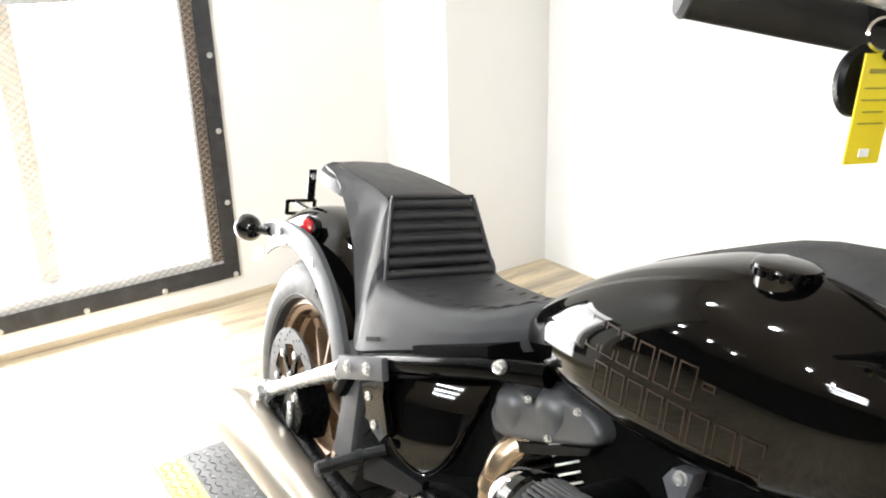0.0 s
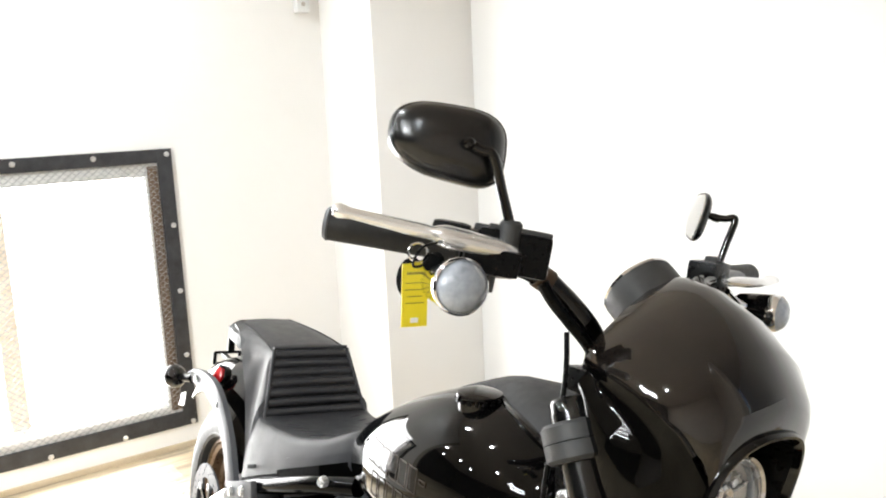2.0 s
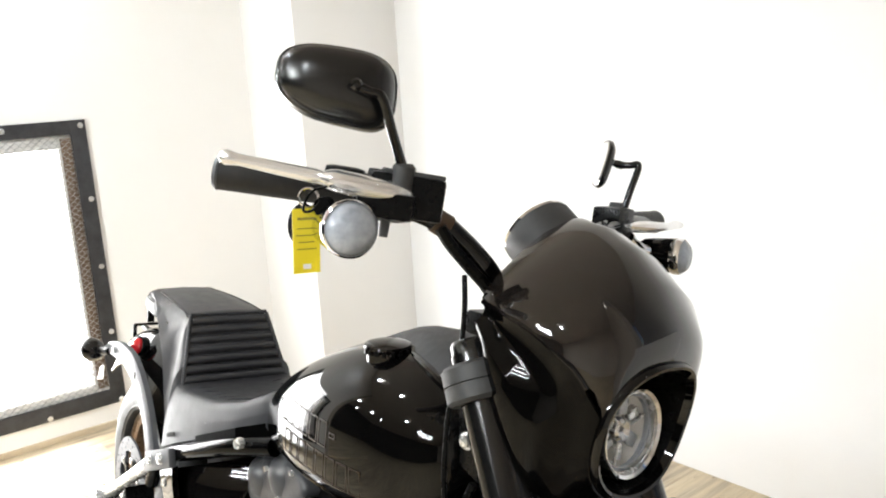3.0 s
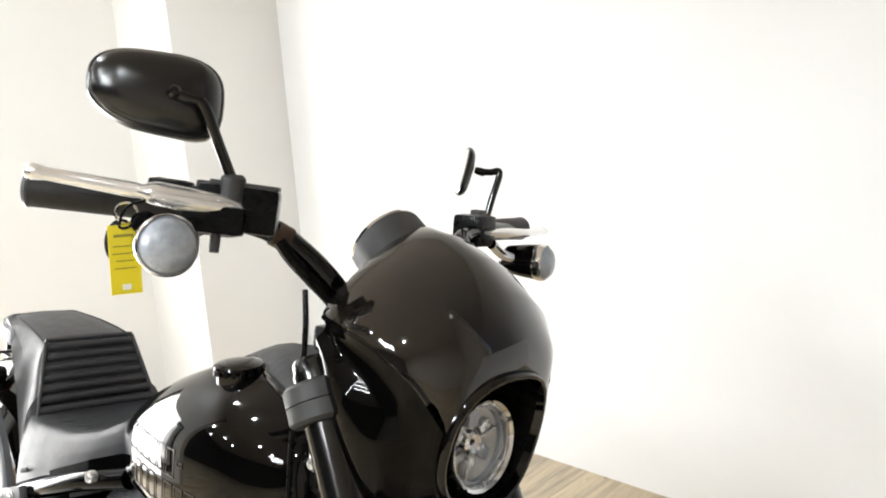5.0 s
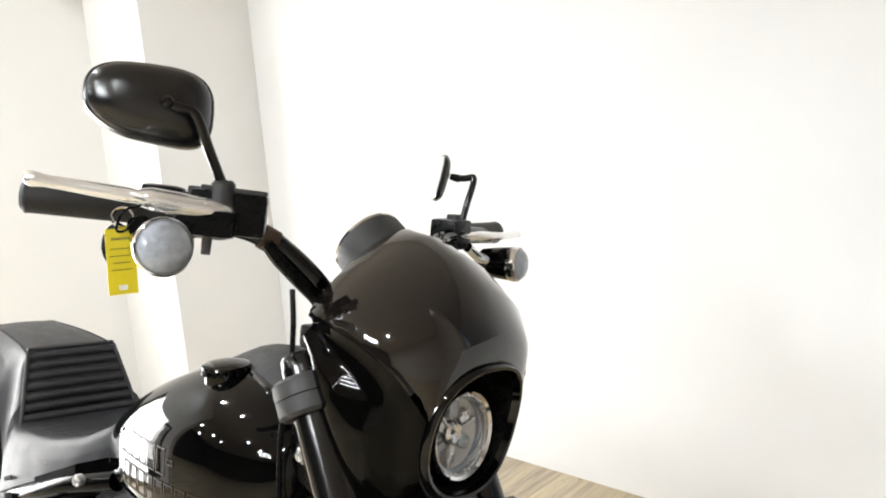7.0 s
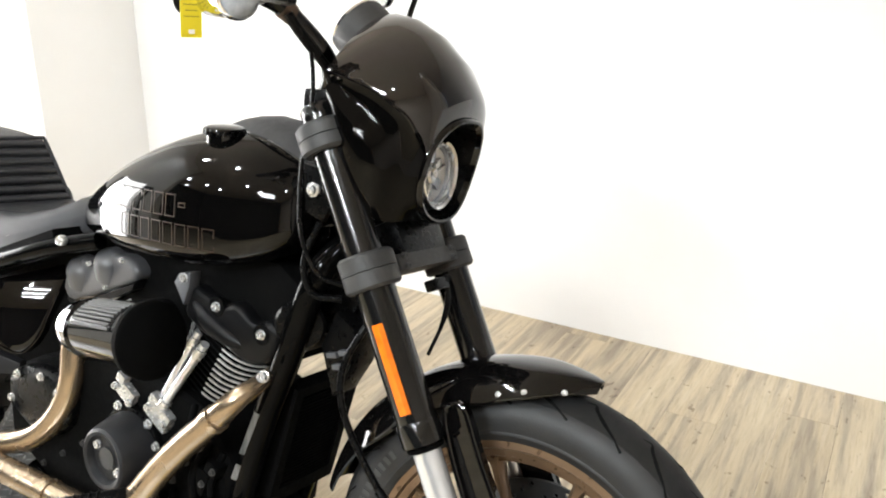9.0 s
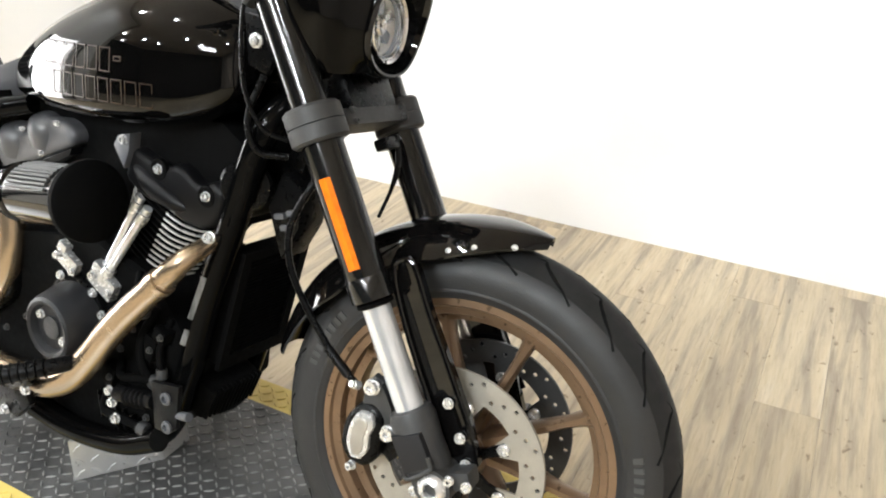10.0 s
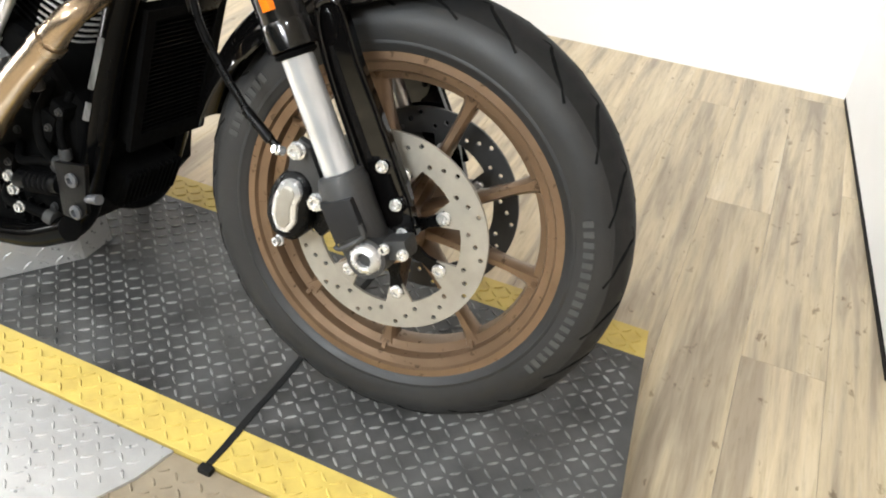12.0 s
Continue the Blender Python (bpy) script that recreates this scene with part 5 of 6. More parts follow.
def tank_at(x, i):
    """Smooth profile of the tank between its stations."""
    k = max(0, min(len(TX) - 2, int(np.searchsorted(TX, x)) - 1))
    v = [t[i] for t in TANK]
    def slope(j):
        a, b = max(0, j - 1), min(len(TX) - 1, j + 1)
        return (v[b] - v[a]) / (TX[b] - TX[a])
    h = TX[k + 1] - TX[k]
    u = min(1, max(0, (x - TX[k]) / h))
    return (2 * u ** 3 - 3 * u * u + 1) * v[k] + (u ** 3 - 2 * u * u + u) * h * slope(k) + (3 * u * u - 2 * u ** 3) * v[k + 1] + (u ** 3 - u * u) * h * slope(k + 1)


def tank_half(x, z):
    hw, z0, z1 = (tank_at(x, i) for i in (1, 2, 3))
    zc = z0 + (z1 - z0) * 0.42
    k = (z - zc) / (z1 - zc) if z > zc else (zc - z) / (zc - z0)
    e = 2.35 if z > zc else 6.0
    return hw * max(0, 1 - min(1, abs(k)) ** e) ** (1 / e)


def tank_ring(x, hw, z0, z1, n=44):
    zc = z0 + (z1 - z0) * 0.42
    pts = []
    for i in range(n):
        a = 2 * math.pi * i / n
        c, s = math.cos(a), math.sin(a)
        e = 2.35 if s > 0 else 6.0
        y = hw * math.copysign(abs(c) ** (2 / e), c)
        z = zc + (z1 - zc if s > 0 else zc - z0) * math.copysign(abs(s) ** (2 / e), s)
        pts.append(Vector((x, y, z)))
    return pts


bm = B()
xs = [-0.925 + 0.295 * (1 - math.cos(math.pi * k / 60)) for k in range(61)]
loft(bm, [tank_ring(x, *(tank_at(x, i) for i in (1, 2, 3)), 72) for x in xs])
tank = bp("fuel_tank", bm, "tank_paint", None, "gloss black teardrop fuel tank with bronze outlined graphics")
cap = bp("fuel_cap", lathe(B(), (-0.528, -0.080, 0.957), (0.0, -0.08, 1), [(0.029, -0.022), (0.029, 0.004), (0.0315, 0.006), (0.0325, 0.009), (0.0315, 0.012), (0.024, 0.0145), (0.011, 0.0155), (0, 0.016)], 40), "gloss", tank, "low black filler cap")
for i in range(18):
    a = 2 * math.pi * i / 18
    bm = box(B(), (-0.528 + 0.0305 * math.cos(a), -0.080 + 0.0305 * math.sin(a), 0.957 + 0.005 + 0.08 * 0.0305 * math.sin(a)), (0.006, 0.006, 0.007), 0.001, (0, 0, math.degrees(a)))
    bp("cap_notch", bm, "satin", cap)
# centre console
bm = B()
rings = []
for x, w, z in ((-0.868, 0.018, 0.820), (-0.82, 0.028, 0.860), (-0.75, 0.033, 0.902), (-0.68, 0.036, 0.934), (-0.61, 0.038, 0.963), (-0.57, 0.042, 0.978), (-0.53, 0.050, 0.988), (-0.48, 0.066, 0.994), (-0.42, 0.078, 0.988), (-0.375, 0.074, 0.970), (-0.340, 0.058, 0.945)):
    rings.append([Vector((x, w * b, z - 0.030 * abs(b) ** 2.2 - (0.02 if abs(b) == 1 else 0))) for b in (-1, -0.97, -0.8, -0.5, 0, 0.5, 0.8, 0.97, 1)])
loft(bm, rings, close=True)
console = bp("tank_console", bm, "console", tank, "matte black tank console")
bp("console_piping", tube(B(), [(x, -w * 1.02, z - 0.034) for x, w, z in ((-0.57, 0.038, 0.985), (-0.53, 0.050, 0.990), (-0.48, 0.066, 0.994), (-0.42, 0.078, 0.988), (-0.375, 0.074, 0.970), (-0.340, 0.058, 0.945))], 0.005, 8), "gloss", console)
# outlined graphics stand as plain blocks
def outline_block(x0, x1, z0, z1, lean=0.0):
    line = 0.0019
    for a0, a1, b0, b1 in ((x0, x1, z1 - line, z1), (x0, x1, z0, z0 + line), (x0, x0 + line, z0, z1), (x1 - line, x1, z0, z1)):
        bm = B()
        n = 6 if a1 - a0 > b1 - b0 else 2
        for k in range(n):
            xa, xb = a0 + (a1 - a0) * k / n, a0 + (a1 - a0) * (k + 1) / n
            vs = [bm.verts.new((x, -tank_half(x, z + lean * (x + 0.58)) - 0.0009, z + lean * (x + 0.58))) for x, z in ((xa, b0), (xb, b0), (xb, b1), (xa, b1))]
            bm.faces.new(vs)
        bmesh.ops.remove_doubles(bm, verts=bm.verts, dist=1e-5)
        bmesh.ops.solidify(bm, geom=list(bm.faces), thickness=0.0006)
        bp("graphic_line", bm, "logo", tank, smooth=False)


for i in range(6):
    outline_block(-0.715 + i * 0.0295, -0.715 + i * 0.0295 + 0.024, 0.826, 0.862, 0.06)
outline_block(-0.536, -0.520, 0.843, 0.851, 0.06)
for i in range(8):
    outline_block(-0.690 + i * 0.0295, -0.690 + i * 0.0295 + 0.024, 0.781, 0.817, 0.06)

# ---- seat ----
SEAT = [(-0.845, 0.050, 0.752, 0.812), (-0.90, 0.085, 0.722, 0.796), (-0.98, 0.116, 0.690, 0.757), (-1.07, 0.138, 0.654, 0.732), (-1.16, 0.150, 0.618, 0.720), (-1.225, 0.154, 0.590, 0.716), (-1.252, 0.152, 0.580, 0.722),
        (-1.274, 0.146, 0.575, 0.790), (-1.298, 0.136, 0.580, 0.840), (-1.312, 0.129, 0.62, 0.850), (-1.355, 0.124, 0.735, 0.854), (-1.41, 0.118, 0.792, 0.857), (-1.47, 0.112, 0.826, 0.858), (-1.54, 0.104, 0.840, 0.857), (-1.60, 0.092, 0.846, 0.854)]
bm = B()
rings = []
xs_ = []
for (x0, *_), (x1, *_) in zip(SEAT, SEAT[1:]):
    xs_ += [x0 + (x1 - x0) * k / 3 for k in range(3)]
xs_.append(SEAT[-1][0])
sx = [-s[0] for s in SEAT]
for x in xs_:
    hw, z0, z1 = (float(np.interp(-x, sx, [s[i] for s in SEAT])) for i in (1, 2, 3))
    ring = []
    top = hw * (0.70 if x < -1.26 else 0.86)
    soft = 0.024
    tall = z1 - z0
    zs = [(-0.94, z0), (-1.0, z0 + 0.010), (-1.0, z0 + tall * 0.5), (-1.0, z1 - soft * 1.6), (-0.985, z1 - soft * 0.7), (-0.95, z1 - soft * 0.2), (-0.88, z1), (-0.5, z1 + 0.003)]
    zs = zs + [(0, z1 + 0.004)] + [(-y, z) for y, z in reversed(zs)]
    for yy, zz in zs:
        k = max(0, min(1, ((zz - z0) / max(tall, 1e-3) - 0.15) / 0.85))
        w = hw + (top - hw) * k
        dip = -0.004 * (1 - abs(yy)) if (-1.235 < x < -0.95 and abs(yy) < 0.6) else 0
        ring.append(Vector((x, w * yy, zz + dip)))
    rings.append(ring)
loft(bm, rings)
seat = bp("seat", bm, "vinyl", None, "black vinyl step-up seat with a ribbed backrest")
for sgn in (-1, 1):
    bp("seam", tube(B(), [(x, sgn * 0.70 * float(np.interp(-x, sx, [s[1] for s in SEAT])) * 0.95, float(np.interp(-x, sx, [s[3] for s in SEAT])) - 0.002) for x in (-1.31, -1.37, -1.44, -1.51, -1.555)], 0.0022, 6, 3), "stitch", seat)
# ribs of the backrest
for i in range(7):
    k0, k1 = i / 7, (i + 1) / 7
    def at_(k, off=0.0):
        return Vector((-1.246 - 0.058 * k, 0, 0.716 + 0.132 * k)) + Vector((0.94, 0, 0.33)) * off
    w0, w1 = 0.114 - 0.034 * k0, 0.114 - 0.034 * k1
    bm = B()
    rings = []
    for s in np.linspace(-1, 1, 9):
        e = 1 - abs(s) ** 8 * 0.5
        ring = []
        for q in np.linspace(0, 1, 8):
            k = k0 + (k1 - k0) * q
            w = w0 + (w1 - w0) * q
            ring.append(at_(k, (0.000 + 0.015 * math.sin(math.pi * q) ** 0.55) * e) + Vector((0, w * s, 0)))
        ring += [at_(k1, -0.02) + Vector((0, w1 * s, 0)), at_(k0, -0.02) + Vector((0, w0 * s, 0))]
        rings.append(ring)
    loft(bm, rings)
    bp("rib", bm, "vinyl", seat)
for sgn in (-1, 1):
    bp("piping", tube(B(), [at_(0, 0.004) + Vector((0, sgn * 0.116, 0)), at_(0.5, 0.006) + Vector((0, sgn * 0.101, 0)), at_(1.0, 0.006) + Vector((0, sgn * 0.086, 0))], 0.004, 8), "vinyl", seat)
bp("piping", tube(B(), [at_(1.02, 0.005) + Vector((0, y, 0)) for y in (-0.086, 0, 0.086)], 0.004, 8), "vinyl", seat)
for i in range(9):
    x = -1.205 + i * 0.036
    for sgn in (-1, 1):
        z = float(np.interp(-x, [-s[0] for s in SEAT], [s[3] for s in SEAT]))
        w = float(np.interp(-x, [-s[0] for s in SEAT], [s[1] for s in SEAT])) * 0.88
        bp("pleat", tube(B(), [(x, sgn * w * 0.50, z - 0.001), (x - 0.010, sgn * w * 0.68, z - 0.002), (x - 0.022, sgn * w * 0.86, z - 0.012)], 0.0026, 6, 3), "stitch", seat)
bp("seat_badge", box(B(), (-1.20, -0.1515, 0.632), (0.048, 0.002, 0.008), 0.0005, (0, -21, 0)), "stitch", seat, "small embossed maker's strip")

# ---- rear end ----
bm = B()
rings = []
for i in range(25):
    a = radians(40 + 86 * i / 24)
    ring = []
    for j in range(13):
        b = -1 + 2 * j / 12
        r = 0.405 - 0.085 * abs(b) ** 2.6
        ring.append(CR + Vector((r * math.cos(a), 0.112 * math.copysign(abs(b) ** 0.85, b), r * math.sin(a))))
    rings.append(ring)
inner = [[CR + Vector(((p - CR).x * 0.988, (p - CR).y * 0.97, (p - CR).z * 0.988)) for p in ring] for ring in rings]
loft(bm, [r + list(reversed(q)) for r, q in zip(rings, inner)])
rear_fender = bp("rear_fender", bm, "gloss", None, "gloss black rear fender")
for sgn in (-1, 1):
    line = curve_points([(-1.765, 0.135 * sgn, 0.672), (-1.70, 0.138 * sgn, 0.690), (-1.60, 0.140 * sgn, 0.700), (-1.50, 0.142 * sgn, 0.690), (-1.42, 0.145 * sgn, 0.655), (-1.36, 0.148 * sgn, 0.610), (-1.315, 0.152 * sgn, 0.555), (-1.295, 0.152 * sgn, 0.50)], 5)
    bm = B()
    rings = []
    for i, p in enumerate(line):
        d = (line[min(i + 1, len(line) - 1)] - line[max(i - 1, 0)]).normalized()
        n = Vector((-d.z, 0, d.x))
        k = i / (len(line) - 1)
        w = 0.012 + 0.016 * min(1, k * 2.5)
        o = Vector((0, sgn, 0))
        rings.append([p - n * w - o * 0.008, p - n * w + o * 0.004, p - n * w * 0.7 + o * 0.008, p + n * w * 0.7 + o * 0.008, p + n * w + o * 0.004, p + n * w - o * 0.008])
    loft(bm, rings)
    st = bp("fender_strut", bm, "strut", None, "grey satin fender strut")
    for x, z in ((-1.47, 0.682), (-1.65, 0.697)):
        bp("strut_bolt", hexbolt((x, 0.150 * sgn, z), (0, sgn, 0), 0.008, 0.005), "silver", st)
    sg = bp("rear_turn_signal", lathe(B(), (-1.80, 0.165 * sgn, 0.664), (-1, 0, 0), [(0.0, -0.034), (0.015, -0.031), (0.026, -0.018), (0.030, 0), (0.030, 0.012), (0.022, 0.022), (0, 0.025)], 28), "gloss", None, "round dark rear turn signal")
    bp("signal_stem", rod(B(), (-1.785, 0.16 * sgn, 0.666), (-1.72, 0.142 * sgn, 0.678), 0.009, 0.011), "satin", sg)
    red = bp("red_marker", lathe(B(), (-1.612, 0.100 * sgn, 0.712), (0.25, sgn, 0.30), [(0.026, -0.012), (0.026, 0.006), (0.022, 0.008), (0.022, 0.002)], 24), "satin", None, "red marker lamp")
    bp("red_lens", lathe(B(), (-1.612, 0.100 * sgn, 0.712), (0.25, sgn, 0.30), [(0.021, 0.0), (0.020, 0.012), (0.012, 0.018), (0, 0.019)], 24), "red", red)
plate = bp("plate_bracket", slab(B(), [(-0.03, 0.73), (-0.012, 0.73), (-0.012, 0.80), (-0.03, 0.80)], "x", -1.80, -1.794, 0.001), "satin", None, "black plate bracket")
bp("bracket_bolt", hexbolt((-1.793, -0.021, 0.785), (1, 0, 0), 0.006), "silver", plate)
bm = B()
for z in (0.662, 0.694):
    box(bm, (-1.93, 0.012, z), (0.004, 0.075, 0.008), 0.001)
for y in (-0.024, 0.048):
    box(bm, (-1.93, y, 0.678), (0.004, 0.010, 0.036), 0.001)
box(bm, (-1.86, 0.0, 0.690), (0.14, 0.012, 0.006), 0.001)
bp("plate_frame", bm, "satin", plate)
bp("tail_card", slab(B(), [(-1.80, 0.585), (-1.775, 0.625), (-1.735, 0.640), (-1.745, 0.60)], "y", -0.152, -0.150), "white_plastic", None, "small white paper slip")

# swing arm and rear brake
arm = bp("swing_arm", tube(B(), [(-1.645, -0.160, 0.338), (-1.59, -0.165, 0.362), (-1.50, -0.165, 0.415), (-1.38, -0.165, 0.485), (-1.27, -0.165, 0.548)], 0.016, 16, 4, radii=[0.020, 0.018, 0.014, 0.015, 0.018]), "silver", None, "satin silver swing arm")
bp("axle_nut", lathe(B(), (-1.615, -0.165, 0.345), (0, -1, 0), [(0.026, -0.01), (0.026, 0.012), (0.018, 0.014), (0.018, 0.028), (0.010, 0.030), (0, 0.030)], 20), "silver", arm)
bp("lower_arm", tube(B(), [(-1.615, -0.15, 0.33), (-1.45, -0.15, 0.305), (-1.25, -0.15, 0.30), (-1.10, -0.14, 0.31)], 0.022, 14, 4), "satin", arm)
cal = bp("rear_caliper", slab(B(), [(-1.545, 0.33), (-1.52, 0.40), (-1.47, 0.42), (-1.43, 0.38), (-1.45, 0.31), (-1.50, 0.29)], "y", -0.165, -0.10, 0.008), "satin", None, "black rear brake caliper")
bp("rear_badge", slab(B(), [(-1.497, 0.335), (-1.497, 0.38), (-1.478, 0.385), (-1.473, 0.345), (-1.482, 0.325)], "y", -0.171, -0.164, 0.003), "silver", cal)
bp("caliper_bolt", hexbolt((-1.465, -0.166, 0.40), (0, -1, 0), 0.008), "silver", cal)
rail = bp("frame_rail", tube(B(), [(-1.29, -0.155, 0.50), (-1.24, -0.158, 0.565), (-1.15, -0.158, 0.610), (-1.0, -0.152, 0.668), (-0.90, -0.138, 0.706), (-0.80, -0.11, 0.735)], 0.0165, 20), "frame_paint", None, "black steel frame rail")
bp("rail_plate", slab(B(), [(-1.262, 0.536), (-1.252, 0.585), (-1.105, 0.640), (-1.095, 0.605)], "y", -0.186, -0.172, 0.004), "strut", rail, "grey bracket plate")
for x, z in ((-1.212, 0.580), (-1.146, 0.605)):
    bp("rail_bolt", hexbolt((x, -0.186, z), (0, -1, 0), 0.009, 0.006), "silver", rail)
bp("frame_post", slab(B(), [(-1.315, 0.36), (-1.29, 0.52), (-1.235, 0.54), (-1.245, 0.36)], "y", -0.150, -0.130, 0.005), "strut", rail)
# added slab that hides lit floor between seat and rail, near-black as shade
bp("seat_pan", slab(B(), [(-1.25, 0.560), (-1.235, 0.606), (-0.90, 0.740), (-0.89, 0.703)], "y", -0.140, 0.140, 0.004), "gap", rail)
bp("seat_bolt", lathe(B(), (-0.856, -0.150, 0.728), (0.3, -1, 0.1), [(0.0098, -0.006), (0.0098, 0.002), (0.008, 0.005), (0.0055, 0.004), (0.004, 0.006), (0, 0.006)], 20), "silver", rail, "bright domed bolt")
bp("frame_rail", tube(B(), [(-1.29, 0.155, 0.50), (-1.15, 0.158, 0.605), (-0.90, 0.135, 0.70)], 0.019, 12), "frame_paint", None, "black steel frame rail")
# added near-black block: shade inside the rear frame, put in as a solid
bp("tail_core", slab(B(), [(-1.30, 0.36), (-1.28, 0.56), (-0.90, 0.72), (-0.86, 0.50), (-0.95, 0.34)], "y", -0.045, 0.13, 0.01), "gap", None, "near-black fill standing in for the shade inside the frame")
# oil box cover: a shell that wraps forward and leans in at the top
def cover_y(x, z):
    d, h = x + 1.15, max(z - 0.5, -0.05)
    return -0.172 + 0.10 * d + 3.0 * d * d + 0.1 * h + (2.3 * h * h if h > 0 else 0)


COVER_LOW = ([-1.165, -1.113, -1.093, -1.077, -1.061, -1.043, -1.031, -1.017, -1.008, -1.003, -1.0], [0.500, 0.500, 0.486, 0.473, 0.463, 0.456, 0.460, 0.479, 0.506, 0.546, 0.585])
bm = B()
cols, foot = [], []
for i in range(34):
    x = -1.165 + 0.165 * math.sin(math.pi / 2 * i / 33)
    lo, hi = float(np.interp(x, *COVER_LOW)), 0.600 + 0.40 * (x + 1.10)
    cols.append([Vector((x, cover_y(x, z) + 0.008 * max(0, 1 - (z - lo) / 0.012) ** 2, z)) for z in np.linspace(lo, hi, 18)])
    foot.append(cols[-1][0] + Vector((0, -0.004, 0.002)))
cols.append([p + Vector((0.004, 0.030, 0)) for p in cols[-1]])
loft(bm, [c + [p + Vector((0, 0.010, 0)) for p in reversed(c)] for c in cols])
oil = bp("side_cover", bm, "gloss", None, "gloss black oil tank cover")
bp("cover_rim", tube(B(), foot[8::2], 0.0022, 8, 2), "gloss", oil, "rolled lower rim")
bp("cover_bracket", slab(B(), [(-1.180, 0.570), (-1.135, 0.590), (-1.098, 0.606), (-1.106, 0.575), (-1.072, 0.524), (-1.098, 0.496), (-1.135, 0.506), (-1.161, 0.550)], "y", -0.178, -0.166, 0.004), "gloss", oil, "gloss black bracket strip")
for x, z in ((-1.146, 0.556), (-1.118, 0.518)):
    bp("cover_bolt", hexbolt((x, -0.175, z), (0, -1, 0), 0.008), "silver", oil)

bm = B()
rings = []
for k in np.linspace(0, 1, 9):
    p = Vector((-1.134, -0.182, 0.478)).lerp(Vector((-1.052, -0.112, 0.436)), k)
    tall = 0.062 - 0.034 * k
    rings.append([p + Vector((0.004, -0.006, -0.002)), p, p + Vector((0, 0.010, 0)), p + Vector((0, 0.010, -tall)), p + Vector((0.010, -0.002, -tall)), p + Vector((0.007, -0.006, -0.010))])
loft(bm, rings)
bp("lower_bracket", bm, "drum", oil, "dark grey cast bracket")

peg = bp("passenger_peg", tube(B(), [(-1.085, -0.170, 0.489), (-1.110, -0.213, 0.468), (-1.137, -0.260, 0.444)], 0.010, 16, 4, radii=[0.0095, 0.0105, 0.0115]), "cover", None, "black passenger peg standing out")
bp("peg_end", lathe(B(), (-1.138, -0.262, 0.443), (-0.47, -0.83, -0.28), [(0.0115, -0.004), (0.0115, 0.002), (0.008, 0.004), (0.006, 0.002), (0, 0.002)], 20), "strut", peg, "dull end bolt")
for k in (0.35, 0.8):
    p = Vector((-1.085, -0.170, 0.489)).lerp(Vector((-1.137, -0.260, 0.444)), k)
    bp("peg_band", rod(B(), p, p + Vector((-0.0047, -0.0083, -0.0028)), 0.0125, None, 16), "cover", peg)

# muffler and pipes
muf = bp("muffler", tube(B(), [(-1.70, -0.215, 0.262), (-1.60, -0.215, 0.280), (-1.40, -0.212, 0.285), (-1.20, -0.205, 0.275), (-1.05, -0.20, 0.262)], 0.05, 32, 6, radii=[0.056, 0.058, 0.056, 0.050, 0.040, 0.030]), "muffler", None, "satin bronze-silver muffler")
bp("muffler_mouth", lathe(B(), (-1.703, -0.215, 0.2615), (-0.98, 0, -0.17), [(0.050, 0.001), (0.044, 0.002), (0.040, -0.03), (0, -0.03)], 28), "gap", muf)
front_pipe = bp("front_exhaust_pipe", tube(B(), [(-0.388, -0.060, 0.608), (-0.386, -0.112, 0.592), (-0.398, -0.149, 0.571), (-0.435, -0.159, 0.528), (-0.492, -0.164, 0.468), (-0.545, -0.165, 0.408), (-0.596, -0.168, 0.342), (-0.645, -0.172, 0.292), (-0.720, -0.175, 0.262), (-0.86, -0.18, 0.255), (-1.06, -0.20, 0.260)], 0.0265, 24, 8, radii=[0.012, 0.0145, 0.0185, 0.0215, 0.0235, 0.024, 0.0245, 0.0245, 0.0245, 0.0245]), "exhaust", None, "satin bronze front exhaust pipe")
rear_pipe = bp("rear_exhaust_pipe", tube(B(), [(-0.850, -0.06, 0.615), (-0.872, -0.098, 0.580), (-0.874, -0.110, 0.525), (-0.872, -0.116, 0.450), (-0.897, -0.125, 0.378), (-0.955, -0.142, 0.314), (-1.03, -0.165, 0.285), (-1.10, -0.19, 0.280)], 0.0235, 24, 8), "exhaust", None, "satin bronze rear exhaust pipe")
for pts, par in ((((-0.428, -0.158, 0.535), (-0.442, -0.160, 0.521)), front_pipe), (((-0.874, -0.107, 0.545), (-0.874, -0.111, 0.527)), rear_pipe), (((-0.83, -0.179, 0.256), (-0.845, -0.1795, 0.2555)), front_pipe)):
    bp("pipe_joint", rod(B(), *pts, 0.0232 if par is front_pipe and pts[0][0] > -0.6 else 0.0265, None, 24), "exhaust", par)
bp("pipe_bolt", hexbolt((-0.357, -0.135, 0.617), (0.2, -1, 0.2), 0.0078, 0.009), "silver", front_pipe)

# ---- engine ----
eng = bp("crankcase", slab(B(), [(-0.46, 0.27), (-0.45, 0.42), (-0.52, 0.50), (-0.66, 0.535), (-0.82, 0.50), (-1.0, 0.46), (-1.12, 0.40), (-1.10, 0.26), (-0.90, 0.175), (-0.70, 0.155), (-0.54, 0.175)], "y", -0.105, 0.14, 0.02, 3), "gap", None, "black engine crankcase")


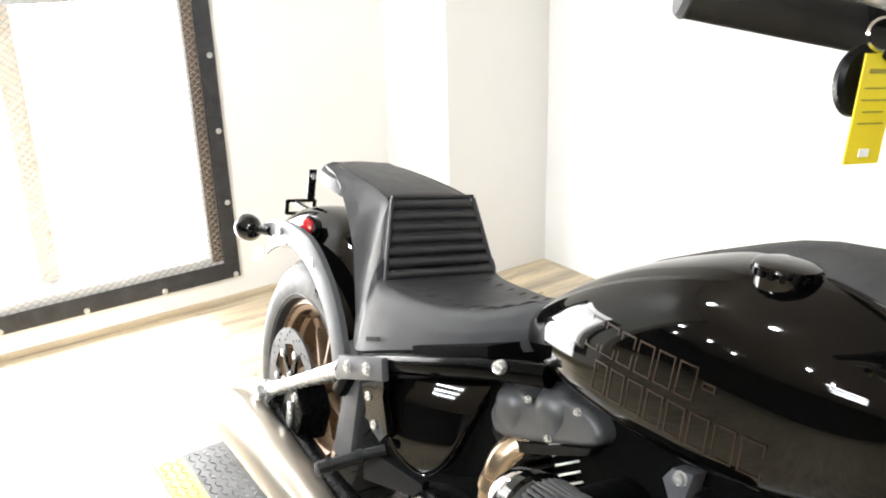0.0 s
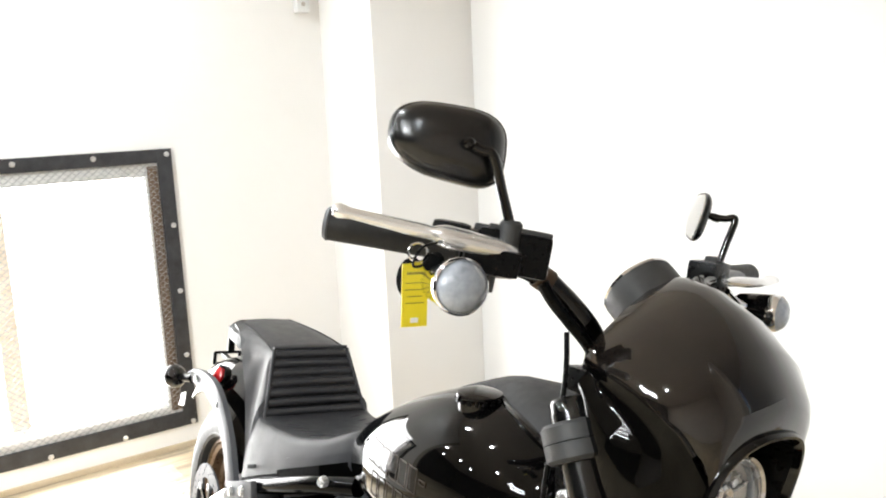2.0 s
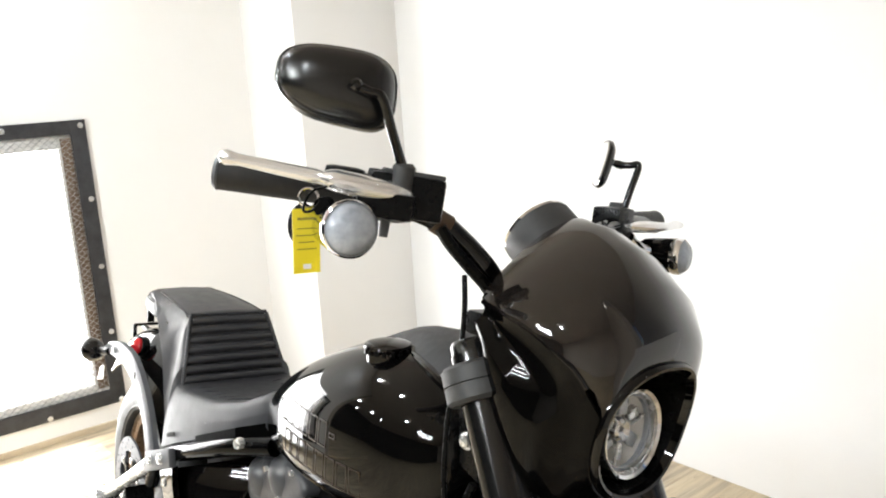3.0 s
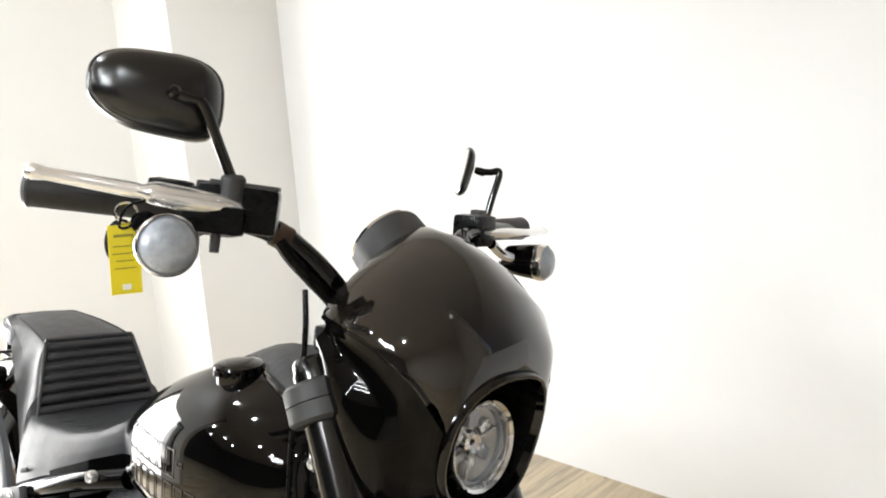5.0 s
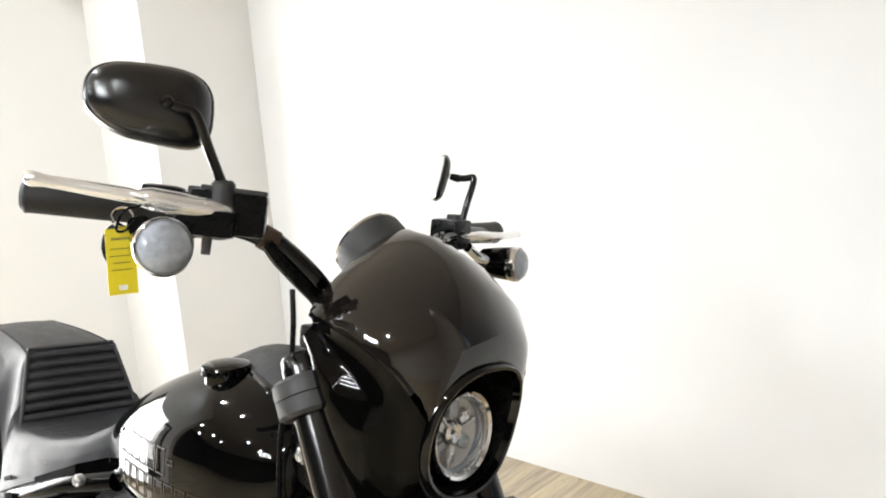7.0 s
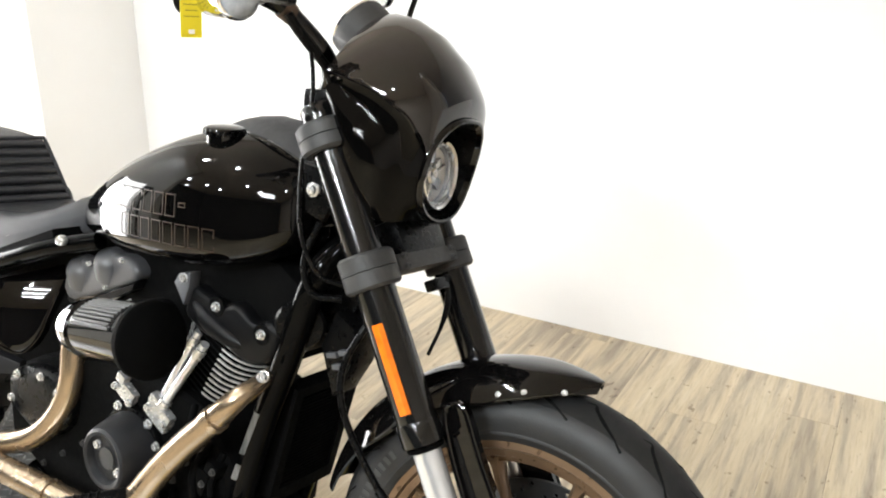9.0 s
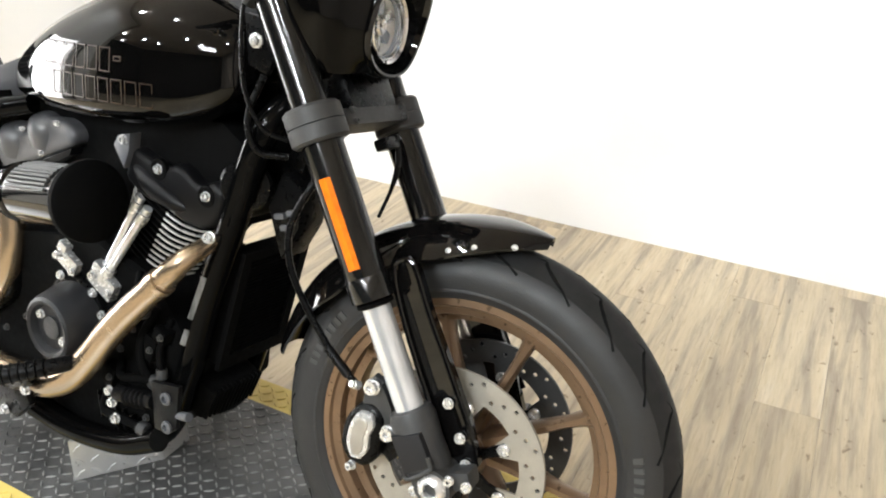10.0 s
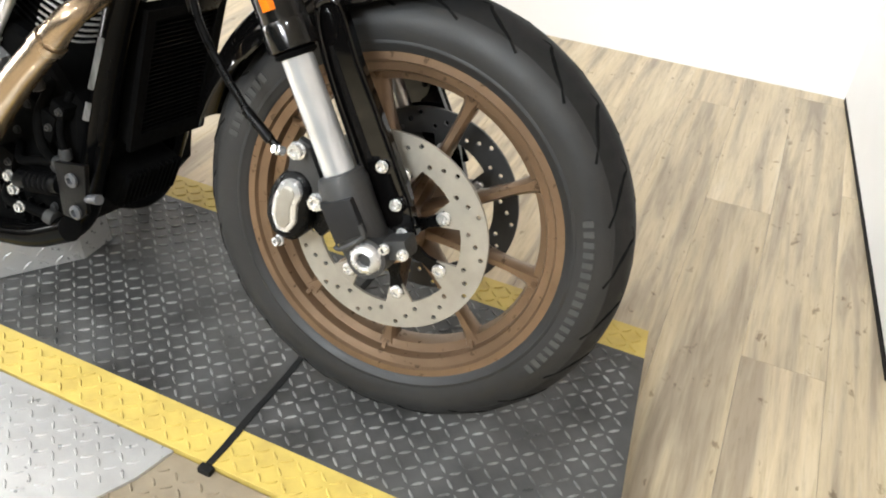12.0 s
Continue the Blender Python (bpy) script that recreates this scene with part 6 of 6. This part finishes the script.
def cylinder(foot, head, fins, arcs, label):
    foot, head = Vector(foot), Vector(head)
    d = (head - foot).normalized()
    a = Vector((0, 1, 0))
    b = d.cross(a)
    L = (head - foot).length
    core = bp("cylinder", rod(B(), foot, head, 0.050, 0.055, 32), "gap", None, label)
    def rim_at(i, q, k):
        r = 0.072 + 0.024 * i / fins
        return (a * math.copysign(abs(math.cos(q)) ** 0.75, math.cos(q)) * 1.06 + b * math.copysign(abs(math.sin(q)) ** 0.75, math.sin(q))) * r * k
    for i in range(fins):
        p = foot + d * (L * (0.06 + 0.92 * i / (fins - 1)))
        bm = B()
        loft(bm, [[p + d * h + rim_at(i, q, 1.0) for q in np.linspace(0, 2 * math.pi, 41)[:-1]] for h in (-0.0016, 0.0016)])
        bp("cooling_fin", bm, "gap", core)
        for q0, q1 in arcs:
            bm = B()
            loft(bm, [[p + rim_at(i, q, k) + d * h for k, h in ((0.97, -0.0016), (1.004, -0.0016), (1.010, 0), (1.004, 0.0016), (0.97, 0.0016))] for q in np.linspace(radians(q0), radians(q1), 15)])
            bp("fin_edge", bm, "fin", core)
    return core, d, b


cylinder((-0.605, 0.0, 0.473), (-0.508, 0.0, 0.643), 15, ((116, 156), (192, 262)), "finned black front cylinder with bright fin edges")
cylinder((-0.725, 0.0, 0.460), (-0.832, 0.0, 0.615), 14, ((200, 262), (282, 330)), "finned black rear cylinder with bright fin edges")


def rocker(points, y0, y1, label):
    # the rear cover takes the copy with light painted in
    return bp("rocker_cover", cover_plate(points, y1, y0, 0.011), "lit_cover" if "rear" in label else "cover", None, label)


f_head = rocker([(-0.568, 0.702), (-0.543, 0.699), (-0.517, 0.693), (-0.494, 0.687), (-0.473, 0.697), (-0.452, 0.694), (-0.432, 0.680), (-0.413, 0.676), (-0.395, 0.686), (-0.374, 0.679), (-0.370, 0.660), (-0.382, 0.625), (-0.407, 0.608), (-0.43, 0.606), (-0.460, 0.609), (-0.487, 0.621), (-0.533, 0.626), (-0.562, 0.638), (-0.584, 0.657)], -0.100, 0.10, "matte black front rocker cover")
bp("cover_tab", slab(B(), [(-0.597, 0.705), (-0.587, 0.722), (-0.558, 0.730), (-0.561, 0.703), (-0.573, 0.671)], "y", -0.111, -0.088, 0.003), "strut", f_head)
for x, z in ((-0.505, 0.683), (-0.402, 0.663)):
    # near-black discs in place of the shaded recesses under the bolts
    bp("bolt_seat", lathe(B(), (x, -0.0985, z), (0, -1, 0), [(0.017, -0.004), (0.017, 0.0022), (0.0145, 0.0026), (0.013, 0.0018), (0.0, 0.0018)], 24), "gap", f_head)
    bp("cover_bolt", hexbolt((x, -0.099, z), (0, -1, 0), 0.0068, 0.007), "silver", f_head)
bp("cover_bolt", hexbolt((-0.572, -0.111, 0.718), (0, -1, 0), 0.007), "silver", f_head)
bp("cover_ridge", tube(B(), [(-0.560, -0.092, 0.676), (-0.525, -0.094, 0.654), (-0.482, -0.094, 0.639), (-0.44, -0.092, 0.630)], 0.016, 16, 6, radii=[0.010, 0.017, 0.018, 0.016, 0.006]), "cover", f_head)
r_head = rocker([(-0.922, 0.628), (-0.916, 0.610), (-0.896, 0.600), (-0.834, 0.622), (-0.768, 0.652), (-0.714, 0.677), (-0.704, 0.695), (-0.716, 0.710), (-0.74, 0.717), (-0.772, 0.714), (-0.798, 0.716), (-0.812, 0.702), (-0.824, 0.688), (-0.845, 0.676), (-0.860, 0.686), (-0.880, 0.680), (-0.908, 0.656)], -0.104, 0.10, "matte black rear rocker cover")
for x, z in ((-0.840, 0.683), (-0.745, 0.710), (-0.790, 0.650)):
    bp("cover_bolt", hexbolt((x, -0.103, z), (0, -1, 0), 0.0042), "silver", r_head)
bp("cover_skirt", slab(B(), [(-0.918, 0.612), (-0.896, 0.598), (-0.834, 0.619), (-0.768, 0.649), (-0.716, 0.674), (-0.722, 0.660), (-0.775, 0.632), (-0.838, 0.602), (-0.894, 0.584), (-0.912, 0.596)], "y", -0.100, 0.05, 0.003), "cover", r_head, "darker lower skirt")
for x, z in ((-0.878, 0.664), (-0.795, 0.696)):
    bp("cover_hump", lathe(B(), (x, -0.088, z), (0.15, -0.35, 1), [(0.034, -0.03), (0.033, 0.0), (0.026, 0.014), (0.014, 0.021), (0.0, 0.023)], 24), "lit_cover", r_head)
# added slab: the deep shade under the tank, put in as near-black
bp("engine_top", slab(B(), [(-0.86, 0.60), (-0.84, 0.75), (-0.40, 0.775), (-0.34, 0.74), (-0.40, 0.60)], "y", -0.075, 0.10, 0.01), "gap", None, "near-black fill standing in for the shade under the tank")

# intake: a ribbed barrel lying along the bike, with a domed end
IC, IN = Vector((-0.614, -0.198, 0.629)), Vector((0.98, -0.08, 0.16)).normalized()
filt = bp("air_filter", lathe(B(), IC, IN, [(0.040, -0.115), (0.052, -0.108), (0.054, -0.090), (0.050, -0.086), (0.050, 0.052), (0.054, 0.056), (0.054, 0.072), (0.046, 0.078), (0.0, 0.080)], 44), "gloss", None, "black barrel-shaped air intake with ribbed top")
s1 = Vector((0, -1, 0)) - IN * IN.dot(Vector((0, -1, 0)))
s1.normalize()
s2 = s1.cross(IN)
s2 = s2 if s2.z > 0 else -s2
for i in range(13):
    a = radians(25 + 8.5 * i)
    d = s1 * math.cos(a) + s2 * math.sin(a)
    bp("filter_rib", rod(B(), IC + d * 0.052 - IN * 0.070, IC + d * 0.052 + IN * 0.045, 0.0032, None, 8), "clamp", filt)
bp("intake_cap", lathe(B(), IC - IN * 0.112, -IN, [(0.044, -0.006), (0.048, 0.004), (0.046, 0.022), (0.034, 0.040), (0.018, 0.048), (0, 0.050)], 32), "chrome", filt, "chrome domed end cap")
bp("filter_face", lathe(B(), IC + IN * 0.080, IN, [(0.052, -0.004), (0.064, 0.0), (0.067, 0.006), (0.066, 0.014), (0.058, 0.020), (0.0, 0.024)], 44), "gap", filt, "smooth black end plate")
bp("filter_mount", rod(B(), IC + Vector((-0.03, 0.02, 0)), (-0.67, -0.02, 0.60), 0.045, 0.050, 28), "gap", filt)
for ob in [filt, *filt.children]:
    ob.data.transform(Matrix.Translation(IC) @ Matrix.Scale(0.94, 4) @ Matrix.Translation(-IC))

# pushrod tubes and lifter blocks
for a, b in (((-0.610, -0.112, 0.484), (-0.522, -0.106, 0.616)), ((-0.630, -0.100, 0.485), (-0.550, -0.094, 0.628))):
    pr = bp("pushrod_tube", rod(B(), a, b, 0.0078, None, 18), "stanchion", None, "polished pushrod tube")
    a, b = Vector(a), Vector(b)
    bp("tube_collar", rod(B(), a + (b - a) * 0.80, a + (b - a) * 0.93, 0.0108, 0.0100, 18), "silver", pr)
    bp("tube_collar", rod(B(), a - (b - a) * 0.02, a + (b - a) * 0.07, 0.0118, 0.0105, 18), "silver", pr)
for c, s in (((-0.620, -0.098, 0.462), (0.060, 0.045, 0.038)), ((-0.712, -0.098, 0.474), (0.048, 0.040, 0.030))):
    lb = bp("lifter_block", box(B(), c, s, 0.006, (0, 28, 0)), "silver", None, "bright lifter block")
    for k in (-1, 1):
        bp("block_bolt", hexbolt((c[0] + 0.02 * k, c[1] - 0.023, c[2] - 0.010 * k), (0, -1, 0), 0.006), "silver", lb)
    bp("block_step", box(B(), (c[0] - 0.012, c[1] - 0.006, c[2] + 0.024), (0.022, 0.03, 0.02), 0.004, (0, 28, 0)), "silver", lb)

# cam cover: a tapered drum with a ringed face
CC, CN = Vector((-0.688, -0.100, 0.374)), Vector((0, -1, 0))
cam_cover = bp("cam_cover", lathe(B(), CC, CN, [(0.073, -0.03), (0.073, 0.0), (0.070, 0.030), (0.060, 0.066), (0.056, 0.075), (0.051, 0.078), (0.045, 0.076), (0.042, 0.070), (0.040, 0.064), (0.0, 0.064)], 56), "drum", None, "matte dark grey drum-shaped cam cover")
bp("cover_wing", slab(B(), [(-0.77, 0.40), (-0.73, 0.455), (-0.645, 0.450), (-0.610, 0.40), (-0.62, 0.33), (-0.66, 0.28), (-0.77, 0.30)], "y", -0.118, -0.09, 0.010), "satin", cam_cover)
bp("cover_disc", lathe(B(), CC, CN, [(0.020, 0.064), (0.020, 0.068), (0.013, 0.069), (0.0, 0.069)], 28), "clamp", cam_cover)
for a in (150, 330):
    bp("cover_screw", hexbolt(CC + CN * 0.064 + Vector((math.cos(radians(a)), 0, math.sin(radians(a)))) * 0.034, CN, 0.007), "silver", cam_cover)
for x, z in ((-0.618, 0.405), (-0.725, 0.448), (-0.640, 0.440)):
    bp("cover_screw", hexbolt((x, -0.119, z), CN, 0.007), "silver", cam_cover)
gearbox = bp("gearbox_cover", dome([(-0.87, 0.36), (-0.865, 0.435), (-0.93, 0.455), (-1.02, 0.440), (-1.07, 0.40), (-1.05, 0.34), (-0.95, 0.31)], -0.08, -0.125, 0.020), "satin", None, "satin black gearbox cover")
for x, z in ((-0.885, 0.425), (-0.94, 0.442), (-1.02, 0.425), (-0.90, 0.375), (-1.04, 0.37)):
    bp("cover_screw", hexbolt((x, -0.136, z), CN, 0.007), "silver", gearbox)

# frame front and cooler
for y in (-0.082, 0.082):
    bp("down_tube", tube(B(), [(-0.285, y * 0.5, 0.83), (-0.312, y, 0.773), (-0.355, y, 0.65), (-0.405, y, 0.50), (-0.449, y, 0.34), (-0.50, y, 0.215), (-0.60, y, 0.165), (-0.80, y, 0.155), (-1.05, y, 0.19)], 0.0225, 20), "frame_paint", None, "black frame down tube")
for (x0, z0), (x1, z1), lab in (((-0.384, 0.535), (-0.412, 0.455), "grey worn sticker on the frame tube"), ((-0.418, 0.434), (-0.428, 0.404), "small pale sticker on the frame tube")):
    bm = B()
    loft(bm, [[Vector((x0 + (x1 - x0) * k - 0.014 + 0.0231 * math.sin(q), -0.082 - 0.0231 * math.cos(q), z0 + (z1 - z0) * k)) for q in np.linspace(radians(-14), radians(48), 8)] for k in (0, 0.5, 1)], close=False, caps=False)
    bmesh.ops.solidify(bm, geom=list(bm.faces), thickness=0.0006)
    bp("tube_sticker", bm, "sticker", None, lab)
bp("neck_plate", slab(B(), [(-0.30, 0.80), (-0.36, 0.76), (-0.345, 0.66), (-0.285, 0.70), (-0.255, 0.78)], "y", -0.03, 0.03, 0.005), "satin")
def on_cooler(k, y, out=0.0):
    return Vector((-0.368 - 0.050 * k + out * 0.975, y, 0.578 - 0.222 * k - out * 0.22))


bm = B()
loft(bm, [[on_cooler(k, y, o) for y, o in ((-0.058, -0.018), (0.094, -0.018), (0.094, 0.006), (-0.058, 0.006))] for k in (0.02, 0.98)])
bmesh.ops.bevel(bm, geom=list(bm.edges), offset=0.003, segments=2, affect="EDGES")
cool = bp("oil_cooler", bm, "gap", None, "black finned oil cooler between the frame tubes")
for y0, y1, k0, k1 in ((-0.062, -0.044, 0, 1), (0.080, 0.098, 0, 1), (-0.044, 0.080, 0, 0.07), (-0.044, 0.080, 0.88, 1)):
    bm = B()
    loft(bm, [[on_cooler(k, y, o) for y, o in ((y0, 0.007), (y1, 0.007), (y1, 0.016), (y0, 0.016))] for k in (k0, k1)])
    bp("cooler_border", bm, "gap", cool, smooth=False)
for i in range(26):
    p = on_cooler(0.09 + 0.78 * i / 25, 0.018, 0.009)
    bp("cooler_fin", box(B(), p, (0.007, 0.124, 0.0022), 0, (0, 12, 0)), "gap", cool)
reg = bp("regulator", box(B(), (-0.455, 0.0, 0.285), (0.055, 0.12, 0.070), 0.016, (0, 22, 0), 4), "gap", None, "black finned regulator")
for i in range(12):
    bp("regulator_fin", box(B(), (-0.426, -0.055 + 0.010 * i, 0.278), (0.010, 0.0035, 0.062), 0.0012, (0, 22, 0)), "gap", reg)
horn = bp("horn", lathe(B(), (-0.345, -0.075, 0.69), (0.5, -0.8, 0), [(0.02, -0.02), (0.036, -0.01), (0.040, 0.004), (0.036, 0.010), (0.0, 0.014)], 28), "satin", None, "round black horn")
brk = bp("coil_bracket", slab(B(), [(-0.285, 0.585), (-0.255, 0.64), (-0.25, 0.70), (-0.29, 0.72), (-0.315, 0.66)], "y", -0.06, 0.0, 0.004), "satin", None, "black coil bracket")
for x, z in ((-0.272, 0.640), (-0.285, 0.655), (-0.262, 0.665)):
    bp("bracket_clip", box(B(), (x, -0.066, z), (0.020, 0.010, 0.009), 0.003, (0, -15, 0)), "strut", brk)
bp("neck_hose", tube(B(), [(-0.30, -0.10, 0.86), (-0.315, -0.112, 0.80), (-0.30, -0.105, 0.755), (-0.265, -0.08, 0.75)], 0.005, 12), "satin", None, "black hose")
bp("tank_mount", lathe(B(), (-0.318, -0.098, 0.905), (0.2, -1, 0), [(0.0105, -0.02), (0.0105, 0.003), (0.007, 0.005), (0.006, 0.009), (0, 0.010)], 20), "silver", None, "bright tank mount bolt")
bp("mount_bracket", slab(B(), [(-0.345, 0.94), (-0.305, 0.935), (-0.285, 0.89), (-0.30, 0.86), (-0.335, 0.87)], "y", -0.095, -0.085, 0.002), "satin", None, "black mount bracket")

# lower right side: brake pedal, peg and mounts
peg = bp("foot_peg", tube(B(), [(-0.600, -0.17, 0.345), (-0.63, -0.22, 0.338), (-0.68, -0.275, 0.325)], 0.013, 16, 3, radii=[0.012, 0.015, 0.016]), "satin", None, "black ribbed foot peg")
for i in range(7):
    p = Vector((-0.63, -0.22, 0.338)) + Vector((-0.05, -0.055, -0.013)) * (i / 6)
    bp("peg_ring", lathe(B(), p, (-0.66, -0.73, -0.17), [(0.015, -0.002), (0.019, 0), (0.015, 0.002)], 16), "satin", peg)
pedal = bp("brake_pedal", tube(B(), [(-0.86, -0.19, 0.235), (-0.80, -0.195, 0.255), (-0.74, -0.20, 0.262), (-0.68, -0.21, 0.300)], 0.012, 14, 4), "satin", None, "black brake pedal")
for x, z in ((-0.765, 0.205), (-0.785, 0.262), (-0.70, 0.268)):
    bp("pedal_bolt", hexbolt((x, -0.208, z), CN, 0.008, 0.008), "silver", pedal)
bp("pedal_plate", slab(B(), [(-0.80, 0.20), (-0.79, 0.265), (-0.72, 0.275), (-0.70, 0.235), (-0.74, 0.195)], "y", -0.205, -0.190, 0.004), "satin", pedal)
mc = bp("rear_master_cylinder", rod(B(), (-0.560, -0.135, 0.284), (-0.470, -0.135, 0.302), 0.0135, 0.013, 18), "cover", None, "small dark rear brake cylinder")
for i in range(5):
    p = Vector((-0.530, -0.135, 0.290)) + Vector((0.044, 0, 0.0088)) * (i / 4)
    bp("cylinder_ring", lathe(B(), p, (0.96, 0, 0.26), [(0.015, -0.002), (0.018, 0), (0.015, 0.002)], 16), "cover", mc)
for x, z in ((-0.563, 0.269), (-0.554, 0.241), (-0.570, 0.289)):
    bp("mount_bolt", hexbolt((x, -0.142, z), CN, 0.0075, 0.008), "silver", mc)
mb = bp("mount_plate", slab(B(), [(-0.471, 0.342), (-0.408, 0.354), (-0.412, 0.275), (-0.432, 0.258), (-0.462, 0.258)], "y", -0.142, -0.132, 0.003), "cover", None, "dark grey square mount plate")
for x, z in ((-0.433, 0.325), (-0.430, 0.274)):
    bp("plate_bolt", lathe(B(), (x, -0.143, z), CN, [(0.011, 0), (0.011, 0.004), (0.006, 0.006), (0.005, 0.001), (0, 0.001)], 16), "strut", mb)
bp("plate_stud", rod(B(), (-0.413, -0.136, 0.299), (-0.385, -0.140, 0.308), 0.0065, 0.0075, 14), "strut", mb, "dull stud")
bp("lower_rail", tube(B(), [(-0.47, -0.125, 0.225), (-0.56, -0.130, 0.185), (-0.70, -0.130, 0.162), (-0.86, -0.13, 0.175), (-1.05, -0.13, 0.20)], 0.021, 16), "frame_paint", None, "black lower frame rail")
bp("shift_peg", tube(B(), [(-0.62, 0.16, 0.33), (-0.64, 0.23, 0.325), (-0.66, 0.28, 0.32)], 0.014, 12, 3), "satin", None, "black far foot peg")
stand = bp("side_stand", tube(B(), [(-0.66, 0.14, 0.20), (-0.70, 0.26, 0.10), (-0.72, 0.325, 0.068)], 0.012, 12, 3), "satin", None, "black side stand")
for i in range(8):
    bp("small_bolt", hexbolt((-0.52 - 0.065 * i, -0.107, 0.24 + 0.022 * ((i * 5) % 7)), CN, 0.0055), "clamp", eng)

# hoses, unions and ribs low on the engine
for pts, r in ((((-0.50, -0.10, 0.45), (-0.515, -0.122, 0.40), (-0.51, -0.125, 0.35), (-0.49, -0.115, 0.32)), 0.008), (((-0.47, -0.10, 0.44), (-0.478, -0.118, 0.39), (-0.47, -0.12, 0.345)), 0.006),
               (((-0.585, -0.105, 0.33), (-0.56, -0.128, 0.315), (-0.52, -0.128, 0.325), (-0.48, -0.12, 0.33)), 0.007), (((-0.63, -0.10, 0.25), (-0.60, -0.13, 0.235), (-0.55, -0.135, 0.24), (-0.50, -0.13, 0.235)), 0.008),
               (((-0.545, -0.10, 0.50), (-0.53, -0.12, 0.475), (-0.515, -0.118, 0.44)), 0.006)):
    h_ = bp("engine_hose", tube(B(), pts, r, 12, 6), "gap", None, "black engine hose")
    bp("hose_union", lathe(B(), pts[-1], Vector(pts[-1]) - Vector(pts[-2]), [(r * 1.5, -0.010), (r * 1.6, -0.004), (r * 1.6, 0.006), (r * 0.8, 0.008)], 12), "clamp", h_)
for x, z, w, h in ((-0.545, 0.41, 0.050, 0.030), (-0.50, 0.385, 0.030, 0.046), (-0.56, 0.275, 0.045, 0.022), (-0.60, 0.30, 0.030, 0.040), (-0.475, 0.415, 0.028, 0.024)):
    c_ = bp("engine_fitting", box(B(), (x, -0.112, z), (w, 0.026, h), 0.005, (0, 20, 0)), "gap", None, "black cast engine fitting")
    bp("fitting_bolt", hexbolt((x + w * 0.28, -0.126, z), CN, 0.0050, 0.005), "clamp", c_)
for i in range(6):
    bp("case_rib", box(B(), (-0.635 + 0.022 * i, -0.108, 0.225 - 0.004 * i), (0.004, 0.012, 0.05), 0.001, (0, -12, 0)), "satin", eng)

# ---- floor planks ----
PLANK_W, PLANK_L = 0.152, 1.22
plank_mesh = {}
row = 0
u = WALL_W
while u < 2.6:
    v = -4.0 - ((row * 0.43) % 1.0) * PLANK_L
    while v < WALL_A:
        a, b = max(v, -4.0), min(v + PLANK_L, WALL_A)
        if b - a > 0.004:
            key = round(b - a, 3)
            if key not in plank_mesh:
                bm = box(B(), (0, 0, -0.006), (PLANK_W - 0.0005, key - 0.0005, 0.012), 0.0005, segs=1)
                me = bpy.data.meshes.new("plank")
                bm.to_mesh(me)
                bm.free()
                me.materials.append(M["floor"])
                plank_mesh[key] = me
            ob = new("plank", plank_mesh[key])
            ob.parent = floor
            ob.matrix_world = ROOM @ pose(u + PLANK_W / 2, (a + b) / 2, FLOOR_Z, 0, 0, 180 * ((row + round(v)) % 2))
        v += PLANK_L
    u += PLANK_W
    row += 1
